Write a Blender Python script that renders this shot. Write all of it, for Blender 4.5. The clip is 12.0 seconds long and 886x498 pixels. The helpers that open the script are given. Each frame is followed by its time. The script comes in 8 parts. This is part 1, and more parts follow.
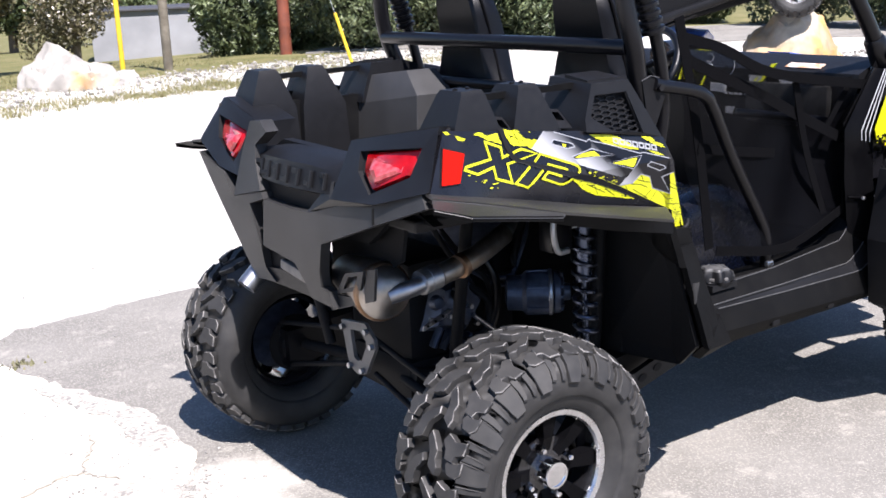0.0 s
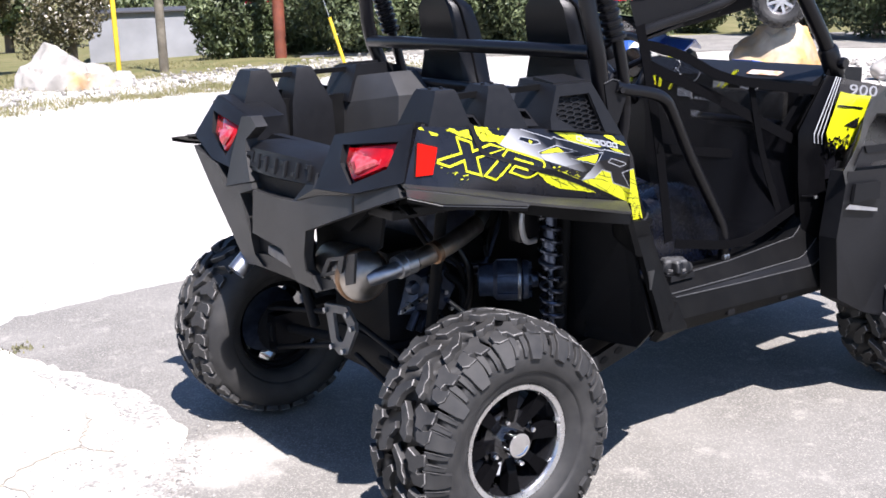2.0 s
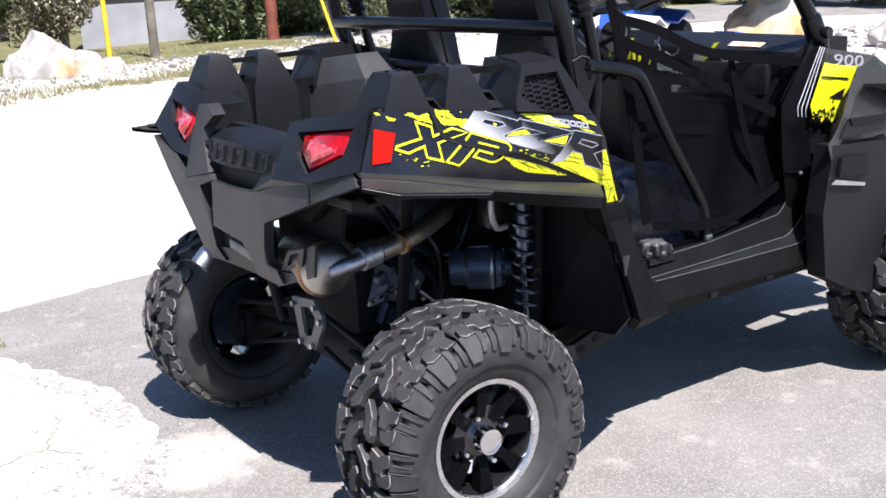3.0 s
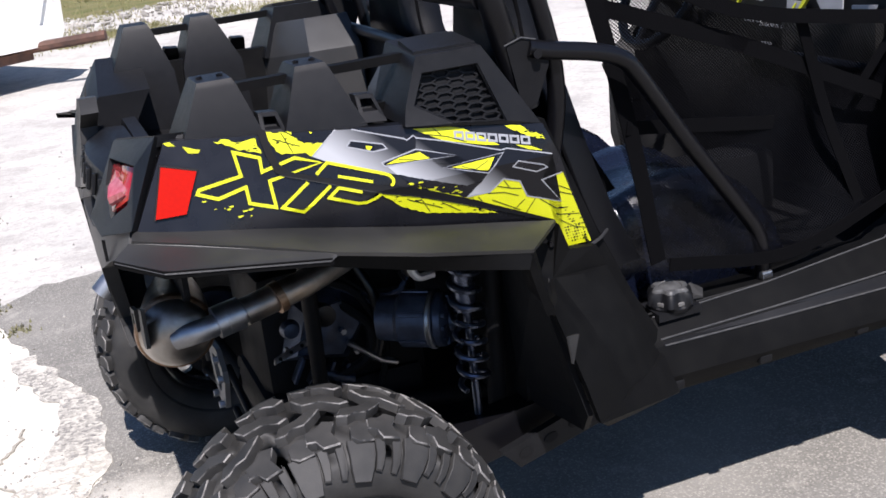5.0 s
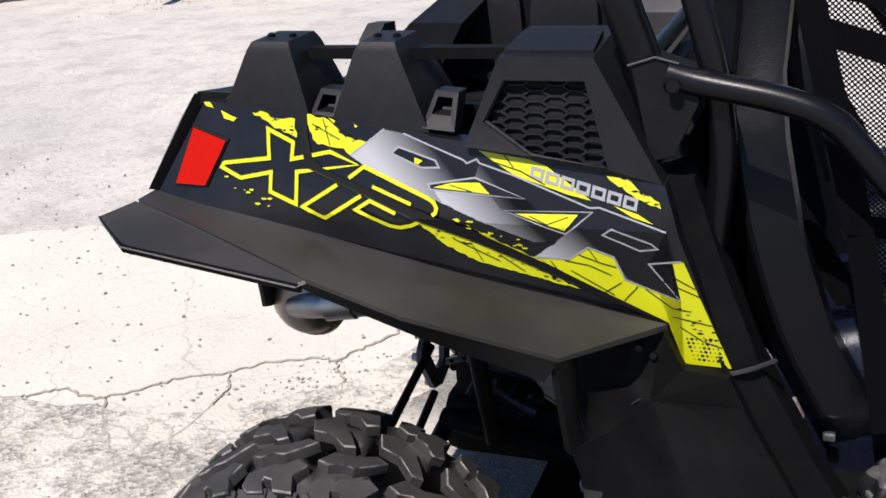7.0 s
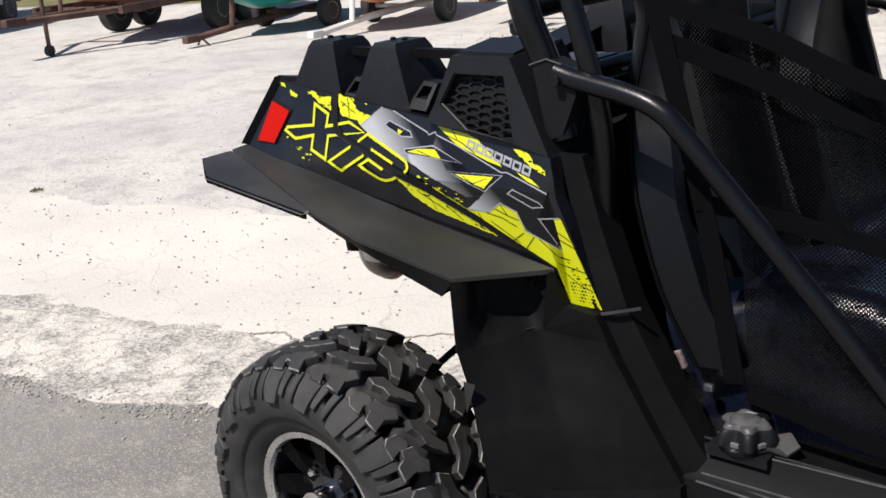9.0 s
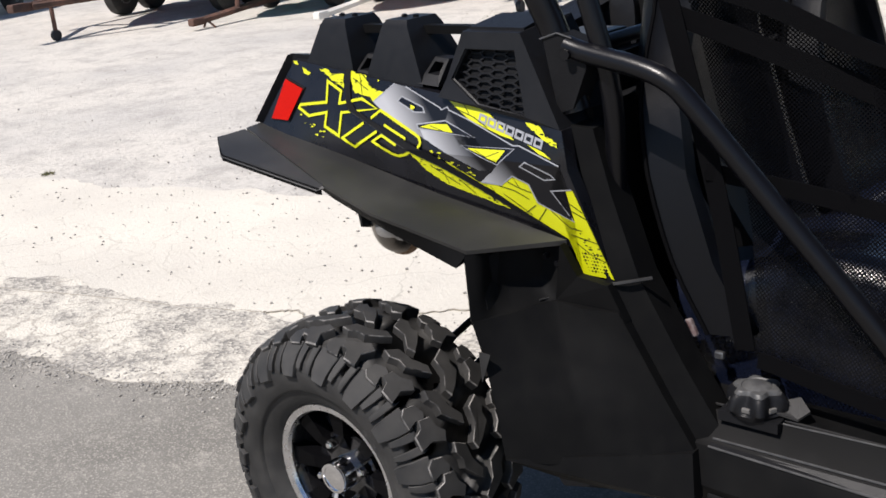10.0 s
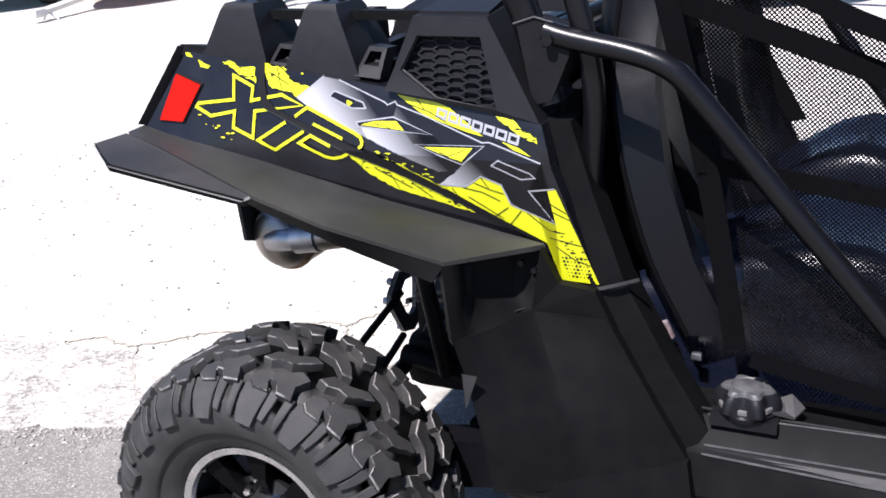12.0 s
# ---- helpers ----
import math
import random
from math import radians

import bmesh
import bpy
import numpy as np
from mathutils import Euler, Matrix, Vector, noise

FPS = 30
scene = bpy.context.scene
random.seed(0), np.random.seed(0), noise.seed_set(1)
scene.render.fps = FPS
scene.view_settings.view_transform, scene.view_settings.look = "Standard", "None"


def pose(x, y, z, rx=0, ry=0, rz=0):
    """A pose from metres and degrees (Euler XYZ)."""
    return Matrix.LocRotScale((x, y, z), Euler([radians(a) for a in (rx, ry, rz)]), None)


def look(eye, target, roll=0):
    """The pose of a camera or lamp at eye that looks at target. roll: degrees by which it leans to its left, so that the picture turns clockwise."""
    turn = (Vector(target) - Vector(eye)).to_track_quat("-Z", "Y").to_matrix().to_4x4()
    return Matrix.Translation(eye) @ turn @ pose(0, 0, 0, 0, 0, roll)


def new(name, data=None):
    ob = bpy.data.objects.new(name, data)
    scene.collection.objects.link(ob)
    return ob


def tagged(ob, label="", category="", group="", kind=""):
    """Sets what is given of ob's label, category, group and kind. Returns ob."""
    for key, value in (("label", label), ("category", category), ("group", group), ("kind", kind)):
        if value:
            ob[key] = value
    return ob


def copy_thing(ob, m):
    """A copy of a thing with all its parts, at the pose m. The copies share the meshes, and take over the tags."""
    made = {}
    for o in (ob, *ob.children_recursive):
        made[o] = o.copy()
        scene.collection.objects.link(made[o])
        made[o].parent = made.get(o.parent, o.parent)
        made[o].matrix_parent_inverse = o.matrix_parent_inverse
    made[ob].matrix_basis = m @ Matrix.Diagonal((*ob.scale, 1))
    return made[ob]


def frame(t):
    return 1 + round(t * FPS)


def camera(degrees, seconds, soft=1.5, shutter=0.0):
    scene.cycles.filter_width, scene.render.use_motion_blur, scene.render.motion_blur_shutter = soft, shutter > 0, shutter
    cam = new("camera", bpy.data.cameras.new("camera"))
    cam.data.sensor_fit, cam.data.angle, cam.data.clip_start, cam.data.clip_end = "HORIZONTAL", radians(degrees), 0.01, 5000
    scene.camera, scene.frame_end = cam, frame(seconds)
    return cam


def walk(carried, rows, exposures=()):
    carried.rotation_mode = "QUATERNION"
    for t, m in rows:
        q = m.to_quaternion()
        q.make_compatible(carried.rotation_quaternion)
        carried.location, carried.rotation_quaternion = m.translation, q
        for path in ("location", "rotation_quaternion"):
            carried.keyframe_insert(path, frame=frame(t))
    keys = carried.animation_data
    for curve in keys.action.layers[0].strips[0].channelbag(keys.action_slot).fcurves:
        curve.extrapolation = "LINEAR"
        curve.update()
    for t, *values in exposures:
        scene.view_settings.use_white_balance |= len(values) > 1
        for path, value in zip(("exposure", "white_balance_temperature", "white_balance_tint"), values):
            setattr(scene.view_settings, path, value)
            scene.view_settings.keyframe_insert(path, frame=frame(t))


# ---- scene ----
cam = camera(44.0, 12.0, soft=1.65)
PATH = [
    (0, (-1.611, -2.681, 1.542), (-0.509, -1.085, 1.055), -2.5),
    (0.5, (-1.733, -2.9, 1.552), (-0.631, -1.292, 1.102), -1.5),
    (1, (-1.735, -2.902, 1.551), (-0.634, -1.294, 1.102), -1.6),
    (1.5, (-1.729, -2.904, 1.549), (-0.612, -1.314, 1.077), -1.4),
    (2, (-1.706, -2.904, 1.547), (-0.592, -1.313, 1.07), -1.7),
    (2.5, (-1.645, -2.897, 1.546), (-0.53, -1.309, 1.061), -2.0),
    (3, (-1.543, -2.855, 1.541), (-0.442, -1.267, 1.025), -3.2),
    (3.5, (-1.342, -2.691, 1.543), (-0.251, -1.109, 0.989), -4.3),
    (3.7, (-1.239, -2.645, 1.554), (-0.167, -1.047, 1.01), -5.3),
    (5.3, (-0.16, -2.424, 1.572), (0.294, -0.597, 0.897), -6.1),
    (5.5, (-0.031, -2.393, 1.56), (0.28, -0.539, 0.877), -5.7),
    (6, (0.256, -2.256, 1.558), (0.286, -0.386, 0.848), -5.4),
    (6.5, (0.472, -2.067, 1.553), (0.189, -0.217, 0.847), -5.1),
    (7, (0.741, -1.988, 1.552), (0.059, -0.253, 0.826), -4.1),
    (7.2, (0.845, -1.991, 1.551), (0.078, -0.294, 0.822), -3.9),
    (8.8, (1.528, -2.099, 1.52), (0.287, -0.656, 0.906), -4.3),
    (9, (1.562, -2.106, 1.522), (0.302, -0.676, 0.915), -4.3),
    (9.5, (1.584, -2.139, 1.523), (0.314, -0.729, 0.892), -5.0),
    (10, (1.576, -2.14, 1.521), (0.311, -0.73, 0.881), -5.2),
    (10.5, (1.577, -2.131, 1.516), (0.324, -0.702, 0.894), -5.7),
    (11, (1.535, -2.123, 1.506), (0.324, -0.676, 0.842), -4.4),
    (11.5, (1.33, -2.201, 1.513), (0.343, -0.578, 0.887), -4.6),
    (12, (1.106, -2.196, 1.495), (0.277, -0.506, 0.821), -3.1),
]
walk(cam, [(t, look(eye, target, roll)) for t, eye, target, roll in PATH],
     exposures=((0, 1.33, 6350, 18), (2.5, 1.35, 6250, 18), (3.7, 1.2, 6250, 18), (5.5, 0.65, 6400, 16), (7.0, 0.5, 6600, 15),
                (9.0, 0.45, 6680, 13), (10.8, 0.5, 6680, 13), (11.3, 0.85, 6500, 17), (12.0, 1.12, 6250, 18)))

# world, sun and exposure
world = bpy.data.worlds.new("sky")
scene.world = world
world.use_nodes = True
wn = world.node_tree.nodes
sky = wn.new("ShaderNodeTexSky")
sky.sky_type, sky.sun_disc = "NISHITA", False
sky.sun_elevation, sky.sun_rotation = radians(56), radians(190)
sky.ozone_density, sky.dust_density = 6.0, 0.3
world.node_tree.links.new(sky.outputs[0], wn["Background"].inputs[0])
wn["Background"].inputs[1].default_value = 0.075

sun = new("sun", bpy.data.lights.new("sun", "SUN"))
sun.data.energy, sun.data.angle, sun.data.color = 5.0, radians(0.53), (1.0, 0.965, 0.92)
sun.matrix_world = look((-0.13, -0.65, 1.0), (0, 0, 0))


# materials
def mat(name, base, rough=0.5, metal=0.0, second=None, scale=40.0, mix=0.5, bump=0.0, bump_scale=300.0,
        spec=0.5, stain=0.0, stain_scale=3.0, coat=0.0, detail=4.0, span=(0.35, 0.68)):
    """A surface with grain and stains at two scales and a fine relief."""
    m = bpy.data.materials.new(name)
    m.use_nodes = True
    n, l = m.node_tree.nodes, m.node_tree.links
    b = n["Principled BSDF"]
    b.inputs["Roughness"].default_value, b.inputs["Metallic"].default_value = rough, metal
    b.inputs["Specular IOR Level"].default_value, b.inputs["Coat Weight"].default_value = spec, coat
    b.inputs["Coat Roughness"].default_value = 0.08
    co = n.new("ShaderNodeTexCoord")
    tex = n.new("ShaderNodeTexNoise")
    tex.inputs["Scale"].default_value, tex.inputs["Detail"].default_value = scale, detail
    l.new(co.outputs["Object"], tex.inputs["Vector"])
    ramp = n.new("ShaderNodeMix")
    ramp.data_type = "RGBA"
    ramp.inputs["A"].default_value = (*base, 1)
    ramp.inputs["B"].default_value = (*(second or [c * 1.25 for c in base]), 1)
    fac = n.new("ShaderNodeMapRange")
    fac.inputs["From Min"].default_value, fac.inputs["From Max"].default_value = span
    fac.inputs["To Max"].default_value = mix
    l.new(tex.outputs["Fac"], fac.inputs["Value"])
    l.new(fac.outputs["Result"], ramp.inputs["Factor"])
    col = ramp.outputs["Result"]
    if stain:
        big = n.new("ShaderNodeTexNoise")
        big.inputs["Scale"].default_value, big.inputs["Detail"].default_value = stain_scale, 6.0
        l.new(co.outputs["Object"], big.inputs["Vector"])
        bf = n.new("ShaderNodeMapRange")
        bf.inputs["From Min"].default_value, bf.inputs["From Max"].default_value = 0.4, 0.65
        bf.inputs["To Min"].default_value, bf.inputs["To Max"].default_value = 1.0 - stain, 1.0 + stain * 0.4
        l.new(big.outputs["Fac"], bf.inputs["Value"])
        mul = n.new("ShaderNodeVectorMath")
        mul.operation = "SCALE"
        l.new(col, mul.inputs[0])
        l.new(bf.outputs["Result"], mul.inputs["Scale"])
        col = mul.outputs[0]
    l.new(col, b.inputs["Base Color"])
    rr = n.new("ShaderNodeMapRange")
    rr.inputs["To Min"].default_value, rr.inputs["To Max"].default_value = rough * 0.85, min(1.0, rough * 1.15)
    l.new(tex.outputs["Fac"], rr.inputs["Value"])
    l.new(rr.outputs["Result"], b.inputs["Roughness"])
    if bump:
        fine = n.new("ShaderNodeTexNoise")
        fine.inputs["Scale"].default_value, fine.inputs["Detail"].default_value = bump_scale, 3.0
        l.new(co.outputs["Object"], fine.inputs["Vector"])
        bn = n.new("ShaderNodeBump")
        bn.inputs["Strength"].default_value, bn.inputs["Distance"].default_value = bump, 0.01
        l.new(fine.outputs["Fac"], bn.inputs["Height"])
        l.new(bn.outputs["Normal"], b.inputs["Normal"])
    return m


PLASTIC = mat("textured_black_plastic", (0.0066, 0.0068, 0.0080), 0.48, second=(0.0095, 0.0098, 0.0112), scale=60, bump=0.10, bump_scale=700, stain=0.25, stain_scale=5, spec=0.22)
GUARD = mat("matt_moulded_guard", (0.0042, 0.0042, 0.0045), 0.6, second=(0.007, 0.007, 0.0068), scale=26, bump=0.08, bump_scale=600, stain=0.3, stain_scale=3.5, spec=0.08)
# lightened plastic: the stronger light on the tail's rear faces is in its colour
PLASTIC_GREY = mat("lightened_grey_plastic", (0.0215, 0.0212, 0.0213), 0.48, second=(0.034, 0.0335, 0.0334), scale=30, bump=0.10, bump_scale=600, stain=0.25, stain_scale=6, spec=0.3)
PANEL = mat("printed_black_vinyl", (0.006, 0.006, 0.008), 0.28, second=(0.010, 0.010, 0.013), scale=18, spec=0.4, stain=0.3, stain_scale=9, coat=0.08)
DARK = mat("dark_underside_plastic", (0.0065, 0.0066, 0.0074), 0.6, second=(0.0095, 0.0096, 0.0104), scale=25, bump=0.1, spec=0.12)
TUBE = mat("black_powder_coat", (0.0035, 0.0035, 0.0045), 0.30, scale=90, bump=0.05, bump_scale=500, spec=0.28)
RUBBER = mat("tyre_rubber", (0.022, 0.0218, 0.0218), 0.62, second=(0.040, 0.0385, 0.0365), scale=22, mix=0.8, bump=0.05, bump_scale=250, stain=0.25, stain_scale=7, spec=0.35)
WORN = mat("scuffed_rubber_edge", (0.022, 0.022, 0.0225), 0.58, second=(0.22, 0.21, 0.20), scale=34, mix=1.0, span=(0.40, 0.62), spec=0.35, bump=0.1, bump_scale=120)
YELLOW = mat("yellow_vinyl", (0.52, 0.54, 0.004), 0.32, second=(0.60, 0.60, 0.010), scale=12, spec=0.5, coat=0.2)
WHITE_VINYL = mat("light_grey_vinyl", (0.34, 0.345, 0.36), 0.35, scale=30)
RED = mat("red_reflector", (0.40, 0.006, 0.001), 0.35, second=(0.33, 0.004, 0.001), scale=200, spec=0.12)
DUST = mat("dusty_metal_strip", (0.20, 0.18, 0.155), 0.7, second=(0.12, 0.11, 0.10), scale=30, mix=1.0)
LENS_PALE = mat("pale_red_lens", (0.34, 0.02, 0.03), 0.12, second=(0.50, 0.10, 0.11), scale=60, mix=0.9, coat=0.1)
LENS = mat("red_lamp_lens", (0.26, 0.001, 0.003), 0.10, second=(0.42, 0.008, 0.012), scale=26, mix=0.8, coat=0.15, spec=0.35)
STEEL = mat("heat_stained_steel", (0.40, 0.38, 0.355), 0.40, 1.0, second=(0.27, 0.215, 0.165), scale=9, mix=0.9, bump=0.06, stain=0.4, stain_scale=12)
BARE = mat("bare_steel", (0.42, 0.43, 0.45), 0.35, 1.0, scale=30, bump=0.05, stain=0.3, stain_scale=14)
BARE_DULL = mat("dull_steel", (0.38, 0.385, 0.40), 0.4, 1.0, scale=30, bump=0.05, stain=0.3, stain_scale=14)
# blue-white highlights of the dark coils are put into this base colour
SPRING = mat("blue_lit_spring_steel", (0.085, 0.098, 0.135), 0.28, 0.85, scale=30)
BRONZE = mat("heat_tinted_weld", (0.20, 0.12, 0.07), 0.4, 1.0, second=(0.30, 0.20, 0.13), scale=40, mix=1.0, bump=0.3, bump_scale=260)
# brighter copy of the black plastic: light on the bed boxes, as colour
BED = mat("lit_bed_plastic", (0.030, 0.0298, 0.0300), 0.45, second=(0.042, 0.0415, 0.0415), scale=12, bump=0.10, bump_scale=600, stain=0.2, stain_scale=5, spec=0.4)
BRACKET_STEEL = mat("grey_painted_bracket", (0.085, 0.083, 0.080), 0.5, second=(0.12, 0.115, 0.11), scale=30, mix=1.0, bump=0.1)
POST = mat("satin_black_post", (0.003, 0.003, 0.0035), 0.20, spec=0.04, scale=40, stain=0.2, stain_scale=8)
CHROME = mat("chrome", (0.75, 0.75, 0.76), 0.09, 1.0, scale=20)
MACHINED = mat("machined_aluminium", (0.72, 0.72, 0.73), 0.28, 1.0, scale=60, stain=0.15, stain_scale=20)
GLOSS = mat("gloss_black_paint", (0.008, 0.008, 0.009), 0.16, spec=0.5, scale=40, coat=0.5)
# the sky's blue light on the castings is mixed into the base colour
ENGINE = mat("engine_casting", (0.038, 0.049, 0.078), 0.36, 0.5, second=(0.095, 0.114, 0.164), scale=35, bump=0.15, stain=0.4, stain_scale=14)
VINYL = mat("seat_vinyl", (0.0026, 0.0029, 0.0042), 0.36, second=(0.0036, 0.0040, 0.0058), scale=70, bump=0.10, bump_scale=350, spec=0.26)
SEAT_NAVY = mat("navy_seat_vinyl", (0.0032, 0.0048, 0.0120), 0.27, second=(0.0044, 0.0064, 0.0150), scale=70, bump=0.10, bump_scale=350, spec=0.55)
SEAT_CLOTH = mat("seat_back_cloth", (0.0022, 0.0024, 0.0034), 0.36, second=(0.0032, 0.0034, 0.0048), scale=90, bump=0.08, bump_scale=500, spec=0.22)
STRAP = mat("webbing", (0.002, 0.002, 0.0025), 0.85, second=(0.0035, 0.0035, 0.004), scale=300, bump=0.3, bump_scale=900, spec=0.05)
BLUE = mat("blue_paint", (0.02, 0.09, 0.38), 0.3, coat=0.4)
RED_PAINT = mat("red_paint", (0.6, 0.015, 0.012), 0.3, coat=0.5, stain=0.2)
RUST = mat("rusty_steel", (0.125, 0.058, 0.038), 0.8, second=(0.075, 0.042, 0.032), scale=14, mix=1.0, bump=0.3, bump_scale=120, stain=0.4)
# pale tone for thin edge tubes; along the sill it paints highlights
PALE_EDGE = mat("pale_plastic_edge", (0.035, 0.035, 0.036), 0.5, second=(0.06, 0.06, 0.06), scale=40, mix=1.0)
HULL_RED = mat("faded_red_gelcoat", (0.26, 0.06, 0.04), 0.4, second=(0.32, 0.10, 0.07), scale=3, mix=1.0, stain=0.25)
HULL_ORANGE = mat("orange_gelcoat", (0.62, 0.20, 0.04), 0.35, second=(0.68, 0.30, 0.10), scale=2, mix=1.0, stain=0.2)
GALV = mat("galvanised_steel", (0.5, 0.5, 0.5), 0.45, 0.8, second=(0.38, 0.38, 0.4), scale=20, mix=1.0)
HULL_WHITE = mat("white_gelcoat", (0.74, 0.73, 0.69), 0.35, second=(0.6, 0.58, 0.52), scale=2.0, mix=0.6, stain=0.25, stain_scale=1.3)
HULL_TEAL = mat("teal_gelcoat", (0.015, 0.26, 0.23), 0.3, second=(0.02, 0.3, 0.27), scale=3, stain=0.2)
WOOD_POLE = mat("weathered_pole_wood", (0.115, 0.098, 0.070), 0.9, second=(0.17, 0.15, 0.115), scale=9, mix=1.0, bump=0.5, bump_scale=40, stain=0.3)
RUST_POLE = mat("red_brown_pole_paint", (0.24, 0.062, 0.028), 0.7, second=(0.17, 0.05, 0.03), scale=5, mix=1.0, bump=0.2, stain=0.35, stain_scale=2)
YELLOW_PAINT = mat("yellow_pole_paint", (0.72, 0.50, 0.02), 0.5, second=(0.6, 0.4, 0.03), scale=8, stain=0.2)
ROCK = mat("white_limestone", (0.30, 0.285, 0.26), 0.9, second=(0.42, 0.40, 0.37), scale=5, mix=1.0, bump=0.6, bump_scale=14, stain=0.3, stain_scale=2.2, detail=8)
VERGE_STONE = mat("broken_limestone", (0.17, 0.158, 0.135), 0.9, second=(0.38, 0.36, 0.325), scale=1.6, mix=1.0, bump=0.4, bump_scale=20, stain=0.3, stain_scale=0.6, span=(0.40, 0.56))
ROCK_ORANGE = mat("iron_stained_limestone", (0.34, 0.32, 0.285), 0.9, second=(0.38, 0.22, 0.08), scale=1.3, mix=0.85, span=(0.54, 0.66), bump=0.6, bump_scale=14, stain=0.3, stain_scale=3, detail=6)
ROCK_RUSTY = mat("rust_stained_boulder", (0.42, 0.37, 0.29), 0.9, second=(0.44, 0.25, 0.075), scale=1.6, mix=0.95, span=(0.40, 0.58), bump=0.6, bump_scale=14, stain=0.3, stain_scale=3, detail=7)
BLOCK = mat("grey_block_wall", (0.24, 0.247, 0.258), 0.85, second=(0.27, 0.277, 0.288), scale=2.5, mix=1.0, bump=0.3, bump_scale=60, stain=0.15, stain_scale=0.8)
ROOFING = mat("dark_roof_edge", (0.05, 0.05, 0.055), 0.7, stain=0.2)
LEAF = mat("shrub_leaf", (0.045, 0.066, 0.024), 0.45, second=(0.13, 0.155, 0.07), scale=2.0, mix=1.0, spec=0.4, stain=0.3, stain_scale=1.0)
LEAF_DRY = mat("dry_shrub_leaf", (0.075, 0.070, 0.030), 0.6, second=(0.12, 0.10, 0.05), scale=2.0, mix=1.0)
LEAF_RED = mat("crimson_leaf", (0.42, 0.02, 0.045), 0.6, second=(0.3, 0.015, 0.03), scale=3, mix=1.0)
BLOSSOM = mat("pale_blossom", (0.62, 0.58, 0.52), 0.8, second=(0.5, 0.45, 0.38), scale=6, mix=1.0)
BARK = mat("bark", (0.09, 0.07, 0.05), 0.9, second=(0.14, 0.11, 0.08), scale=14, mix=1.0, bump=0.5, bump_scale=40)


def set_ground(m, kind):
    """Large patches, stones and cracks for the yard's surfaces, in world metres."""
    n, l = m.node_tree.nodes, m.node_tree.links
    b = n["Principled BSDF"]
    geo = n.new("ShaderNodeNewGeometry")

    def noise_tex(scale, detail=6.0, rough=0.6):
        t = n.new("ShaderNodeTexNoise")
        t.inputs["Scale"].default_value, t.inputs["Detail"].default_value, t.inputs["Roughness"].default_value = scale, detail, rough
        l.new(geo.outputs["Position"], t.inputs["Vector"])
        return t.outputs["Fac"]

    def voro(scale, feature="F1", jitter=1.0, warp=0.0):
        t = n.new("ShaderNodeTexVoronoi")
        t.feature = feature
        t.inputs["Scale"].default_value, t.inputs["Randomness"].default_value = scale, jitter
        if warp:
            w = n.new("ShaderNodeTexNoise")
            w.inputs["Scale"].default_value, w.inputs["Detail"].default_value = scale * 1.6, 5.0
            l.new(geo.outputs["Position"], w.inputs["Vector"])
            add = n.new("ShaderNodeVectorMath")
            add.operation = "MULTIPLY_ADD"
            l.new(w.outputs["Color"], add.inputs[0])
            add.inputs[1].default_value = (warp, warp, warp)
            l.new(geo.outputs["Position"], add.inputs[2])
            l.new(add.outputs[0], t.inputs["Vector"])
        else:
            l.new(geo.outputs["Position"], t.inputs["Vector"])
        return t

    def steps(value, a, b_, lo=0.0, hi=1.0):
        t = n.new("ShaderNodeMapRange")
        t.inputs["From Min"].default_value, t.inputs["From Max"].default_value = a, b_
        t.inputs["To Min"].default_value, t.inputs["To Max"].default_value = lo, hi
        l.new(value, t.inputs["Value"])
        return t.outputs["Result"]

    def blend(fac, a, c):
        t = n.new("ShaderNodeMix")
        t.data_type = "RGBA"
        l.new(fac, t.inputs["Factor"])
        for sock, v in (("A", a), ("B", c)):
            if isinstance(v, tuple):
                t.inputs[sock].default_value = (*v, 1)
            else:
                l.new(v, t.inputs[sock])
        return t.outputs["Result"]

    if kind == "asphalt":
        stones = voro(150.0)
        pick = n.new("ShaderNodeSeparateColor")
        l.new(stones.outputs["Color"], pick.inputs[0])
        col = blend(steps(pick.outputs[0], 0.15, 0.95), (0.125, 0.119, 0.107), (0.315, 0.297, 0.262))
        col = blend(steps(stones.outputs["Distance"], 0.30, 0.62), col, (0.155, 0.148, 0.134))
        col = blend(steps(noise_tex(300.0, 2.0), 0.66, 0.76), col, (0.42, 0.40, 0.365))
        col = blend(steps(noise_tex(1.3), 0.40, 0.75, 0.0, 0.55), col, (0.305, 0.29, 0.262))
        col = blend(steps(noise_tex(6.0, 8.0, 0.75), 0.56, 0.66, 0.0, 0.5), col, (0.365, 0.345, 0.305))
        # pale dust trodden off the concrete's corner
        far = n.new("ShaderNodeVectorMath")
        far.operation = "DISTANCE"
        l.new(geo.outputs["Position"], far.inputs[0])
        far.inputs[1].default_value = (-0.36, 0.33, 0.0)
        wob = n.new("ShaderNodeMath")
        wob.operation = "MULTIPLY_ADD"
        l.new(noise_tex(9.0, 8.0, 0.7), wob.inputs[0])
        wob.inputs[1].default_value = 0.30
        l.new(far.outputs["Value"], wob.inputs[2])
        col = blend(steps(wob.outputs[0], 0.24, 0.40, 0.85, 0.0), col, (0.50, 0.475, 0.425))
        height, dist = stones.outputs["Distance"], 0.0015
    elif kind == "concrete":
        col = blend(steps(noise_tex(0.9), 0.38, 0.66), (0.56, 0.53, 0.465), (0.48, 0.455, 0.405))
        col = blend(steps(noise_tex(45.0), 0.5, 0.72, 0.0, 0.35), col, (0.36, 0.335, 0.295))
        col = blend(steps(noise_tex(7.0, 8.0, 0.7), 0.58, 0.70, 0.0, 0.45), col, (0.38, 0.35, 0.305))
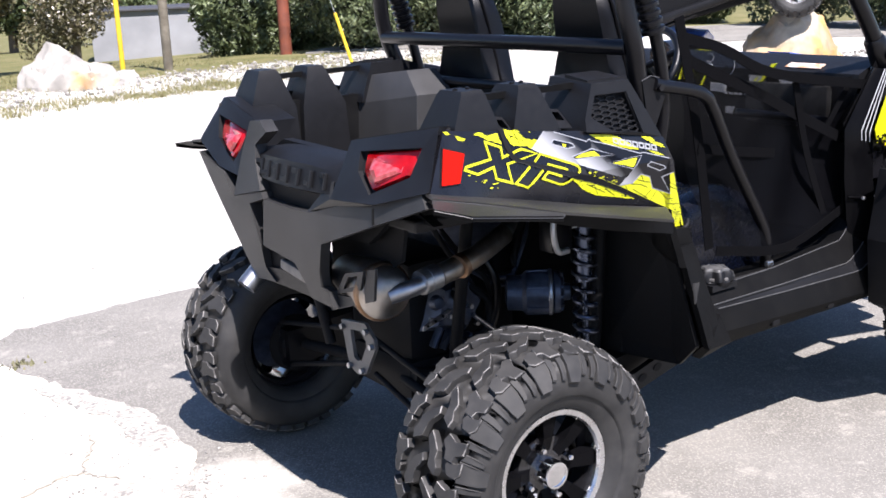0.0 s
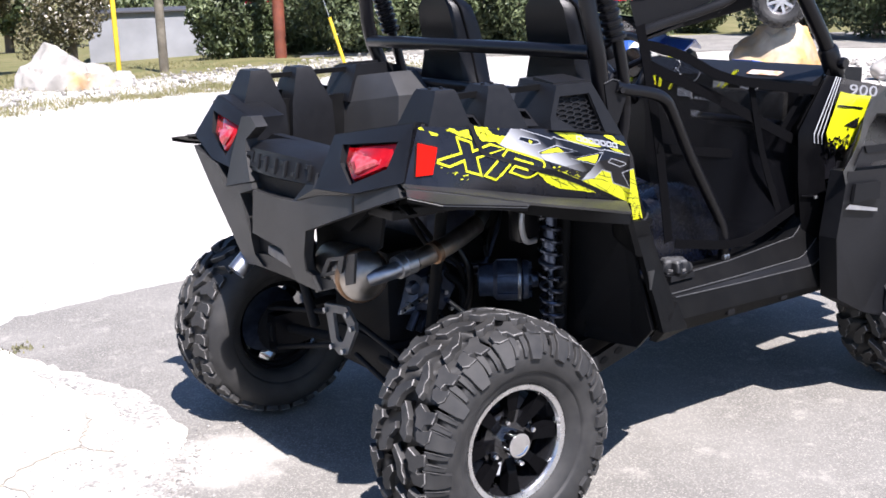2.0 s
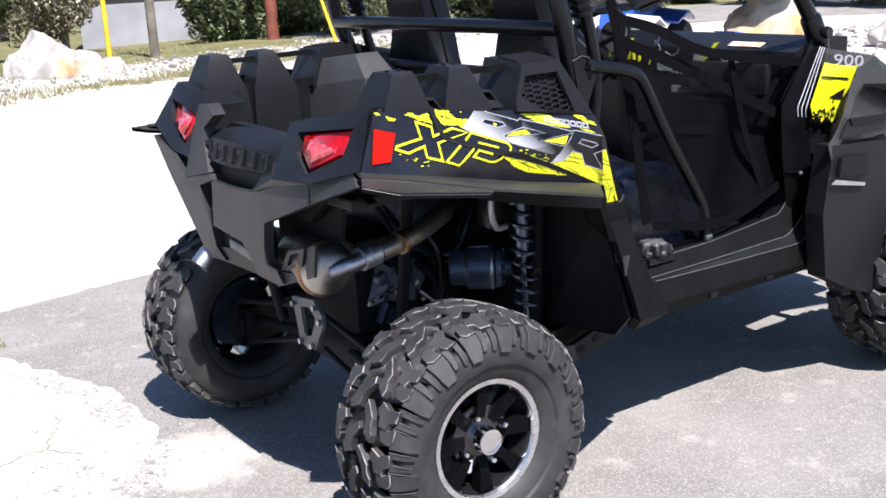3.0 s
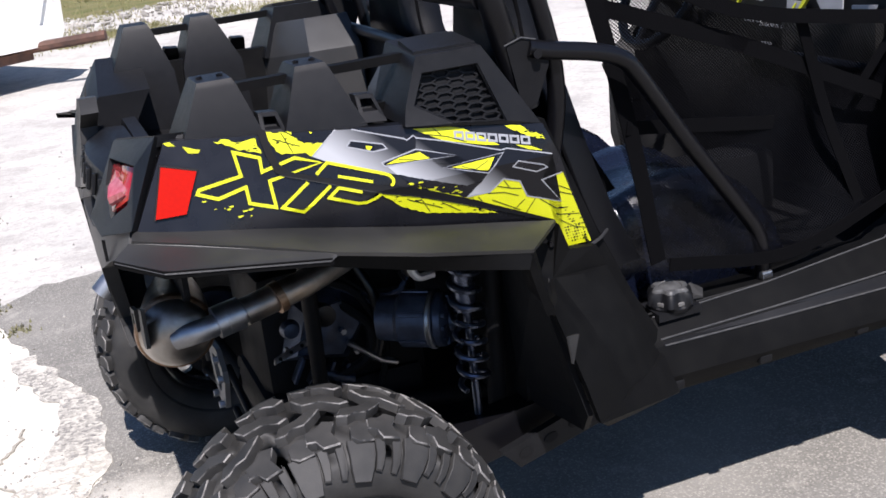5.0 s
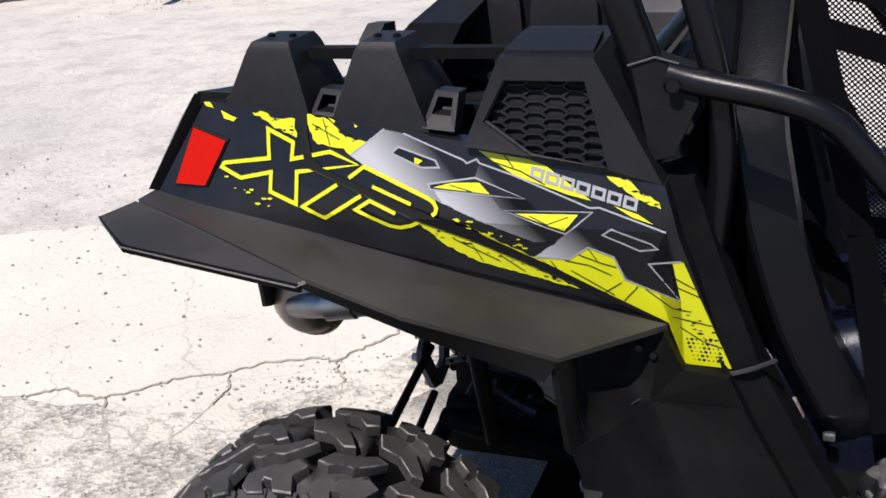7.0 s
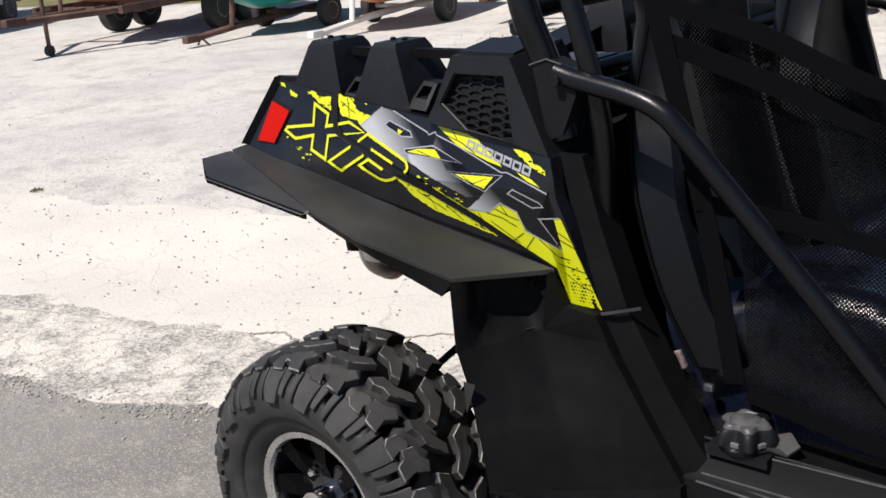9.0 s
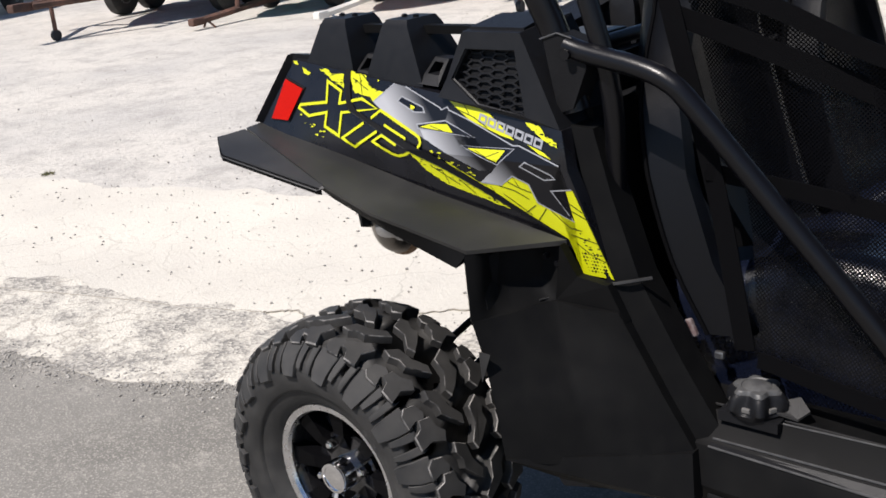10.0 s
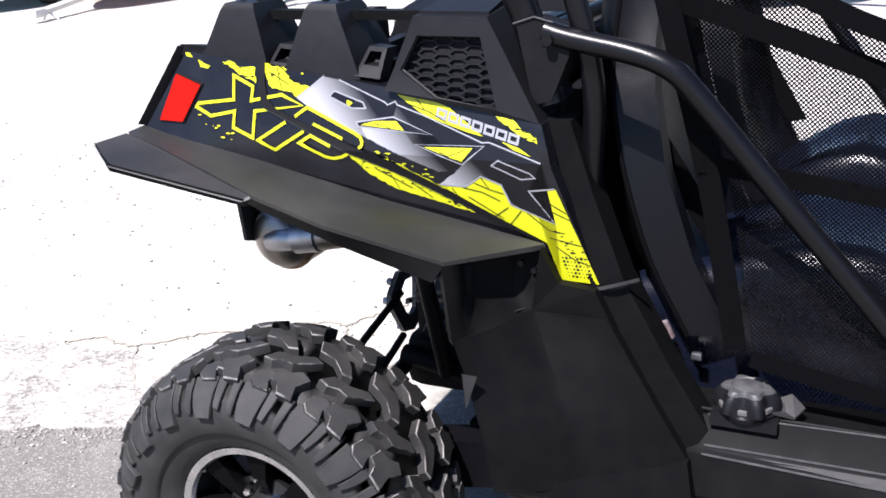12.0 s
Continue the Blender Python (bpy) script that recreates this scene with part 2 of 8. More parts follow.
        edge = voro(0.75, "DISTANCE_TO_EDGE", 1.0, 0.55).outputs["Distance"]
        col = blend(steps(edge, 0.0008, 0.0035, 0.22, 0.0), col, (0.26, 0.235, 0.20))
        edge2 = voro(2.1, "DISTANCE_TO_EDGE", 1.0, 0.3).outputs["Distance"]
        fine = n.new("ShaderNodeMath")
        fine.operation = "MULTIPLY"
        l.new(steps(edge2, 0.003, 0.009, 0.3, 0.0), fine.inputs[0])
        l.new(steps(noise_tex(0.7), 0.5, 0.6), fine.inputs[1])
        col = blend(fine.outputs[0], col, (0.16, 0.15, 0.13))
        height, dist = noise_tex(60.0, 8.0), 0.006
    elif kind == "grit":
        st = voro(85.0)
        pick = n.new("ShaderNodeSeparateColor")
        l.new(st.outputs["Color"], pick.inputs[0])
        stones = blend(steps(pick.outputs[0], 0.1, 0.95), (0.19, 0.18, 0.165), (0.44, 0.415, 0.365))
        col = blend(steps(noise_tex(1.7), 0.38, 0.66), (0.55, 0.52, 0.455), (0.47, 0.44, 0.385))
        vein = voro(5.5, "DISTANCE_TO_EDGE", 1.0, 0.22).outputs["Distance"]
        col = blend(steps(vein, 0.004, 0.05, 0.75, 0.0), col, (0.27, 0.25, 0.215))
        col = blend(steps(noise_tex(2.6, 9.0, 0.72), 0.46, 0.54), col, stones)
        height, dist = st.outputs["Distance"], 0.004
    elif kind == "gravel":
        col = blend(steps(noise_tex(0.55, 7.0), 0.40, 0.64), (0.50, 0.475, 0.43), (0.40, 0.385, 0.36))
        st = voro(42.0)
        pick = n.new("ShaderNodeSeparateColor")
        l.new(st.outputs["Color"], pick.inputs[0])
        col = blend(steps(pick.outputs[0], 0.62, 0.95, 0.0, 0.45), col, (0.28, 0.265, 0.24))
        col = blend(steps(noise_tex(2.4, 9.0, 0.75), 0.48, 0.62, 0.0, 0.7), col, (0.30, 0.285, 0.265))
        col = blend(steps(noise_tex(90.0), 0.58, 0.70), col, (0.55, 0.52, 0.48))
        # dry verge and slope past the yard's edge
        sep = n.new("ShaderNodeSeparateXYZ")
        l.new(geo.outputs["Position"], sep.inputs[0])
        ma = n.new("ShaderNodeMath")
        ma.operation = "MULTIPLY"
        l.new(sep.outputs["X"], ma.inputs[0])
        ma.inputs[1].default_value = -0.25
        mb = n.new("ShaderNodeMath")
        mb.operation = "MULTIPLY_ADD"
        l.new(sep.outputs["Y"], mb.inputs[0])
        mb.inputs[1].default_value = 0.968
        l.new(ma.outputs[0], mb.inputs[2])
        mc = n.new("ShaderNodeMath")
        mc.operation = "MULTIPLY_ADD"
        l.new(noise_tex(0.8), mc.inputs[0])
        mc.inputs[1].default_value = 1.6
        l.new(mb.outputs[0], mc.inputs[2])
        grass = blend(steps(noise_tex(1.1, 8.0, 0.7), 0.38, 0.6), (0.095, 0.098, 0.034), (0.19, 0.16, 0.078))
        grass = blend(steps(noise_tex(12.0, 8.0, 0.7), 0.45, 0.7), grass, (0.10, 0.115, 0.035))
        col = blend(steps(mc.outputs[0], 14.1, 14.6), col, grass)
        md = n.new("ShaderNodeVectorMath")
        md.operation = "DOT_PRODUCT"
        l.new(geo.outputs["Position"], md.inputs[0])
        md.inputs[1].default_value = (0.64, 0.77, 0.0)
        me2 = n.new("ShaderNodeMath")
        me2.operation = "MULTIPLY_ADD"
        l.new(noise_tex(0.7), me2.inputs[0])
        me2.inputs[1].default_value = 1.6
        l.new(md.outputs["Value"], me2.inputs[2])
        col = blend(steps(me2.outputs[0], 25.4, 26.2), col, grass)
        height, dist = noise_tex(40.0, 8.0), 0.012
    l.new(col, b.inputs["Base Color"])
    for link in list(b.inputs["Roughness"].links):
        l.remove(link)
    b.inputs["Roughness"].default_value = 0.92
    b.inputs["Specular IOR Level"].default_value = 0.25
    bn = n.new("ShaderNodeBump")
    bn.inputs["Strength"].default_value, bn.inputs["Distance"].default_value = 0.8, dist
    l.new(height, bn.inputs["Height"])
    l.new(bn.outputs["Normal"], b.inputs["Normal"])
    return m


ASPHALT = set_ground(mat("worn_asphalt", (0.15, 0.15, 0.15), 0.9), "asphalt")
CONCRETE = set_ground(mat("cracked_pale_concrete", (0.5, 0.48, 0.42), 0.9), "concrete")
GRIT = set_ground(mat("crumbled_concrete_grit", (0.4, 0.38, 0.33), 0.9), "grit")
GRAVEL = set_ground(mat("pale_crushed_stone", (0.4, 0.4, 0.36), 0.9), "gravel")

CRACK = mat("crack_dirt", (0.25, 0.23, 0.195), 0.95, second=(0.36, 0.335, 0.285), scale=60, mix=1.0, spec=0.1)


def net_material():
    """Woven net: round holes between the strands."""
    m = mat("woven_net", (0.0018, 0.0018, 0.0025), 0.5, spec=0.08)
    n, l = m.node_tree.nodes, m.node_tree.links
    co = n.new("ShaderNodeTexCoord")
    v = n.new("ShaderNodeTexVoronoi")
    v.inputs["Scale"].default_value, v.inputs["Randomness"].default_value = 195.0, 0.0
    turn = n.new("ShaderNodeMapping")
    turn.inputs["Rotation"].default_value = (0, radians(45), 0)
    turn.inputs["Scale"].default_value = (1, 0, 1)
    l.new(co.outputs["Object"], turn.inputs["Vector"])
    l.new(turn.outputs["Vector"], v.inputs["Vector"])
    hole = n.new("ShaderNodeMath")
    hole.operation = "GREATER_THAN"
    l.new(v.outputs["Distance"], hole.inputs[0])
    hole.inputs[1].default_value = 0.36
    l.new(hole.outputs[0], n["Principled BSDF"].inputs["Alpha"])
    return m


# the flares' sheen is put into the paler base; the swirls are dust
FLARE = mat("sheen_flare_plastic", (0.0175, 0.0173, 0.0166), 0.46, second=(0.031, 0.0302, 0.0285), scale=7, mix=1.0, bump=0.10, bump_scale=700, stain=0.25, stain_scale=5, spec=0.5)
NET = net_material()


def fade_vinyl(name, x0, x1):
    """Silver that fades to black along and up the panel."""
    m = mat(name, (0.3, 0.3, 0.32), 0.30, coat=0.04, spec=0.35)
    n, l = m.node_tree.nodes, m.node_tree.links
    co, sep, mp, mx = n.new("ShaderNodeTexCoord"), n.new("ShaderNodeVectorMath"), n.new("ShaderNodeMapRange"), n.new("ShaderNodeMix")
    mx.data_type = "RGBA"
    sep.operation = "DOT_PRODUCT"
    sep.inputs[1].default_value = (1.0, 0.0, 1.0)
    l.new(co.outputs["Object"], sep.inputs[0])
    l.new(sep.outputs["Value"], mp.inputs["Value"])
    mp.inputs["From Min"].default_value, mp.inputs["From Max"].default_value = x0, x1
    l.new(mp.outputs["Result"], mx.inputs["Factor"])
    mx.inputs["A"].default_value, mx.inputs["B"].default_value = (0.34, 0.345, 0.36, 1), (0.005, 0.005, 0.0065, 1)
    l.new(mx.outputs["Result"], n["Principled BSDF"].inputs["Base Color"])
    return m


FADE_A, FADE_B, FADE_C = fade_vinyl("silver_fade_one", 1.232, 1.335), fade_vinyl("silver_fade_two", 1.288, 1.388), fade_vinyl("silver_fade_three", 1.362, 1.450)
LABEL = mat("faded_label", (0.20, 0.17, 0.17), 0.6, second=(0.08, 0.04, 0.04), scale=90, mix=1.0)
CAP = mat("dusty_fuel_cap", (0.042, 0.042, 0.043), 0.5, second=(0.072, 0.072, 0.071), scale=50, mix=1.0, bump=0.1)
NAME = mat("grey_vinyl", (0.24, 0.245, 0.26), 0.35, scale=60)


# building helpers
def part(name, bm, material, parent=None, label="", smooth=False):
    """Links a bmesh as one mesh object, under a thing or a part."""
    bmesh.ops.recalc_face_normals(bm, faces=bm.faces[:])
    me = bpy.data.meshes.new(name)
    bm.to_mesh(me)
    bm.free()
    me.materials.append(material)
    if smooth:
        me.shade_smooth()
        me.set_sharp_from_angle(angle=radians(smooth if smooth is not True else 40))
    ob = new(name, me)
    ob.parent = parent
    return tagged(ob, label)


def thing(name, label, category, at=(0, 0, 0), turn=0.0, group=""):
    ob = new(name)
    ob.matrix_basis = pose(*at, 0, 0, turn)
    return tagged(ob, label, category, group)


def soften(bm, width, seg=2, angle=25):
    edges = [e for e in bm.edges if len(e.link_faces) == 2 and e.calc_face_angle(0) > radians(angle)]
    bmesh.ops.bevel(bm, geom=edges, offset=width, segments=seg, affect="EDGES", profile=0.6, clamp_overlap=True)
    return bm


def rings(sections, closed=True, caps=True, bm=None):
    """A skin over rings of the same number of points."""
    bm = bm or bmesh.new()
    vs = [[bm.verts.new(p) for p in ring] for ring in sections]
    n = len(vs[0])
    for a, b in zip(vs, vs[1:]):
        for i in range(n if closed else n - 1):
            bm.faces.new((a[i], a[(i + 1) % n], b[(i + 1) % n], b[i]))
    if caps and closed:
        bm.faces.new(vs[0])
        bm.faces.new(vs[-1][::-1])
    return bm


def slab(points, off, bevel=0.0, bm=None):
    """A flat outline pushed by an offset into a solid."""
    off = Vector(off)
    bm = rings([[Vector(p) for p in points], [Vector(p) + off for p in points]], bm=bm)
    return soften(bm, bevel) if bevel else bm


def box(centre, size, bevel=0.0, turn=None, bm=None):
    bm2 = bmesh.new()
    bmesh.ops.create_cube(bm2, size=1.0)
    bmesh.ops.scale(bm2, vec=size, verts=bm2.verts)
    if bevel:
        soften(bm2, bevel)
    m = Matrix.Translation(centre) @ (turn or Matrix())
    bmesh.ops.transform(bm2, matrix=m, verts=bm2.verts)
    return merge(bm, bm2)


def merge(bm, other):
    if bm is None:
        return other
    me = bpy.data.meshes.new("tmp")
    other.to_mesh(me)
    other.free()
    bm.from_mesh(me)
    bpy.data.meshes.remove(me)
    return bm


def glide(points, per=6):
    """A smooth line through points."""
    p = [Vector(q) for q in points]
    p = [2 * p[0] - p[1]] + p + [2 * p[-1] - p[-2]]
    out = []
    for a, b, c, d in zip(p, p[1:], p[2:], p[3:]):
        for i in range(per):
            t = i / per
            out.append(0.5 * (2 * b + (c - a) * t + (2 * a - 5 * b + 4 * c - d) * t * t + (3 * b - a - 3 * c + d) * t ** 3))
    return out + [p[-2]]


def tube(points, r, sides=12, smooth=0, bm=None):
    """A round bar along points; r may be one radius or one for each point."""
    pts = glide(points, smooth) if smooth else [Vector(q) for q in points]
    rs = r if isinstance(r, (list, tuple)) else [r] * len(pts)
    up, sections = Vector((0.13, 0.21, 0.97)), []
    for i, q in enumerate(pts):
        way = (pts[min(i + 1, len(pts) - 1)] - pts[max(i - 1, 0)]).normalized()
        u = (up - way * up.dot(way)).normalized()
        up = u
        v = way.cross(u)
        rad = rs[min(i, len(rs) - 1)]
        sections.append([q + rad * (math.cos(a) * u + math.sin(a) * v) for a in (2 * math.pi * k / sides for k in range(sides))])
    return rings(sections, bm=bm)


def lathe(profile, centre, axis="y", sides=32, bm=None, caps=True):
    """Turns (radius, height) pairs round an axis through centre."""
    c, sections = Vector(centre), []
    for r, h in profile:
        ring = []
        for k in range(sides):
            a = 2 * math.pi * k / sides
            p, q = r * math.cos(a), r * math.sin(a)
            ring.append(c + Vector({"x": (h, p, q), "y": (p, h, q), "z": (p, q, h)}[axis]))
        sections.append(ring)
    return rings(sections, bm=bm, caps=caps)


def panel(points, faces, off, bevel=0.0):
    """A folded plate: its front faces, the same set back by an offset, and walls round the rim."""
    off = Vector(off)
    bm = bmesh.new()
    front = [bm.verts.new(p) for p in points]
    back = [bm.verts.new(Vector(p) + off) for p in points]
    ways = set()
    for f in faces:
        bm.faces.new([front[i] for i in f])
        bm.faces.new([back[i] for i in reversed(f)])
        ways.update(zip(f, f[1:] + f[:1]))
    for a, b in sorted(ways):
        if (b, a) not in ways:
            bm.faces.new((front[b], front[a], back[a], back[b]))
    return soften(bm, bevel) if bevel else bm


def flip(points, s):
    """Points given for the right side (y < 0), for the side s."""
    return [(x, -y * s, z) for x, y, z in points]


# ground
def ragged(points, step, amount, seed):
    """An outline with short, uneven edges."""
    out = []
    for a, b in zip(points, points[1:] + points[:1]):
        a, b = Vector((*a, 0)), Vector((*b, 0))
        k = max(1, int((b - a).length / step))
        for i in range(k):
            p = a.lerp(b, i / k)
            p += Vector((noise.noise(p * 2.2 + Vector((seed, 0, 0))), noise.noise(p * 2.2 + Vector((0, seed, 5))), 0)) * amount
            p += Vector((noise.noise(p * 11 + Vector((seed, 0, 0))), noise.noise(p * 11 + Vector((0, seed, 5))), 0)) * amount * 0.45
            out.append((p.x, p.y))
    return out


def ground_z(x, y):
    s = -0.25 * (x - 2.37) + 0.968 * (y - 12.25)
    z = 0.0
    if s > 0:
        z += 0.10 * min(1.0, s / 1.2)
    if s > 2.4:
        z -= 0.042 * (min(s, 60.0) - 2.4)
    if max(abs(x), abs(y)) > 14:
        z += 0.06 * noise.noise(Vector((x * 0.3, y * 0.3, 0)))
    return z


coords = sorted({round(v, 3) for v in list(np.linspace(-60, 60, 121)) + [-3000, -1200, -500, -220, -120, -85, 85, 120, 220, 500, 1200, 3000]})
bm = bmesh.new()
grid = [[bm.verts.new((x, y, ground_z(x, y) - 0.004)) for y in coords] for x in coords]
for i in range(len(coords) - 1):
    for j in range(len(coords) - 1):
        bm.faces.new((grid[i][j], grid[i + 1][j], grid[i + 1][j + 1], grid[i][j + 1]))
tagged(part("ground", bm, GRAVEL, smooth=60), "pale crushed-stone yard running into dry grass", "ground", kind="structure")

edge = [(-0.75, 2.25), (-0.62, 1.98), (-0.49, 1.6), (-0.41, 1.2), (-0.33, 0.90), (-0.36, 0.66), (-0.50, 0.46), (-0.62, 0.28), (-1.0, -0.03), (-1.7, -0.27), (-2.3, -0.4), (-6.0, -0.9), (-12.0, -1.6)]
shape = ragged(edge + [(-14.0, -14.0), (7.0, -14.0), (7.0, 2.5), (3.0, 2.45), (0.45, 2.6), (-0.48, 2.55)], 0.035, 0.075, 3.0)
bm = slab([(x, y, 0.0) for x, y in shape], (0, 0, -0.03))
tagged(part("road", bm, ASPHALT), "worn grey asphalt apron with a ragged edge", "asphalt", kind="structure")
shape = ragged([(x + 0.10, y - 0.04) for x, y in edge] + [(-12.0, -0.7), (-9.0, 0.1), (-4.9, 1.0), (-2.67, 1.6), (-1.4, 2.1)], 0.05, 0.13, 8.0)
bm = slab([(x, y, -0.002) for x, y in shape], (0, 0, -0.03))
tagged(part("pavement", bm, CONCRETE), "pale cracked concrete strip beside the asphalt", "concrete", kind="structure")

# crumbled strip where the concrete breaks up over the asphalt
upper = [(-12.0, -0.9), (-6.0, -0.35), (-3.0, 0.04), (-2.6, 0.17), (-2.0, 0.16), (-1.8, 0.31), (-1.2, 0.33), (-0.80, 0.45), (-0.62, 0.62), (-0.50, 0.90), (-0.52, 1.2), (-0.62, 1.7)]
lower = [(-0.54, 1.7), (-0.40, 1.2), (-0.32, 0.92), (-0.34, 0.66), (-0.46, 0.47), (-0.58, 0.30), (-0.63, 0.16), (-0.90, -0.10), (-1.3, -0.26), (-1.58, -0.33), (-1.92, -0.42), (-2.3, -0.50), (-6.0, -1.02), (-12.0, -1.7)]
shape = ragged(upper + lower, 0.016, 0.07, 21.0)
bm = slab([(x, y, 0.003) for x, y in shape], (0, 0, -0.02))
strip = tagged(part("crumbled_strip", bm, GRIT), "crumbled gritty concrete along the asphalt's edge", "pavement", kind="structure")


def crack(points, width, seed):
    """A ragged dirt-filled crack along points on the ground."""
    rng = random.Random(seed)
    line = glide([(x, y, 0.0036) for x, y in points], 7)
    left, right = [], []
    for i, q in enumerate(line):
        way = (line[min(i + 1, len(line) - 1)] - line[max(i - 1, 0)]).normalized()
        side = Vector((-way.y, way.x, 0))
        q = q + side * rng.gauss(0, 0.005)
        w = width * rng.uniform(0.3, 1.0)
        left.append(q + side * w)
        right.append(q - side * w)
    part("crack", rings([[a, b, b - Vector((0, 0, 0.004)), a - Vector((0, 0, 0.004))] for a, b in zip(left, right)]), CRACK, strip, "dirt-filled crack")


crack([(-2.9, -0.08), (-2.3, 0.10), (-1.9, 0.20), (-1.644, 0.294), (-1.559, 0.331), (-1.485, 0.390), (-1.402, 0.375), (-1.318, 0.375), (-1.214, 0.473), (-1.147, 0.538), (-1.022, 0.603), (-0.936, 0.690), (-0.793, 0.754), (-0.725, 0.751), (-0.691, 0.820), (-0.631, 0.928), (-0.60, 1.05)], 0.0055, 1)
crack([(-0.725, 0.751), (-0.653, 0.652), (-0.604, 0.520)], 0.004, 2)
crack([(-1.022, 0.603), (-0.964, 0.482), (-0.967, 0.256), (-0.972, 0.113)], 0.0045, 3)
crack([(-1.318, 0.375), (-1.238, 0.256), (-1.124, 0.135), (-1.064, 0.070)], 0.0045, 4)


# the parked vehicle: x runs to its front, y to its left; its origin lies on the ground under the rear axle
V = thing("utility_vehicle", "black side-by-side off-road vehicle with yellow and silver graphics parked on asphalt", "off-road vehicle")


def side_y(z):
    return -0.66 + (0.35 * (z - 1.04) if z > 1.04 else 0.14 * (1.04 - z))


def bend(line, u):
    """A point at u (0 to 1) along a polyline, evenly by segment."""
    k = u * (len(line) - 1)
    i = min(int(k), len(line) - 2)
    return Vector(line[i]).lerp(Vector(line[i + 1]), k - i)


def skin(lines, count, caps=True):
    """A solid whose cross-section is one point on each of the lines."""
    return rings([[bend(line, u / count) for line in lines] for u in range(count + 1)], caps=caps)


def sheet(lines, count, off):
    """A plate of some thickness between lines that run the same way."""
    off = Vector(off)
    secs = []
    for u in range(count + 1):
        pts = [bend(line, u / count) for line in lines]
        secs.append(pts + [p + off for p in reversed(pts)])
    return rings(secs)


for s in (-1, 1):
    # printed side panel
    secs = []
    top = [(-0.165, 1.188), (0.03, 1.166), (0.25, 1.142), (0.40, 1.118), (0.523, 1.097)]
    low = [(-0.24, 1.057), (0.0, 1.006), (0.25, 0.953), (0.516, 0.897), (0.609, 0.842)]
    for k in range(25):
        t2, b2 = bend([(x, 0, z) for x, z in top], k / 24), bend([(x, 0, z) for x, z in low], k / 24)
        col = []
        for v in (0, 0.25, 0.5, 0.75, 1.0):
            p = t2.lerp(b2, v)
            col.append(Vector((p.x, side_y(p.z), p.z)))
        secs.append(flip([tuple(p) for p in col] + [(p.x, p.y + 0.03, p.z) for p in reversed(col)], s))
    part("side_panel", soften(rings(secs), 0.004, 2, 50), PANEL, V, "black printed side panel of the rear body", smooth=30)

    # wheel-arch flare with its turned-down lip and tail fin
    inner = [(-0.245, -0.640, 1.060), (0.0, -0.655, 1.010), (0.25, -0.655, 0.957), (0.40, -0.652, 0.930), (0.529, -0.650, 0.906)]
    outer = [(-0.255, -0.688, 1.054), (-0.05, -0.745, 1.012), (0.06, -0.775, 0.986), (0.21, -0.803, 0.957), (0.414, -0.787, 0.911)]
    lip = [(-0.252, -0.683, 1.038), (-0.05, -0.734, 0.988), (0.06, -0.752, 0.952), (0.215, -0.772, 0.914), (0.398, -0.798, 0.880)]
    bm = skin([flip(inner, s), flip(outer, s), [(x, y * 0.998, z - 0.007) for x, y, z in flip(outer, s)], [(x, y, z - 0.009) for x, y, z in flip(inner, s)]], 16)
    part("fender_flare", soften(bm, 0.003, 2, 30), FLARE, V, "matt black flared rear mudguard", smooth=30)
    bm = skin([[(x, y * 0.996, z - 0.006) for x, y, z in flip(outer, s)], flip(lip, s), [(x, y * 0.955, z + 0.004) for x, y, z in flip(lip, s)], [(x, y * 0.96, z - 0.010) for x, y, z in flip(outer, s)]], 16)
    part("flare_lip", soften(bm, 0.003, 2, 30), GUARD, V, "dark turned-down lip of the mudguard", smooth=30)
    fin = [(-0.290, -0.738, 1.043), (-0.260, -0.688, 1.051), (-0.05, -0.742, 1.010), (0.06, -0.772, 0.984), (0.046, -0.779, 0.979), (-0.222, -0.788, 1.023)]
    part("flare_fin", slab(flip(fin, s), (0, 0.003 * s, -0.005), 0.001), FLARE, V, smooth=30)
    rim = [(-0.292, -0.739, 1.043), (-0.223, -0.790, 1.023), (0.048, -0.781, 0.979)]
    part("fin_lip", skin([flip(l, s) for l in (rim, [(x + 0.002, y + 0.002, z - 0.013) for x, y, z in rim], [(x + 0.006, y + 0.006, z - 0.013) for x, y, z in rim], [(x + 0.006, y + 0.006, z) for x, y, z in rim])], 2), GUARD, V, smooth=30)
    liner = [(-0.22, -0.63, 1.02), (0.0, -0.64, 0.975), (0.25, -0.64, 0.925), (0.47, -0.62, 0.885)]
    part("arch_liner", slab(flip([liner[0], liner[1], liner[2], liner[3], (0.47, -0.40, 0.93), (-0.18, -0.40, 1.0)], s), (0, 0, 0.012)), DARK, V)

    # guard between the rear wheel and the cabin: box end under the flare, corner filler, creased main face
    secs = []
    for k in range(13):
        u = k / 12
        a, b = Vector((0.411, -0.789, 0.903)).lerp(Vector((0.434, -0.811, 0.786)), u), Vector((0.527, -0.649, 0.905)).lerp(Vector((0.508, -0.664, 0.788)), u)
        deep = 0.034 * min(1.0, 3.2 * (1 - u)) ** 0.7
        row = []
        for w in (0.0, 0.08, 0.16, 0.24, 0.32, 0.5, 0.7, 0.85, 0.94, 1.0):
            dip = min(1.0, max(0.0, (w - 0.14) / 0.20), max(0.0, (1.0 - w) / 0.10)) * deep
            row.append(a.lerp(b, w) + Vector((-0.77, 0.64, 0)) * dip)
        secs.append(flip([tuple(p) for p in row] + [(p.x - 0.012, p.y + 0.012, p.z) for p in reversed(row)], s))
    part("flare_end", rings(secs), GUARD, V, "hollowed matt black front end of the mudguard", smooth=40)
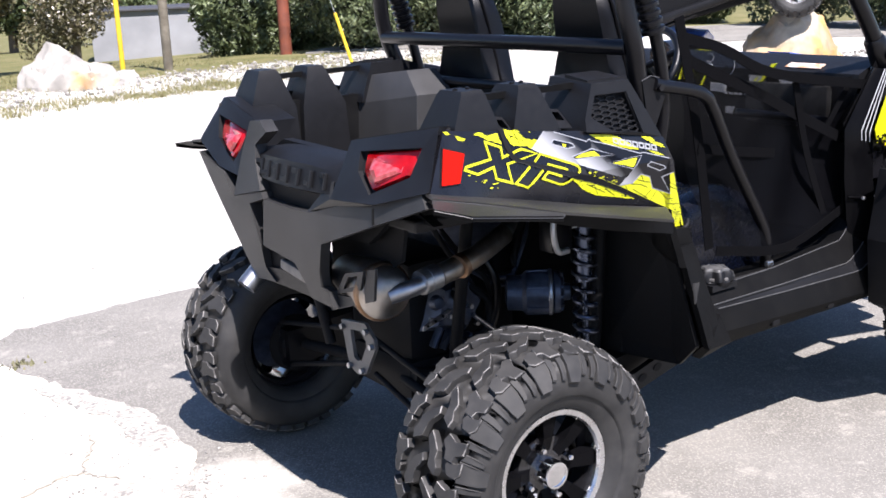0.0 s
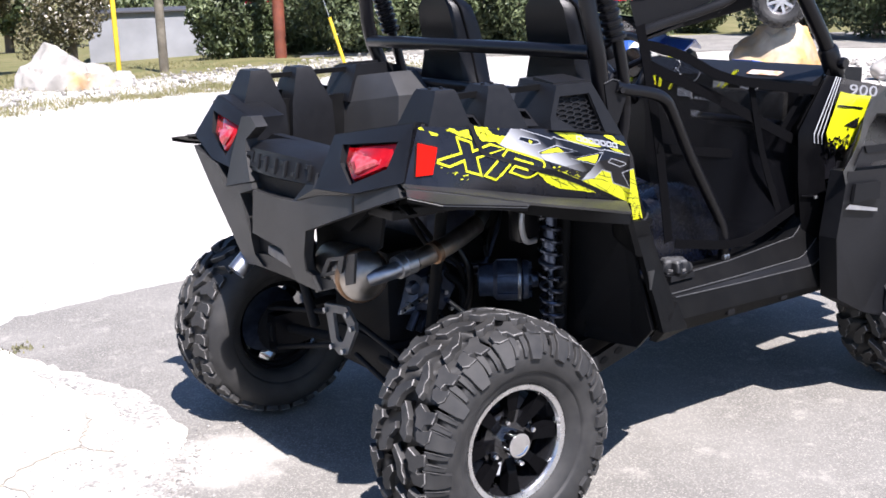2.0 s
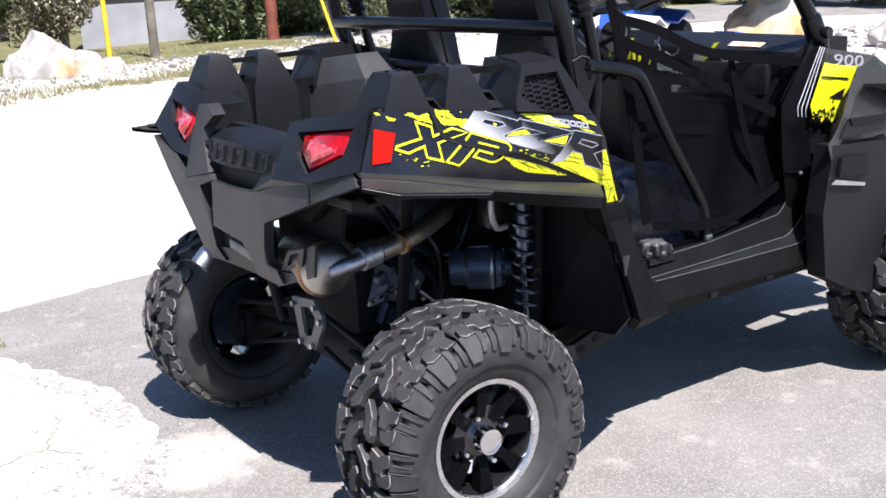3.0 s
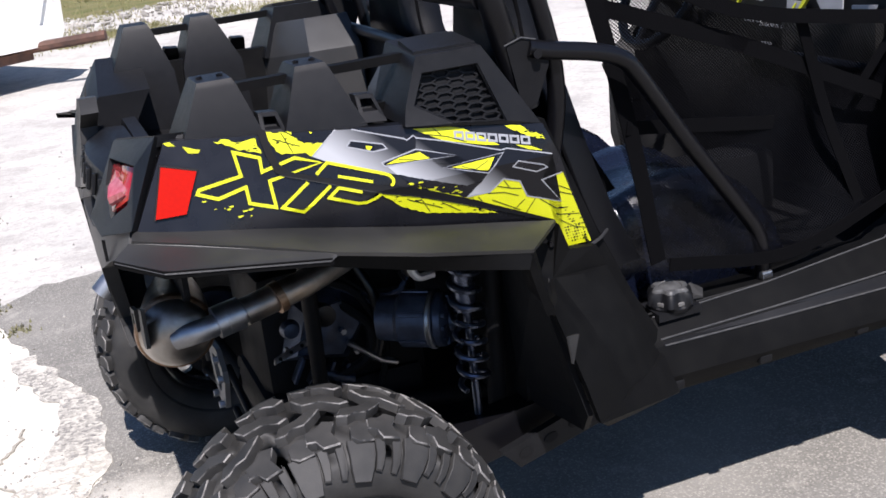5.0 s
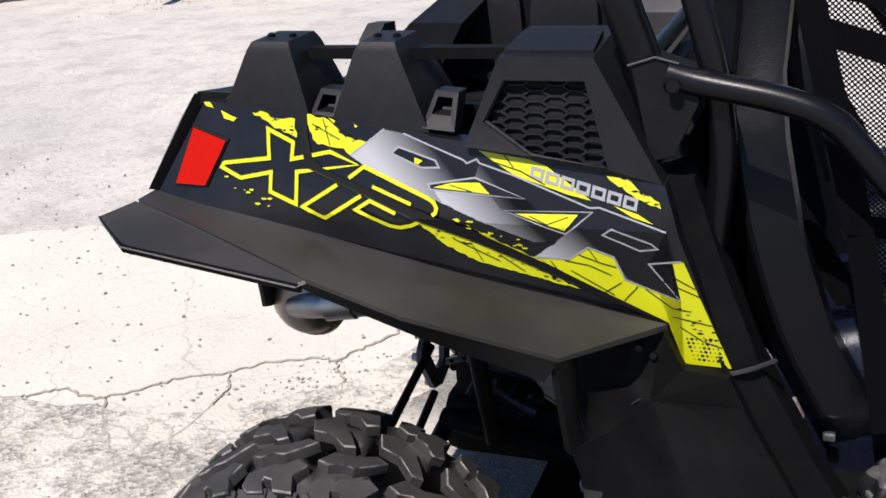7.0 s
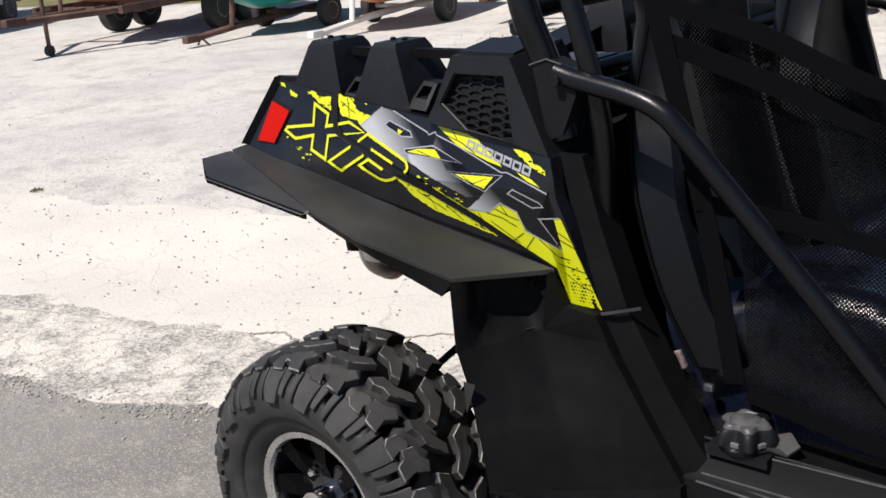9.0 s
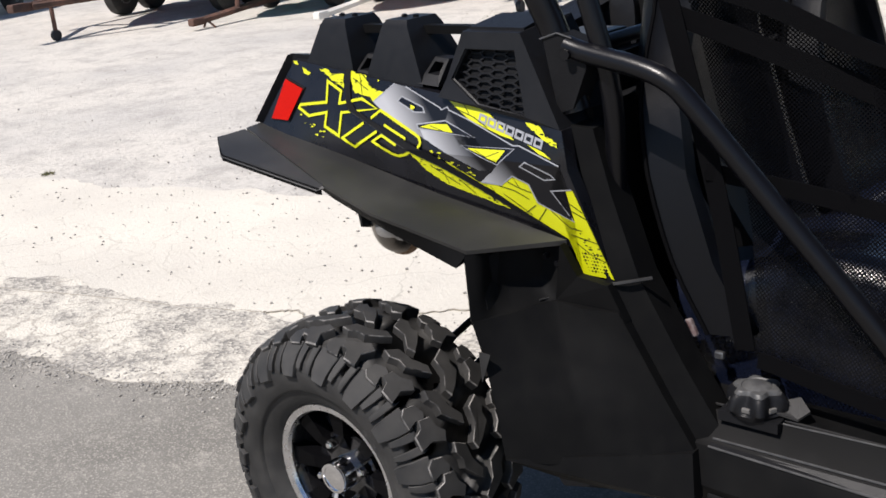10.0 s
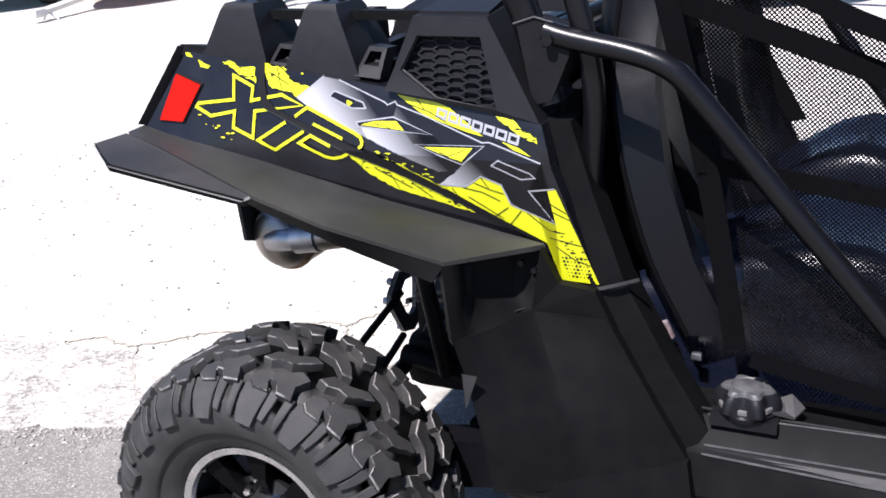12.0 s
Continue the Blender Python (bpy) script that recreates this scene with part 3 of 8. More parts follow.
    for x, y, z in ((0.494, -0.664, 0.876), (0.512, -0.655, 0.862)):
        part("clip_bolt", lathe([(0.005, -0.006), (0.005, 0.004)], flip([(x, y, z)], s)[0], "y", 8), TUBE, V)
    filler = [(0.527, -0.649, 0.902), (0.552, -0.636, 0.843), (0.612, -0.634, 0.836), (0.642, -0.630, 0.772), (0.508, -0.643, 0.794)]
    part("guard_corner", slab(flip(filler, s), (0, 0.02 * s, 0), 0.003), GUARD, V, smooth=30)
    arch = [(0.434, -0.790, 0.790), (0.456, -0.791, 0.725), (0.481, -0.800, 0.64), (0.503, -0.810, 0.552)]
    crease = [(0.508, -0.645, 0.794), (0.545, -0.678, 0.72), (0.592, -0.704, 0.635), (0.632, -0.715, 0.538)]
    front = [(0.632, -0.634, 0.790), (0.668, -0.627, 0.72), (0.712, -0.619, 0.635), (0.762, -0.610, 0.545)]
    lines = [arch]
    for a, b, ws in ((arch, crease, (0.05, 0.5, 0.93)), (crease, front, (0.04, 0.5, 0.97))):
        for w in ws:
            lines.append([tuple(Vector(p).lerp(Vector(q), w) + Vector((0, -0.012 * (1 if w == 0.5 else 0), 0))) for p, q in zip(a, b)])
    lines.append(front)
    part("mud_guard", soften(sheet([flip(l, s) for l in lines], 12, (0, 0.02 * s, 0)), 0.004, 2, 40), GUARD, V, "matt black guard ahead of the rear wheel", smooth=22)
    part("guard_ledge_edge", tube(flip([(0.488, -0.684, 0.798), (0.507, -0.647, 0.799), (0.525, -0.640, 0.815), (0.545, -0.636, 0.832)], s), 0.0015, 6, 2), PLASTIC_GREY, V, "scuffed ledge edge of the guard", smooth=True)
    plate = [(0.410, -0.772, 0.885), (0.452, -0.776, 0.721), (0.495, -0.792, 0.553), (0.53, -0.70, 0.47), (0.50, -0.42, 0.45), (0.47, -0.42, 0.93)]
    part("splash_plate", slab(flip(plate, s), (0.012, 0, 0), 0.002), DARK, V)
    skirt = [(0.503, -0.804, 0.555), (0.563, -0.715, 0.490), (0.66, -0.655, 0.462), (0.78, -0.64, 0.47), (0.762, -0.612, 0.55)]
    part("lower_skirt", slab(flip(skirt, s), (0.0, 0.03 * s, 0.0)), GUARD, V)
    pillar = [(0.520, -0.610, 1.100), (0.558, -0.624, 0.98), (0.600, -0.638, 0.842), (0.668, -0.632, 0.69), (0.740, -0.622, 0.550)]
    ahead = [(0.552, -0.588, 1.092), (0.592, -0.600, 0.98), (0.645, -0.607, 0.842), (0.722, -0.595, 0.69), (0.795, -0.585, 0.565)]
    bm = skin([flip(pillar, s), flip(ahead, s), [(x, y * 0.9, z) for x, y, z in flip(ahead, s)], [(x, y * 0.9, z) for x, y, z in flip(pillar, s)]], 16)
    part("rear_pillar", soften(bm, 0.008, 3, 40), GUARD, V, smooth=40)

    # sill with its two step lines and undercut rocker, rising at the front post
    rise = ((0.70, 0.607, 0.565, 0.559, 0.490), (0.78, 0.607, 0.565, 0.558, 0.490), (1.08, 0.616, 0.567, 0.549, 0.482), (1.41, 0.645, 0.573, 0.543, 0.474),
            (1.435, 0.665, 0.580, 0.543, 0.473), (1.475, 0.715, 0.606, 0.546, 0.472), (1.555, 0.80, 0.68, 0.587, 0.470), (1.63, 0.84, 0.73, 0.64, 0.470))

    def sill_edge(name, y, k, r, material, label=""):
        part(name, tube(flip([(row[0], y, row[k] + 0.001) for row in rise[1:]], s), r, 6), material, V, label, smooth=True)

    bm = rings([flip([(x, -0.44, 0.60), (x, -0.545, top - 0.006), (x, -0.572, top), (x, -0.600, up), (x, -0.618, low), (x, -0.636, ch), (x, -0.632, ch - 0.012), (x, -0.606, 0.437), (x, -0.44, 0.44)], s) for x, top, up, low, ch in rise])
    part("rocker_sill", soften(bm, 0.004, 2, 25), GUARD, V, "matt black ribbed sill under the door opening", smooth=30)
    strip_bm = rings([flip([(x, -0.6005, up - 0.001), (x, -0.6185, low + 0.001), (x, -0.617, low - 0.003), (x, -0.599, up - 0.004)], s) for x, top, up, low, ch in rise[1:]])
    part("sill_strip", strip_bm, PLASTIC, V, "paler strip along the sill")
    # thin pale tubes paint the light caught by the sill's edges
    sill_edge("sill_top_edge", -0.572, 1, 0.0018, PALE_EDGE, "highlight line along the upper edge of the sill")
    sill_edge("sill_step_line", -0.601, 2, 0.0022, PALE_EDGE, "highlight on the upper line of the sill step")
    sill_edge("sill_step_line", -0.619, 3, 0.0022, PALE_EDGE, "highlight on the lower line of the sill step")
    for x in (0.80, 1.03, 1.30):
        part("drain_notch", box(flip([(x, -0.618, 0.464)], s)[0], (0.034, 0.030, 0.022), 0.005), DARK, V)

    part("trim_clip", tube(flip([(0.548, -0.634, 0.836), (0.60, -0.636, 0.832), (0.632, -0.630, 0.838), (0.668, -0.60, 0.842)], s), 0.0035, 6, 3), PLASTIC_GREY, V, "thin grey seam clip", smooth=True)
    part("guard_tab", slab(flip([(0.450, -0.817, 0.742), (0.473, -0.815, 0.741), (0.455, -0.820, 0.687)], s), (0.003, 0.003 * s, 0)), PLASTIC_GREY, V, "small pale tab on the guard")

    # load-bed side: tapered columns, rail, inner wall and tie-downs
    for xl, xr, bl, br in ((-0.090, -0.030, -0.146, 0.012), (0.083, 0.137, 0.038, 0.192)):
        bm = rings([flip(r, s) for r in (
            [(bl - 0.01, -0.49, 0.965), (br + 0.01, -0.49, 0.965), (br + 0.01, -0.45, 0.965), (bl - 0.01, -0.45, 0.965)],
            [(bl, -0.612, 1.150), (br, -0.612, 1.150), (br, -0.455, 1.150), (bl, -0.455, 1.150)],
            [(xl - 0.006, -0.588, 1.258), (xr + 0.006, -0.588, 1.258), (xr + 0.006, -0.487, 1.258), (xl - 0.006, -0.487, 1.258)],
            [(xl, -0.580, 1.270), (xr, -0.580, 1.270), (xr, -0.495, 1.270), (xl, -0.495, 1.270)])])
        part("bed_column", soften(bm, 0.006, 2, 20), PLASTIC, V, "tapered black bed-side column", smooth=30)
        if s < 0:
            for q in (xl + 0.012, xr - 0.012):
                part("bolt", lathe([(0.006, 0.0), (0.006, 0.004), (0.002, 0.006)], (q, -0.540, 1.270), "z", 8), TUBE, V)
    part("bed_rail", slab(flip([(-0.06, -0.515, 1.236), (0.33, -0.522, 1.240), (0.33, -0.545, 1.240), (-0.06, -0.540, 1.236)], s), (0, 0, 0.016), 0.003), GUARD, V, smooth=30)
    bm = sheet([flip([(-0.16, -0.47, 0.95), (0.46, -0.47, 0.95)], s), flip([(-0.15, -0.485, 1.168), (0.46, -0.485, 1.165)], s)], 4, (0, s * 0.03, 0))
    part("bed_wall", bm, GUARD, V)
    part("bed_ledge", slab(flip([(-0.155, -0.604, 1.178), (0.25, -0.615, 1.135), (0.25, -0.49, 1.128), (-0.155, -0.49, 1.150)], s), (0, 0, -0.02), 0.003), PLASTIC, V)
    for x0 in (0.025, 0.205):
        frame_pts = [(x0 - 0.024, -0.612, 1.156), (x0 + 0.024, -0.612, 1.152), (x0 + 0.017, -0.565, 1.196), (x0 - 0.017, -0.565, 1.199)]
        hole = [(x0 - 0.014, -0.5950, 1.172), (x0 + 0.014, -0.5950, 1.170), (x0 + 0.011, -0.573, 1.190), (x0 - 0.011, -0.573, 1.192)]
        deep = [(x, y + 0.03, z) for x, y, z in hole]
        back = [(x, y + 0.035, z - 0.002) for x, y, z in frame_pts]
        bm = rings([flip(r, s) for r in (back, frame_pts, hole, deep)], caps=True)
        part("tie_down", bm, PLASTIC, V, "open tie-down bracket")

    # intake housing and its grille
    face = [(0.262, -0.602, 1.170), (0.297, -0.588, 1.256), (0.425, -0.588, 1.256), (0.520, -0.618, 1.098), (0.252, -0.618, 1.140)]
    hole = [(0.277, -0.614, 1.172), (0.304, -0.600, 1.226), (0.414, -0.600, 1.226), (0.450, -0.628, 1.116), (0.345, -0.628, 1.130)]
    face = [(x, y - 0.022, z) for x, y, z in face]
    back = [(x, -0.45, z + (0.012 if z > 1.2 else 0.0)) for x, y, z in face]
    lip = [(x + (0.0 if x > 0.3 else 0.006), y + 0.03, z - 0.004) for x, y, z in [(a, b - 0.006, c) for a, b, c in hole]]
    hole = [(x, y - 0.014, z) for x, y, z in hole]
    bm = rings([flip(r, s) for r in (back, face, hole, lip)])
    housing = part("intake_housing", soften(bm, 0.005, 2, 30), PLASTIC, V, "black air-intake housing with a honeycomb grille", smooth=30)
    part("housing_cap", slab(flip([(0.300, -0.592, 1.262), (0.422, -0.592, 1.262), (0.415, -0.50, 1.274), (0.305, -0.50, 1.274)], s), (0, 0, -0.01), 0.003), PLASTIC, V)
    bm = bmesh.new()
    poly = [(x, z) for x, y, z in hole]

    def inside(x, z):
        hit = False
        for (x1, z1), (x2, z2) in zip(poly, poly[1:] + poly[:1]):
            if (z1 > z) != (z2 > z) and x < (x2 - x1) * (z - z1) / (z2 - z1) + x1:
                hit = not hit
        return hit

    wide, tall = 0.0380, 0.0136
    for col in range(9):
        for row in range(11):
            cx, cz = 0.262 + 0.72 * wide * col, 1.10 + tall * (row + 0.5 * (col % 2))
            ring = [(cx + wide * a, cz + tall * b) for a, b in ((0.5, 0.04), (0.22, 0.5), (-0.22, 0.5), (-0.5, -0.04))]
            for (xa, za), (xb, zb) in zip(ring, ring[1:]):
                if inside(xa, za) or inside(xb, zb):
                    tube(flip([(xa, side_y(za) + 0.002, za), (xb, side_y(zb) + 0.002, zb)], s), 0.0026, 6, bm=bm)
    tube(flip([(x, y + 0.006, z) for x, y, z in hole + hole[:1]], s), 0.003, 5, bm=bm)
    part("grille_backing", slab(flip([(x, y + 0.022, z) for x, y, z in hole], s), (0, -s * 0.004, 0)), DARK, housing)
    part("grille", bm, PLASTIC, housing, "honeycomb grille")

# load bed: floor, front wall with its hump, tail wall
part("bed_floor", box((0.14, 0, 0.945), (0.66, 1.02, 0.03), 0.006), PLASTIC, V)
part("bed_front", slab([(0.45, -0.55, 0.95), (0.45, 0.55, 0.95), (0.47, 0.55, 1.19), (0.47, -0.55, 1.19)], (0.025, 0, 0), 0.005), PLASTIC, V)
corner = ([(0.235, -0.50, 0.96), (0.45, -0.50, 0.96), (0.45, -0.24, 0.96), (0.24, -0.26, 0.96), (0.300, -0.49, 1.152), (0.305, -0.27, 1.152), (0.45, -0.27, 1.152), (0.345, -0.43, 1.219), (0.45, -0.47, 1.222), (0.345, -0.29, 1.219), (0.45, -0.30, 1.222)],
          [(0.235, 0.495, 0.96), (0.300, 0.210, 0.96), (0.45, 0.495, 0.96), (0.45, 0.200, 0.96), (0.255, 0.495, 1.132), (0.315, 0.215, 1.172), (0.45, 0.205, 1.172), (0.285, 0.495, 1.222), (0.335, 0.300, 1.245), (0.45, 0.300, 1.245), (0.45, 0.495, 1.222)])
for points in corner:
    bm = bmesh.new()
    bmesh.ops.convex_hull(bm, input=[bm.verts.new(p) for p in points])
    part("bed_corner_box", soften(bm, 0.003, 2, 12), BED, V, "faceted box in the bed corner", smooth=10)
part("bed_cross_rail", tube([(0.455, -0.50, 1.205), (0.455, 0.50, 1.205)], 0.014, 10), TUBE, V, smooth=True)

# tail: shoulders, lamps, horns, latch box, bumper plate
for s in (-1, 1):
    # shoulder round the lamp: outer frame, recess, floor
    outer_f = [(-0.160, -0.585, 1.190), (-0.175, -0.215, 1.120), (-0.262, -0.235, 0.985), (-0.258, -0.44, 1.000), (-0.236, -0.645, 1.056)]
    if s > 0:
        outer_f[1], outer_f[2] = (-0.175, -0.300, 1.136), (-0.262, -0.300, 0.988)
    open_f = [(-0.192, -0.560, 1.142), (-0.214, -0.318, 1.112), (-0.232, -0.330, 1.065), (-0.238, -0.385, 1.014), (-0.214, -0.535, 1.072)]
    def swell(p, k):
        way = (-0.55, -0.79, 0.26) if s < 0 else (-0.28, 0.0, 0.0)
        return tuple(a + b * k for a, b in zip(p, way))

    brow_f = [swell(p, k) for p, k in zip(outer_f, (0.035, 0.085, 0.06, 0.06, 0.026))]
    open_f = [swell(p, 0.05) for p in open_f]
    deep_f = [(x + 0.045, y, z) for x, y, z in open_f]
    back_f = [(x + 0.10, y, z) for x, y, z in outer_f]
    part("tail_shoulder", soften(rings([flip(r, s) for r in (back_f, outer_f, brow_f, open_f, deep_f)]), 0.004, 2, 30), PLASTIC, V, "black tail shoulder framing the rear lamp", smooth=30)
    mid = swell((-0.218, -0.440, 1.085), 0.05)

    def shrink(k, dx):
        return [(x + dx, mid[1] + (y - mid[1]) * k, mid[2] + (z - mid[2]) * k) for x, y, z in open_f]

    open_f = [(x + 0.003, y, z) for x, y, z in open_f]
    part("lamp_bezel", rings([flip(r, s) for r in (shrink(1.0, 0.02), shrink(0.99, 0.010), shrink(0.90, 0.016), shrink(0.90, 0.04))], caps=False), DARK, V)
    part("tail_lamp", soften(rings([flip(r, s) for r in (shrink(0.92, 0.05), shrink(0.91, 0.016), shrink(0.78, 0.002))]), 0.012, 4, 20), LENS, V, "red rear lamp lens", smooth=50)
    part("lamp_reflector", soften(rings([flip(r, s) for r in (shrink(0.60, 0.004), shrink(0.52, -0.001), shrink(0.30, -0.003))]), 0.004, 2, 15), LENS_PALE, V, "paler core of the rear lamp", smooth=30)
    # upper shoulder plate that runs in to the bed
    top_p = [swell((-0.160, -0.580, 1.192), 0.033), swell((-0.172, -0.225 if s < 0 else -0.305, 1.124 if s < 0 else 1.138), 0.083), (-0.12, -0.24 if s < 0 else -0.31, 1.118 if s < 0 else 1.134), (-0.11, -0.57, 1.190)]
    part("shoulder_top", slab(flip(top_p, s), (0, 0, -0.02), 0.003), PLASTIC, V)
    # cheek between the lamp and the bumper
    if s < 0:
        gusset = [brow_f[2], swell((-0.260, -0.44, 0.999), 0.056), (-0.281, -0.285, 0.981), (-0.288, -0.152, 0.949)]
        part("tail_gusset", slab(flip(gusset, s), (0.03, 0, 0), 0.004), PLASTIC_GREY, V, smooth=30)
# bumper: one moulding of centre plate, wing and leg, then the slanted far leg, the lower lip and the tow eye
plate = [(-0.290, 0.117, 0.943), (-0.291, -0.055, 0.941), (-0.290, -0.150, 0.945), (-0.283, -0.276, 0.978), (-0.272, -0.440, 1.019), (-0.250, -0.632, 1.056),
         (-0.262, -0.664, 1.026), (-0.287, -0.485, 0.964), (-0.294, -0.215, 0.871), (-0.286, -0.180, 0.789), (-0.280, -0.174, 0.742), (-0.278, -0.208, 0.735),
         (-0.273, -0.226, 0.693), (-0.274, -0.102, 0.697), (-0.278, -0.075, 0.740), (-0.286, -0.040, 0.786), (-0.287, 0.148, 0.803)]
part("bumper_plate", panel(plate, [[0, 1, 15, 16], [1, 2, 8, 15], [2, 3, 7, 8], [3, 4, 7], [4, 5, 6, 7], [15, 8, 9, 14], [14, 9, 10, 13], [10, 11, 12, 13]], (0.03, 0, 0), 0.004), PLASTIC_GREY, V, "grey-black bumper plate with a leg and a wing", smooth=20)
part("wing_joint", box((-0.2895, -0.478, 0.985), (0.006, 0.004, 0.042), 0.001, Matrix.Rotation(radians(6), 4, "X")), DARK, V)
leg = [(-0.262, 0.62, 1.025), (-0.275, 0.475, 0.912), (-0.276, 0.262, 0.712), (-0.273, 0.228, 0.687), (-0.274, 0.112, 0.698), (-0.278, 0.162, 0.732),
       (-0.286, 0.168, 0.800), (-0.293, 0.205, 0.919), (-0.290, 0.122, 0.943), (-0.287, 0.130, 0.962), (-0.292, 0.313, 0.927), (-0.281, 0.400, 0.990)]
part("bumper_leg", panel(leg, [[0, 1, 10, 11], [1, 2, 5, 6], [1, 6, 7, 10], [7, 8, 9, 10], [2, 3, 4, 5]], (0.045, 0, 0), 0.004), PLASTIC_GREY, V, "slanted leg of the rear bumper", smooth=20)
# added dark plate that blocks the bright gap between bumper leg and muffler
part("gap_cover", slab([(-0.160, -0.420, 0.950), (-0.160, -0.030, 0.950), (-0.160, -0.030, 0.735), (-0.160, -0.230, 0.735), (-0.160, -0.390, 0.832)], (0.012, 0, 0), 0.002), DARK, V)
part("bumper_core", box((-0.232, 0.04, 0.775), (0.05, 0.30, 0.09), 0.008), DARK, V)
part("bumper_lip", slab([(-0.266, 0.220, 0.687), (-0.270, 0.162, 0.732), (-0.271, 0.076, 0.743), (-0.270, -0.075, 0.730), (-0.266, -0.105, 0.695), (-0.265, 0.112, 0.690)], (0.03, 0, 0), 0.004), PLASTIC, V, "smooth black bumper lip", smooth=30)
part("dusty_strip", box((-0.264, 0.0, 0.752), (0.02, 0.15, 0.028), 0.004, Matrix.Rotation(radians(6), 4, "X")), DUST, V, "pale dusty strip under the bumper plate")
end = [(-0.255, -0.154, 0.717), (-0.255, -0.213, 0.727), (-0.255, -0.273, 0.733), (-0.252, -0.350, 0.765), (-0.250, -0.368, 0.822), (-0.248, -0.405, 0.832), (-0.250, -0.392, 0.745), (-0.255, -0.182, 0.676)]
part("bumper_lip_end", panel(end, [[0, 1, 7], [1, 2, 7], [2, 3, 6, 7], [3, 4, 5, 6]], (0.008, 0, 0), 0.002), PLASTIC_GREY, V, smooth=20)
hook = [(-0.258, -0.213, 0.729), (-0.259, -0.270, 0.797), (-0.258, -0.362, 0.820), (-0.258, -0.342, 0.766)]
slot = [(-0.258 + (x + 0.258) * 0.5, -0.297 + (y + 0.297) * 0.5, 0.779 + (z - 0.779) * 0.55) for x, y, z in hook]
part("tow_eye", rings([[(x + 0.008, y, z) for x, y, z in hook], hook, slot, [(x + 0.008, y, z) for x, y, z in slot]], caps=False), PLASTIC_GREY, V, "slotted tow eye beside the muffler")
# latch box with its blank raised bars
secs = []
for k in range(13):
    y = -0.245 + 0.49 * k / 12
    bow = 0.030 * (1 - (y / 0.245) ** 2)
    drop = 0.014 * abs(y / 0.245) ** 3
    secs.append([(-0.165, y * 0.92, 1.088 - drop), (-0.205 - bow * 0.6, y, 1.086 - drop), (-0.236 - bow, y, 1.066 - drop), (-0.252 - bow, y, 0.998), (-0.235 - bow, y * 0.98, 0.990), (-0.17, y * 0.9, 0.99)])
latch = part("latch_box", soften(rings(secs), 0.006, 2, 40), PLASTIC, V, "black tailgate latch box with raised bars", smooth=45)
for k in range(7):
    y = -0.185 + k * 0.060
    bow = 0.030 * (1 - (y / 0.245) ** 2)
    lean = Matrix.Rotation(radians(13), 4, "Y") @ Matrix.Rotation(y * 1.1, 4, "Z")
    part("raised_bar", box((-0.2475 - bow, y - 0.012, 1.030), (0.008, 0.012, 0.046), 0.002, lean), PLASTIC, latch)
    part("raised_bar", box((-0.2500 - bow if k % 2 else -0.2445 - bow, y + 0.006, 1.018 if k % 2 else 1.044), (0.008, 0.030, 0.013), 0.002, lean), PLASTIC, latch)
part("latch_recess", box((-0.225, 0, 0.955), (0.06, 0.42, 0.10), 0.006), DARK, V)
part("tail_wall", slab([(-0.165, -0.55, 0.95), (-0.165, 0.55, 0.95), (-0.16, 0.22, 1.09), (-0.16, -0.22, 1.08)], (0.03, 0, 0), 0.004), PLASTIC, V)

part("tail_inner_wall", slab([(-0.20, -0.30, 0.87), (-0.20, 0.42, 0.845), (-0.19, 0.50, 1.02), (-0.19, -0.50, 1.02)], (0.02, 0, 0), 0.003), DARK, V)
cheek = [(-0.250, -0.228, 1.030), (-0.262, -0.235, 0.985), (-0.290, -0.160, 0.945), (-0.270, -0.160, 0.945), (-0.215, -0.205, 1.00), (-0.205, -0.212, 1.060)]
part("tail_cheek", slab(cheek, (0, 0.02, 0), 0.004), PLASTIC_GREY, V, smooth=30)
horn = [(-0.251, 0.246, 1.151), (-0.250, 0.185, 1.157), (-0.254, 0.140, 1.128), (-0.259, 0.208, 1.086), (-0.265, 0.203, 1.045), (-0.289, 0.136, 0.965), (-0.296, 0.303, 0.930), (-0.269, 0.287, 1.046)]
part("tail_horn", panel(horn, [[0, 1, 2, 3], [0, 3, 4, 7], [4, 5, 6, 7]], (0.04, 0, 0), 0.004), PLASTIC_GREY, V, "faceted upright beside the rear lamp", smooth=20)

# side reflector and tail corner of the printed panel
for s in (-1, 1):
    ref = [(-0.180, 1.150), (-0.124, 1.133), (-0.156, 1.070), (-0.207, 1.071)]
    pts = [(x, side_y(z) - 0.004, z) for x, z in ref]
    mx, mz = sum(x for x, z in ref) / 4, sum(z for x, z in ref) / 4

    def ring_at(k, dy):
        return flip([(mx + (x - mx) * k, side_y(mz + (z - mz) * k) + dy, mz + (z - mz) * k) for x, z in ref], s)

    part("reflector_frame", rings([ring_at(1.10, 0.002), ring_at(1.09, -0.003), ring_at(1.01, -0.003), ring_at(1.0, 0.002)], caps=False), PLASTIC, V)
    part("side_reflector", slab(flip(pts, s), (0, s * 0.002, 0), 0.0005), RED, V, "flat red side reflector")
    part("panel_screw", lathe([(0.007, 0.0), (0.007, 0.004), (0.003, 0.006)], flip([(-0.185, -0.60, 1.165)], s)[0], "x", 8), TUBE, V)

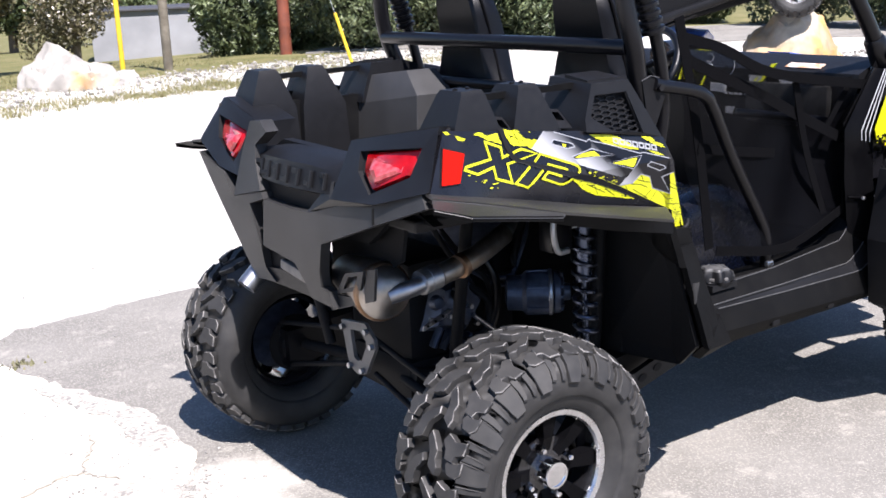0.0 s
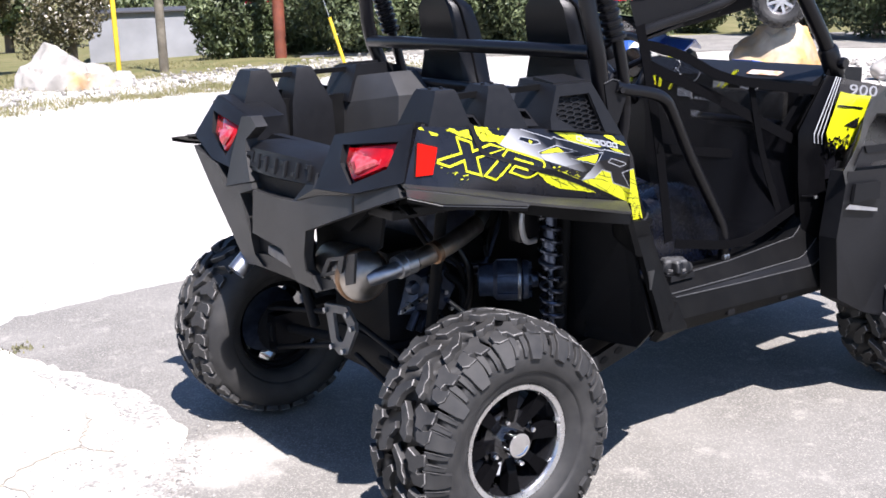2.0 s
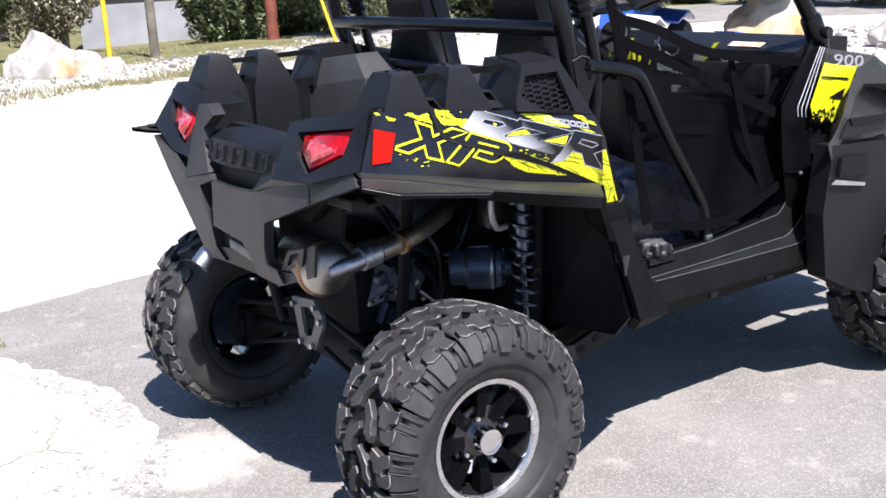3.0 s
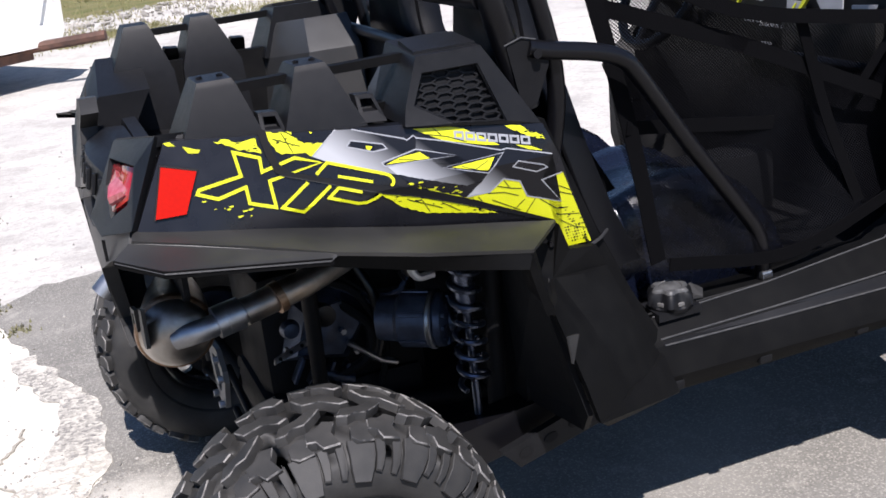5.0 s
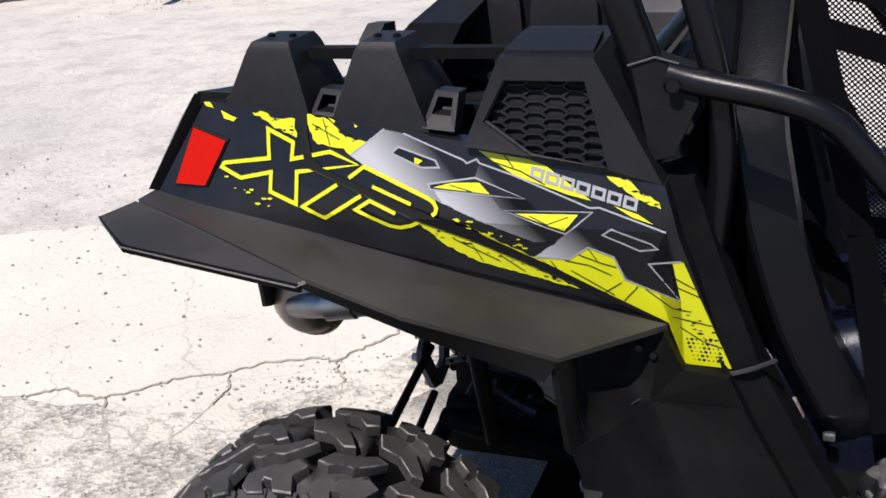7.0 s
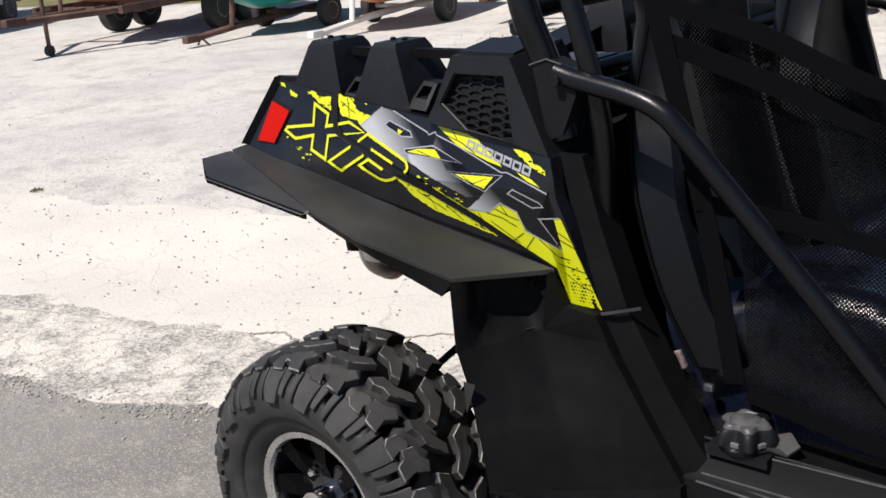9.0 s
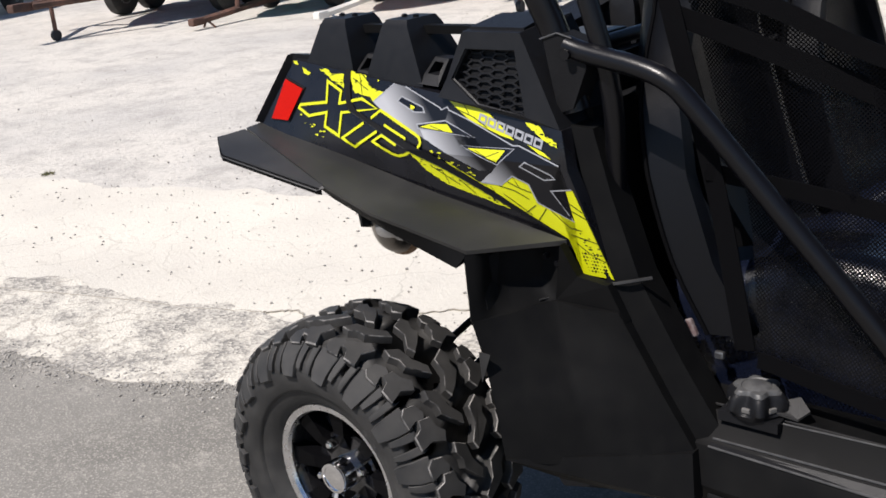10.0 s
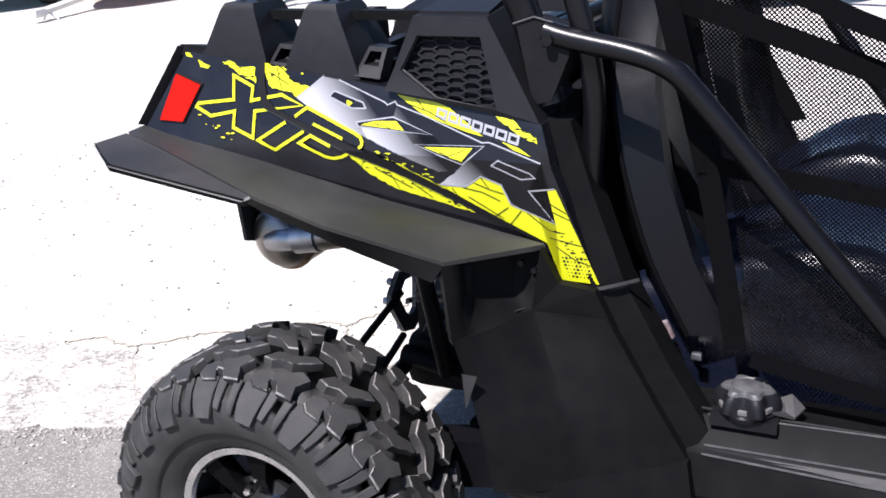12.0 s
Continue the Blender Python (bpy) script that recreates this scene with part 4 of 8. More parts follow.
# exhaust: the muffler's domed end looks out behind the wheel, the pipe leaves its middle
tilt = Matrix.Translation((-0.186, -0.337, 0.746)) @ Matrix.Rotation(radians(-8), 4, "Z") @ Matrix.Scale(1.07, 4)
bm = lathe([(0.004, -0.046), (0.020, -0.045), (0.038, -0.040), (0.053, -0.030), (0.063, -0.017), (0.069, -0.002), (0.071, 0.008), (0.070, 0.05), (0.060, 0.16), (0.05, 0.22), (0.01, 0.222)], (0, 0, 0), "y", 40)
bmesh.ops.transform(bm, matrix=tilt, verts=bm.verts)
muffler = part("muffler", bm, STEEL, V, "heat-stained round steel muffler", smooth=40)
bm = lathe([(0.066, -0.006), (0.0720, -0.003), (0.0755, 0.006), (0.0745, 0.014), (0.069, 0.018)], (0, 0, 0), "y", 40, caps=False)
bmesh.ops.transform(bm, matrix=tilt, verts=bm.verts)
part("weld_seam", bm, BRONZE, muffler, "bronze heat-tinted weld seam", smooth=50)
way = [(-0.190, -0.372, 0.744), (-0.140, -0.398, 0.759), (-0.087, -0.401, 0.770), (0.0, -0.392, 0.785), (0.09, -0.375, 0.800), (0.22, -0.33, 0.83), (0.36, -0.20, 0.86)]
part("exhaust_pipe", tube(way, 0.023, 18, 5), BARE_DULL, V, "heat-stained exhaust pipe", smooth=True)
part("exhaust_sleeve", tube([(-0.052, -0.398, 0.776), (0.0, -0.392, 0.785), (0.09, -0.375, 0.800), (0.22, -0.33, 0.83)], 0.029, 18, 4), STEEL, V, smooth=True)
for q, wide in ((-0.100, 0.012), (-0.074, 0.016), (0.02, 0.008)):
    part("pipe_collar", tube([(q - wide, -0.400, 0.768 + (q + 0.1) * 0.17), (q + wide, -0.397, 0.772 + (q + 0.1) * 0.17)], 0.0335, 18), BRONZE if q > 0 else BARE_DULL, V, smooth=40)
bm = lathe([(0.026, -0.075), (0.031, -0.075), (0.031, 0.07), (0.0, 0.07), (0.0, 0.05), (0.026, 0.05)], (0, 0, 0), "x", 22, caps=False)
bmesh.ops.transform(bm, matrix=Matrix.Translation((-0.235, 0.285, 0.700)) @ Matrix.Rotation(radians(-42), 4, "Y"), verts=bm.verts)
part("tail_pipe", bm, BARE_DULL, V, "short dull steel tailpipe", smooth=40)

# frame, engine and running gear under the bed
bm = bmesh.new()
for s in (-1, 1):
    tube(flip([(0.0, -0.17, 0.42), (0.5, -0.22, 0.36), (1.4, -0.25, 0.36)], s), 0.022, 10, bm=bm)
    tube(flip([(-0.18, -0.30, 0.93), (0.1, -0.33, 0.92), (0.46, -0.42, 0.93)], s), 0.022, 10, bm=bm)
    if s > 0:
        tube(flip([(-0.06, -0.20, 0.44), (-0.10, -0.33, 0.92)], s), 0.018, 10, bm=bm)
    tube(flip([(0.46, -0.42, 0.36), (0.47, -0.46, 0.93)], s), 0.022, 10, bm=bm)
    tube(flip([(0.12, -0.20, 0.40), (0.10, -0.33, 0.92)], s), 0.018, 10, bm=bm)
tube([(-0.18, -0.30, 0.93), (-0.18, 0.30, 0.93)], 0.02, 10, bm=bm)
part("chassis_frame", bm, DARK, V, "black tubular chassis", smooth=True)
part("engine_block", box((0.210, 0.03, 0.56), (0.40, 0.35, 0.38), 0.05), DARK, V, "black cast engine block", smooth=30)
part("cylinder_head", box((0.30, 0.06, 0.80), (0.22, 0.34, 0.16), 0.03), ENGINE, V, smooth=30)
part("gearbox", box((0.19, 0.0, 0.395), (0.40, 0.33, 0.13), 0.04), DARK, V, smooth=30)
turned = Matrix.Translation((0.330, -0.335, 0.640)) @ Matrix.Rotation(radians(52), 4, "Z")
bm = lathe([(0.010, -0.098), (0.024, -0.096), (0.026, -0.078), (0.050, -0.074), (0.060, -0.066), (0.062, -0.052), (0.058, -0.046), (0.060, -0.040), (0.064, -0.034), (0.064, 0.030), (0.052, 0.042), (0.050, 0.085), (0.02, 0.09)], (0, 0, 0), "y", 26)
bmesh.ops.transform(bm, matrix=turned, verts=bm.verts)
alternator = part("alternator", bm, ENGINE, V, "ribbed cast alternator with a steel ring", smooth=30)
bm = lathe([(0.0635, -0.046), (0.067, -0.043), (0.067, -0.036), (0.0635, -0.033)], (0, 0, 0), "y", 30, caps=False)
bmesh.ops.transform(bm, matrix=turned, verts=bm.verts)
part("cover_ring", bm, BARE_DULL, alternator, "bare steel joint ring", smooth=40)
for k in range(12):
    a = 2 * math.pi * k / 12
    bm = box((0.043 * math.cos(a), -0.071, 0.043 * math.sin(a)), (0.026, 0.012, 0.008), 0.002, Matrix.Rotation(-a, 4, "Y"))
    bmesh.ops.transform(bm, matrix=turned, verts=bm.verts)
    part("fan_slot", bm, ENGINE, alternator)
    if k % 2:
        bm = box((0.062 * math.cos(a), -0.002, 0.062 * math.sin(a)), (0.010, 0.062, 0.012), 0.003, Matrix.Rotation(-a, 4, "Y"))
        bmesh.ops.transform(bm, matrix=turned, verts=bm.verts)
        part("cover_fin", bm, ENGINE, alternator)
part("gear_cover", lathe([(0.02, -0.08), (0.05, -0.07), (0.06, -0.03), (0.06, 0.05), (0.04, 0.08)], (0.085, -0.27, 0.665), "y", 20), ENGINE, V, smooth=30)
lever = part("shift_lever", slab([(-0.032, -0.353, 0.617), (-0.030, -0.353, 0.630), (0.042, -0.353, 0.656), (0.044, -0.353, 0.643)], (0, 0.006, 0), 0.001), BARE, V, "bare steel shift lever with holes")
for k in range(3):
    part("lever_hole", lathe([(0.0042, -0.001), (0.0042, 0.002)], (-0.018 + 0.025 * k, -0.354, 0.6280 + 0.0090 * k), "y", 12), DARK, lever)
part("lever_rod", tube([(0.040, -0.350, 0.650), (0.06, -0.345, 0.656), (0.08, -0.33, 0.66)], 0.006, 8), BARE_DULL, V, smooth=True)
for k in range(4):
    part("casting_rib", box((0.02 + 0.032 * k, -0.335, 0.585 - 0.012 * k), (0.008, 0.03, 0.06), 0.003, Matrix.Rotation(radians(28), 4, "Y")), ENGINE, V, smooth=30)
for x, y, z, r in ((0.0, -0.345, 0.640, 0.007), (0.055, -0.352, 0.640, 0.006), (0.125, -0.352, 0.655, 0.007), (0.075, -0.352, 0.712, 0.006), (0.15, -0.345, 0.60, 0.007)):
    part("casting_bolt", lathe([(r, -0.008), (r, 0.006)], (x, y, z), "y", 6), BARE_DULL, V)
part("drain_pipe", tube([(0.05, -0.335, 0.580), (0.09, -0.345, 0.556), (0.135, -0.34, 0.535)], 0.012, 10, 3), ENGINE, V, smooth=True)
part("ribbed_hose", tube([(0.17, -0.34, 0.80), (0.20, -0.37, 0.72), (0.205, -0.365, 0.64), (0.19, -0.35, 0.57)], 0.013, 10, 6), TUBE, V, "black coolant hose", smooth=True)
part("shift_pivot", lathe([(0.012, -0.012), (0.024, -0.01), (0.024, 0.02), (0.01, 0.03)], (0.09, -0.35, 0.70), "y", 16), TUBE, V, smooth=40)
part("cable", tube([(0.02, -0.33, 0.90), (0.07, -0.36, 0.80), (0.16, -0.37, 0.74), (0.22, -0.34, 0.60), (0.20, -0.33, 0.50)], 0.008, 8, 6), DARK, V, smooth=True)
part("hose", tube([(0.12, -0.33, 0.72), (0.18, -0.36, 0.66), (0.17, -0.35, 0.58), (0.10, -0.34, 0.55)], 0.011, 8, 6), DARK, V, smooth=True)
part("linkage_rod", tube([(0.13, -0.36, 0.63), (0.20, -0.36, 0.57), (0.235, -0.36, 0.555)], 0.007, 8), BARE, V, smooth=True)
for k, (dx, dz) in enumerate(((0.0, 0.0), (0.018, 0.012), (-0.012, 0.022), (0.03, -0.01))):
    part("cable", tube([(0.03 + dx, -0.32, 0.88 + dz), (0.12 + dx, -0.35, 0.76 + dz), (0.24 + dx, -0.37, 0.72 - dz), (0.30 - dx, -0.36, 0.78 + dz), (0.36, -0.32, 0.86)], 0.0055, 7, 5), DARK if k % 2 else ENGINE, V, smooth=True)
part("cast_housing", soften(rings([[(x, -0.30, z) for x, z in ((-0.01, 0.60), (0.14, 0.57), (0.20, 0.66), (0.15, 0.75), (0.03, 0.73))], [(x, -0.345, z) for x, z in ((0.02, 0.62), (0.12, 0.60), (0.165, 0.66), (0.13, 0.72), (0.05, 0.71))]]), 0.008, 2), ENGINE, V, "ribbed casting with a round boss", smooth=30)
part("boss", lathe([(0.004, -0.020), (0.016, -0.018), (0.020, -0.010), (0.022, 0.0)], (0.012, -0.350, 0.689), "y", 18), ENGINE, V, smooth=40)
# these sit deeper, beside the gearbox
deeper = Matrix.Translation((-1.372, -2.691, 1.543)) @ Matrix.Scale(1.066, 4) @ Matrix.Translation((1.342, 2.691, -1.543))
for ob in V.children:
    if ob.name.split(".")[0] in ("gear_cover", "shift_lever", "lever_rod", "casting_rib", "casting_bolt", "drain_pipe", "ribbed_hose", "shift_pivot", "cable", "hose", "linkage_rod", "cast_housing", "boss"):
        ob.matrix_basis = deeper
part("breather_box", box((0.315, -0.44, 0.845), (0.08, 0.06, 0.12), 0.015), TUBE, V, smooth=30)
part("damper_label", box((0.352, -0.476, 0.868), (0.030, 0.002, 0.044), 0.0005), DARK, V, "black label with pale unreadable lines")
for k, wide in enumerate((0.020, 0.014, 0.022, 0.012, 0.018)):
    part("label_bar", box((0.352, -0.4775, 0.884 - 0.008 * k), (wide, 0.002, 0.0035)), WHITE_VINYL, V)
part("breather_strap", tube([(0.285, -0.475, 0.905), (0.275, -0.478, 0.85), (0.29, -0.478, 0.795), (0.33, -0.475, 0.79)], 0.009, 8, 6), GALV, V, smooth=True)
plate_yz = [(0.093, 0.546), (-0.046, 0.566), (-0.094, 0.526), (-0.098, 0.499), (-0.037, 0.407), (0.013, 0.393), (0.059, 0.411), (0.081, 0.503)]
slot_yz = [(0.040, 0.528), (-0.018, 0.536), (-0.046, 0.512), (-0.048, 0.495), (-0.016, 0.444), (0.012, 0.437), (0.028, 0.446), (0.036, 0.495)]
bm = rings([[(x, y, z) for y, z in ring] for x, ring in ((-0.068, plate_yz), (-0.080, plate_yz), (-0.080, slot_yz), (-0.068, slot_yz), (-0.068, plate_yz))], caps=False)
part("radius_bracket", bm, BRACKET_STEEL, V, "flat grey steel bracket with a long slot")
for y, z in ((0.075, 0.530), (-0.060, 0.545), (-0.085, 0.505), (-0.025, 0.415), (0.045, 0.415)):
    part("bolt", lathe([(0.009, -0.012), (0.009, 0.0)], (-0.081, y, z), "x", 6), BARE_DULL, V)

for s in (-1, 1):
    for z0, z1 in ((0.52, 0.42), (0.41, 0.27)):
        part("radius_rod", tube(flip([(-0.060, -0.06, z0), (-0.05, -0.56, z1)], s), 0.009, 10), DARK, V, smooth=True)
    part("trailing_arm", soften(rings([flip(r, s) for r in ([(0.95, -0.44, 0.44), (0.95, -0.50, 0.44), (0.95, -0.50, 0.50), (0.95, -0.44, 0.50)],
         [(0.30, -0.46, 0.34), (0.30, -0.53, 0.34), (0.30, -0.53, 0.44), (0.30, -0.46, 0.44)],
         [(-0.06, -0.50, 0.27), (-0.06, -0.56, 0.27), (-0.06, -0.56, 0.40), (-0.06, -0.50, 0.40)])]), 0.012, 2), TUBE, V, smooth=30)
    part("axle_shaft", tube(flip([(0.0, -0.12, 0.40), (0.0, -0.58, 0.335)], s), 0.018, 12), DARK, V, smooth=True)
    part("brake_hub", lathe([(0.03, -0.05), (0.07, -0.04), (0.07, -0.01), (0.10, -0.008), (0.10, 0.0), (0.06, 0.01), (0.05, 0.04)], (0.0, 0.57 * s, 0.335), "y", 20), DARK, V, smooth=30)
    # coil-over shock
    a, b = Vector((0.40, -0.47 * -s, 0.90)), Vector((0.395, -0.47 * -s, 0.43))
    a.y, b.y = 0.455 * s, 0.475 * s
    shock = part("shock_absorber", tube([a, a.lerp(b, 0.45), a.lerp(b, 0.452), b], [0.024, 0.024, 0.009, 0.009], 14), SPRING, V, "coil-over shock absorber", smooth=True)
    coil = [a.lerp(b, 0.12 + 0.70 * k / 120) + 0.031 * Vector((math.cos(k * 0.45), math.sin(k * 0.45), 0)) for k in range(121)]
    part("spring", tube(coil, 0.0066, 8), SPRING, shock, smooth=True)
part("skid_plate", box((0.91, 0, 0.345), (1.38, 0.62, 0.02), 0.005), DARK, V)
gusset = part("frame_gusset", slab([(0.40, -0.575, 0.395), (0.60, -0.575, 0.452), (0.66, -0.575, 0.440), (0.66, -0.575, 0.405), (0.44, -0.575, 0.350)], (0, 0.02, 0), 0.003), PLASTIC, V, "black slotted frame gusset", smooth=30)
for x, z in ((0.455, 0.382), (0.515, 0.400), (0.575, 0.418)):
    bm = lathe([(0.017, -0.003), (0.017, 0.012)], (0, 0, 0), "y", 16)
    bmesh.ops.transform(bm, matrix=Matrix.Translation((x, -0.574, z)) @ Matrix.Rotation(radians(-17), 4, "Y") @ Matrix.Diagonal((1.0, 1.0, 0.62, 1.0)), verts=bm.verts)
    part("slot", bm, DARK, gusset)


# wheels
def tyre_mesh():
    def carcass(w):
        q = abs(w) / 0.128
        return 0.317 - 0.030 * q ** 4

    wall = [(0.296, 0.116), (0.275, 0.130), (0.250, 0.137), (0.225, 0.134), (0.212, 0.130)]

    def flank(r):
        for (r0, w0), (r1, w1) in zip(wall, wall[1:]):
            if r >= r1:
                return w0 + (w1 - w0) * (r0 - r) / (r0 - r1)
        return wall[-1][1]

    prof = [(0.168, -0.100), (0.180, -0.114), (0.205, -0.122), (0.2085, -0.128), (0.212, -0.130), (0.225, -0.134), (0.250, -0.137), (0.275, -0.130), (0.292, -0.118)]
    prof += [(carcass(w), w) for w in (-0.09, -0.05, 0.0, 0.05, 0.09)]
    prof += [(r, -w) for r, w in reversed(prof[:9])]
    bm = lathe(prof + [(0.166, 0.09), (0.166, -0.09)], (0, 0, 0), "y", 72, caps=False)
    pitch = 2 * math.pi / 18
    carcass_verts = [v for v in bm.verts if v.co.x ** 2 + v.co.z ** 2 > 0.04]

    def lug(shape, turn, height, flare=0.86, sink=0.010, edge=1):
        cx = sum(a for a, w in shape) / len(shape)
        cw = sum(w for a, w in shape) / len(shape)
        height *= 1.0 + 0.12 * noise.noise(Vector((turn * 9.0, cw * 60.0, 3.0)))

        def at(a, w, h):
            if abs(w) > 0.116:
                r = 0.296 - (abs(w) - 0.116)
                y = math.copysign(flank(r) + h * 0.95, w)
                r += h * 0.25
            else:
                r, y = carcass(w) + h, w
            th = turn + a * pitch
            return Vector((r * math.cos(th), y, r * math.sin(th)))

        if edge:
            shape = [(cx + (a - cx) * 0.98, cw + (w - cw) * 0.98) for a, w in shape]
        low = [at(a, w, -sink) for a, w in shape]
        mid = [at(cx + (a - cx) * 0.96, cw + (w - cw) * 0.96, height * 0.86) for a, w in shape]
        top = [at(cx + (a - cx) * flare, cw + (w - cw) * flare, height) for a, w in shape]
        first, n = len(bm.faces), len(shape)
        rings([low, mid, top], bm=bm)
        bm.faces.ensure_lookup_table()
        for f2 in bm.faces[first + n:first + 2 * n]:
            f2.material_index = edge
        # root web that ties the block to the carcass
        foot = bm.faces[first].verts[0]
        ends = sorted(carcass_verts, key=lambda q: (q.co - foot.co).length_squared)[:2]
        bm.faces.new((foot, ends[0], ends[1]))
        bm.faces.ensure_lookup_table()

    for k in range(18):
        for side, shift in ((1, 0.0), (-1, 0.5)):
            t = (k + shift) * pitch

            def on(pts):
                return [(a, w * side) for a, w in pts]

            # slanted centre bar, hooked shoulder block and the small block behind it
            lug(on([(-0.46, 0.002), (-0.30, -0.004), (-0.02, 0.018), (0.30, 0.022), (0.43, 0.050), (0.25, 0.055), (0.08, 0.044), (-0.10, 0.046), (-0.32, 0.022)]), t, 0.0185, 0.91)
            lug(on([(0.46, 0.062), (0.64, 0.052), (0.80, 0.068), (1.00, 0.072), (1.03, 0.096), (0.88, 0.100), (0.80, 0.117), (0.50, 0.117), (0.58, 0.090)]), t, 0.0185, 0.91)
            lug(on([(-0.12, 0.084), (0.10, 0.074), (0.30, 0.084), (0.34, 0.106), (0.22, 0.117), (-0.06, 0.117), (0.02, 0.098)]), t, 0.0155, 0.90)
            if side > 0:
                continue
            # two ribs down the outer flank and a low pad beside them
            lug(on([(0.46, 0.104), (0.62, 0.104), (0.63, 0.122), (0.64, 0.140), (0.65, 0.156), (0.54, 0.158), (0.49, 0.140), (0.47, 0.122)]), t, 0.008, 0.80, 0.002, 0)
            lug(on([(0.74, 0.104), (0.92, 0.104), (0.93, 0.122), (0.95, 0.138), (0.97, 0.150), (0.85, 0.153), (0.80, 0.138), (0.76, 0.122)]), t, 0.008, 0.80, 0.002, 0)
            lug(on([(-0.08, 0.104), (0.41, 0.104), (0.42, 0.122), (0.44, 0.145), (0.42, 0.166), (0.06, 0.170), (-0.01, 0.145), (-0.06, 0.122)]), t, 0.010, 0.90, 0.004, 0)
    # the inboard half is wider than the outer face
    for v in bm.verts:
        if v.co.y > 0:
            v.co.y *= 1.22
    return bm


def build_wheel():
    """A wheel round the origin whose outer face looks to -y."""
    w = bmesh.new()
    w = lathe([(0.160, -0.088), (0.150, -0.075), (0.142, -0.03), (0.140, 0.08), (0.155, 0.095), (0.166, 0.10), (0.166, 0.09), (0.15, 0.07), (0.15, -0.07), (0.166, -0.09)], (0, 0, 0), "y", 48, caps=False)
    me = part("wheel", w, GLOSS, V, "black alloy wheel with knobbly tyre", smooth=40)
    ty = part("tyre", tyre_mesh(), RUBBER, me, "knobbly off-road tyre, faintly dusty", smooth=35)
    ty.data.materials.append(WORN)
    part("rim_lip", lathe([(0.148, -0.090), (0.152, -0.098), (0.166, -0.101), (0.170, -0.094), (0.166, -0.088), (0.150, -0.084)], (0, 0, 0), "y", 48, caps=False), MACHINED, me, "machined silver rim lip", smooth=50)
    for k in range(8):
        a = 2 * math.pi * k / 8 + 0.2
        c, d = math.cos(a), math.sin(a)

        def pt(r, side, y):
            return (r * c - side * d, y, r * d + side * c)

        bm = rings([[pt(0.045, -0.016, -0.062), pt(0.045, 0.016, -0.062), pt(0.045, 0.016, -0.03), pt(0.045, -0.016, -0.03)],
                    [pt(0.09, -0.014, -0.078), pt(0.09, 0.014, -0.078), pt(0.09, 0.016, -0.045), pt(0.09, -0.016, -0.045)],
                    [pt(0.147, -0.022, -0.082), pt(0.147, 0.022, -0.082), pt(0.147, 0.024, -0.05), pt(0.147, -0.024, -0.05)]])
        part("spoke", soften(bm, 0.003, 1), POST, me)
        bm = rings([[pt(0.143, 0.021, -0.085), pt(0.152, 0.028, -0.088), pt(0.152, 0.040, -0.088), pt(0.147, 0.036, -0.085)],
                    [pt(0.143, 0.021, -0.075), pt(0.152, 0.028, -0.078), pt(0.152, 0.040, -0.078), pt(0.147, 0.036, -0.075)]])
        part("machined_edge", bm, MACHINED, me)
    part("wheel_centre", lathe([(0.03, -0.066), (0.085, -0.060), (0.088, -0.05), (0.088, -0.03), (0.03, -0.03)], (0, 0, 0), "y", 32), GLOSS, me, smooth=40)
    part("brake_disc", lathe([(0.05, -0.01), (0.125, -0.01), (0.125, -0.004), (0.05, -0.004)], (0, 0, 0), "y", 32), ENGINE, me, smooth=40)
    part("hub_cap", lathe([(0.036, -0.06), (0.036, -0.104), (0.034, -0.109), (0.028, -0.110), (0.027, -0.107), (0.010, -0.108), (0.002, -0.108)], (0, 0, 0), "y", 28), CHROME, me, "chrome hub cap", smooth=40)
    for k in range(4):
        a = 2 * math.pi * k / 4 + 0.55
        part("lug_nut", lathe([(0.012, -0.058), (0.011, -0.085), (0.006, -0.092), (0.001, -0.093)], (0.068 * math.cos(a), 0, 0.068 * math.sin(a)), "y", 6), CHROME, me, "chrome wheel nut", smooth=30)
    part("valve_label", box((-0.03, -0.069, -0.075), (0.018, 0.002, 0.034), 0.0), WHITE_VINYL, me, "small white sticker on the wheel")
    return me


wheel = build_wheel()
wheel.matrix_basis = pose(0.0, -0.688, 0.338, 0, 12, 0)
for x, y, turn in ((0.0, 0.688, 180), (2.07, -0.66, 0), (2.07, 0.66, 180)):
    copy_thing(wheel, pose(x, y, 0.338, 0, 40, turn))

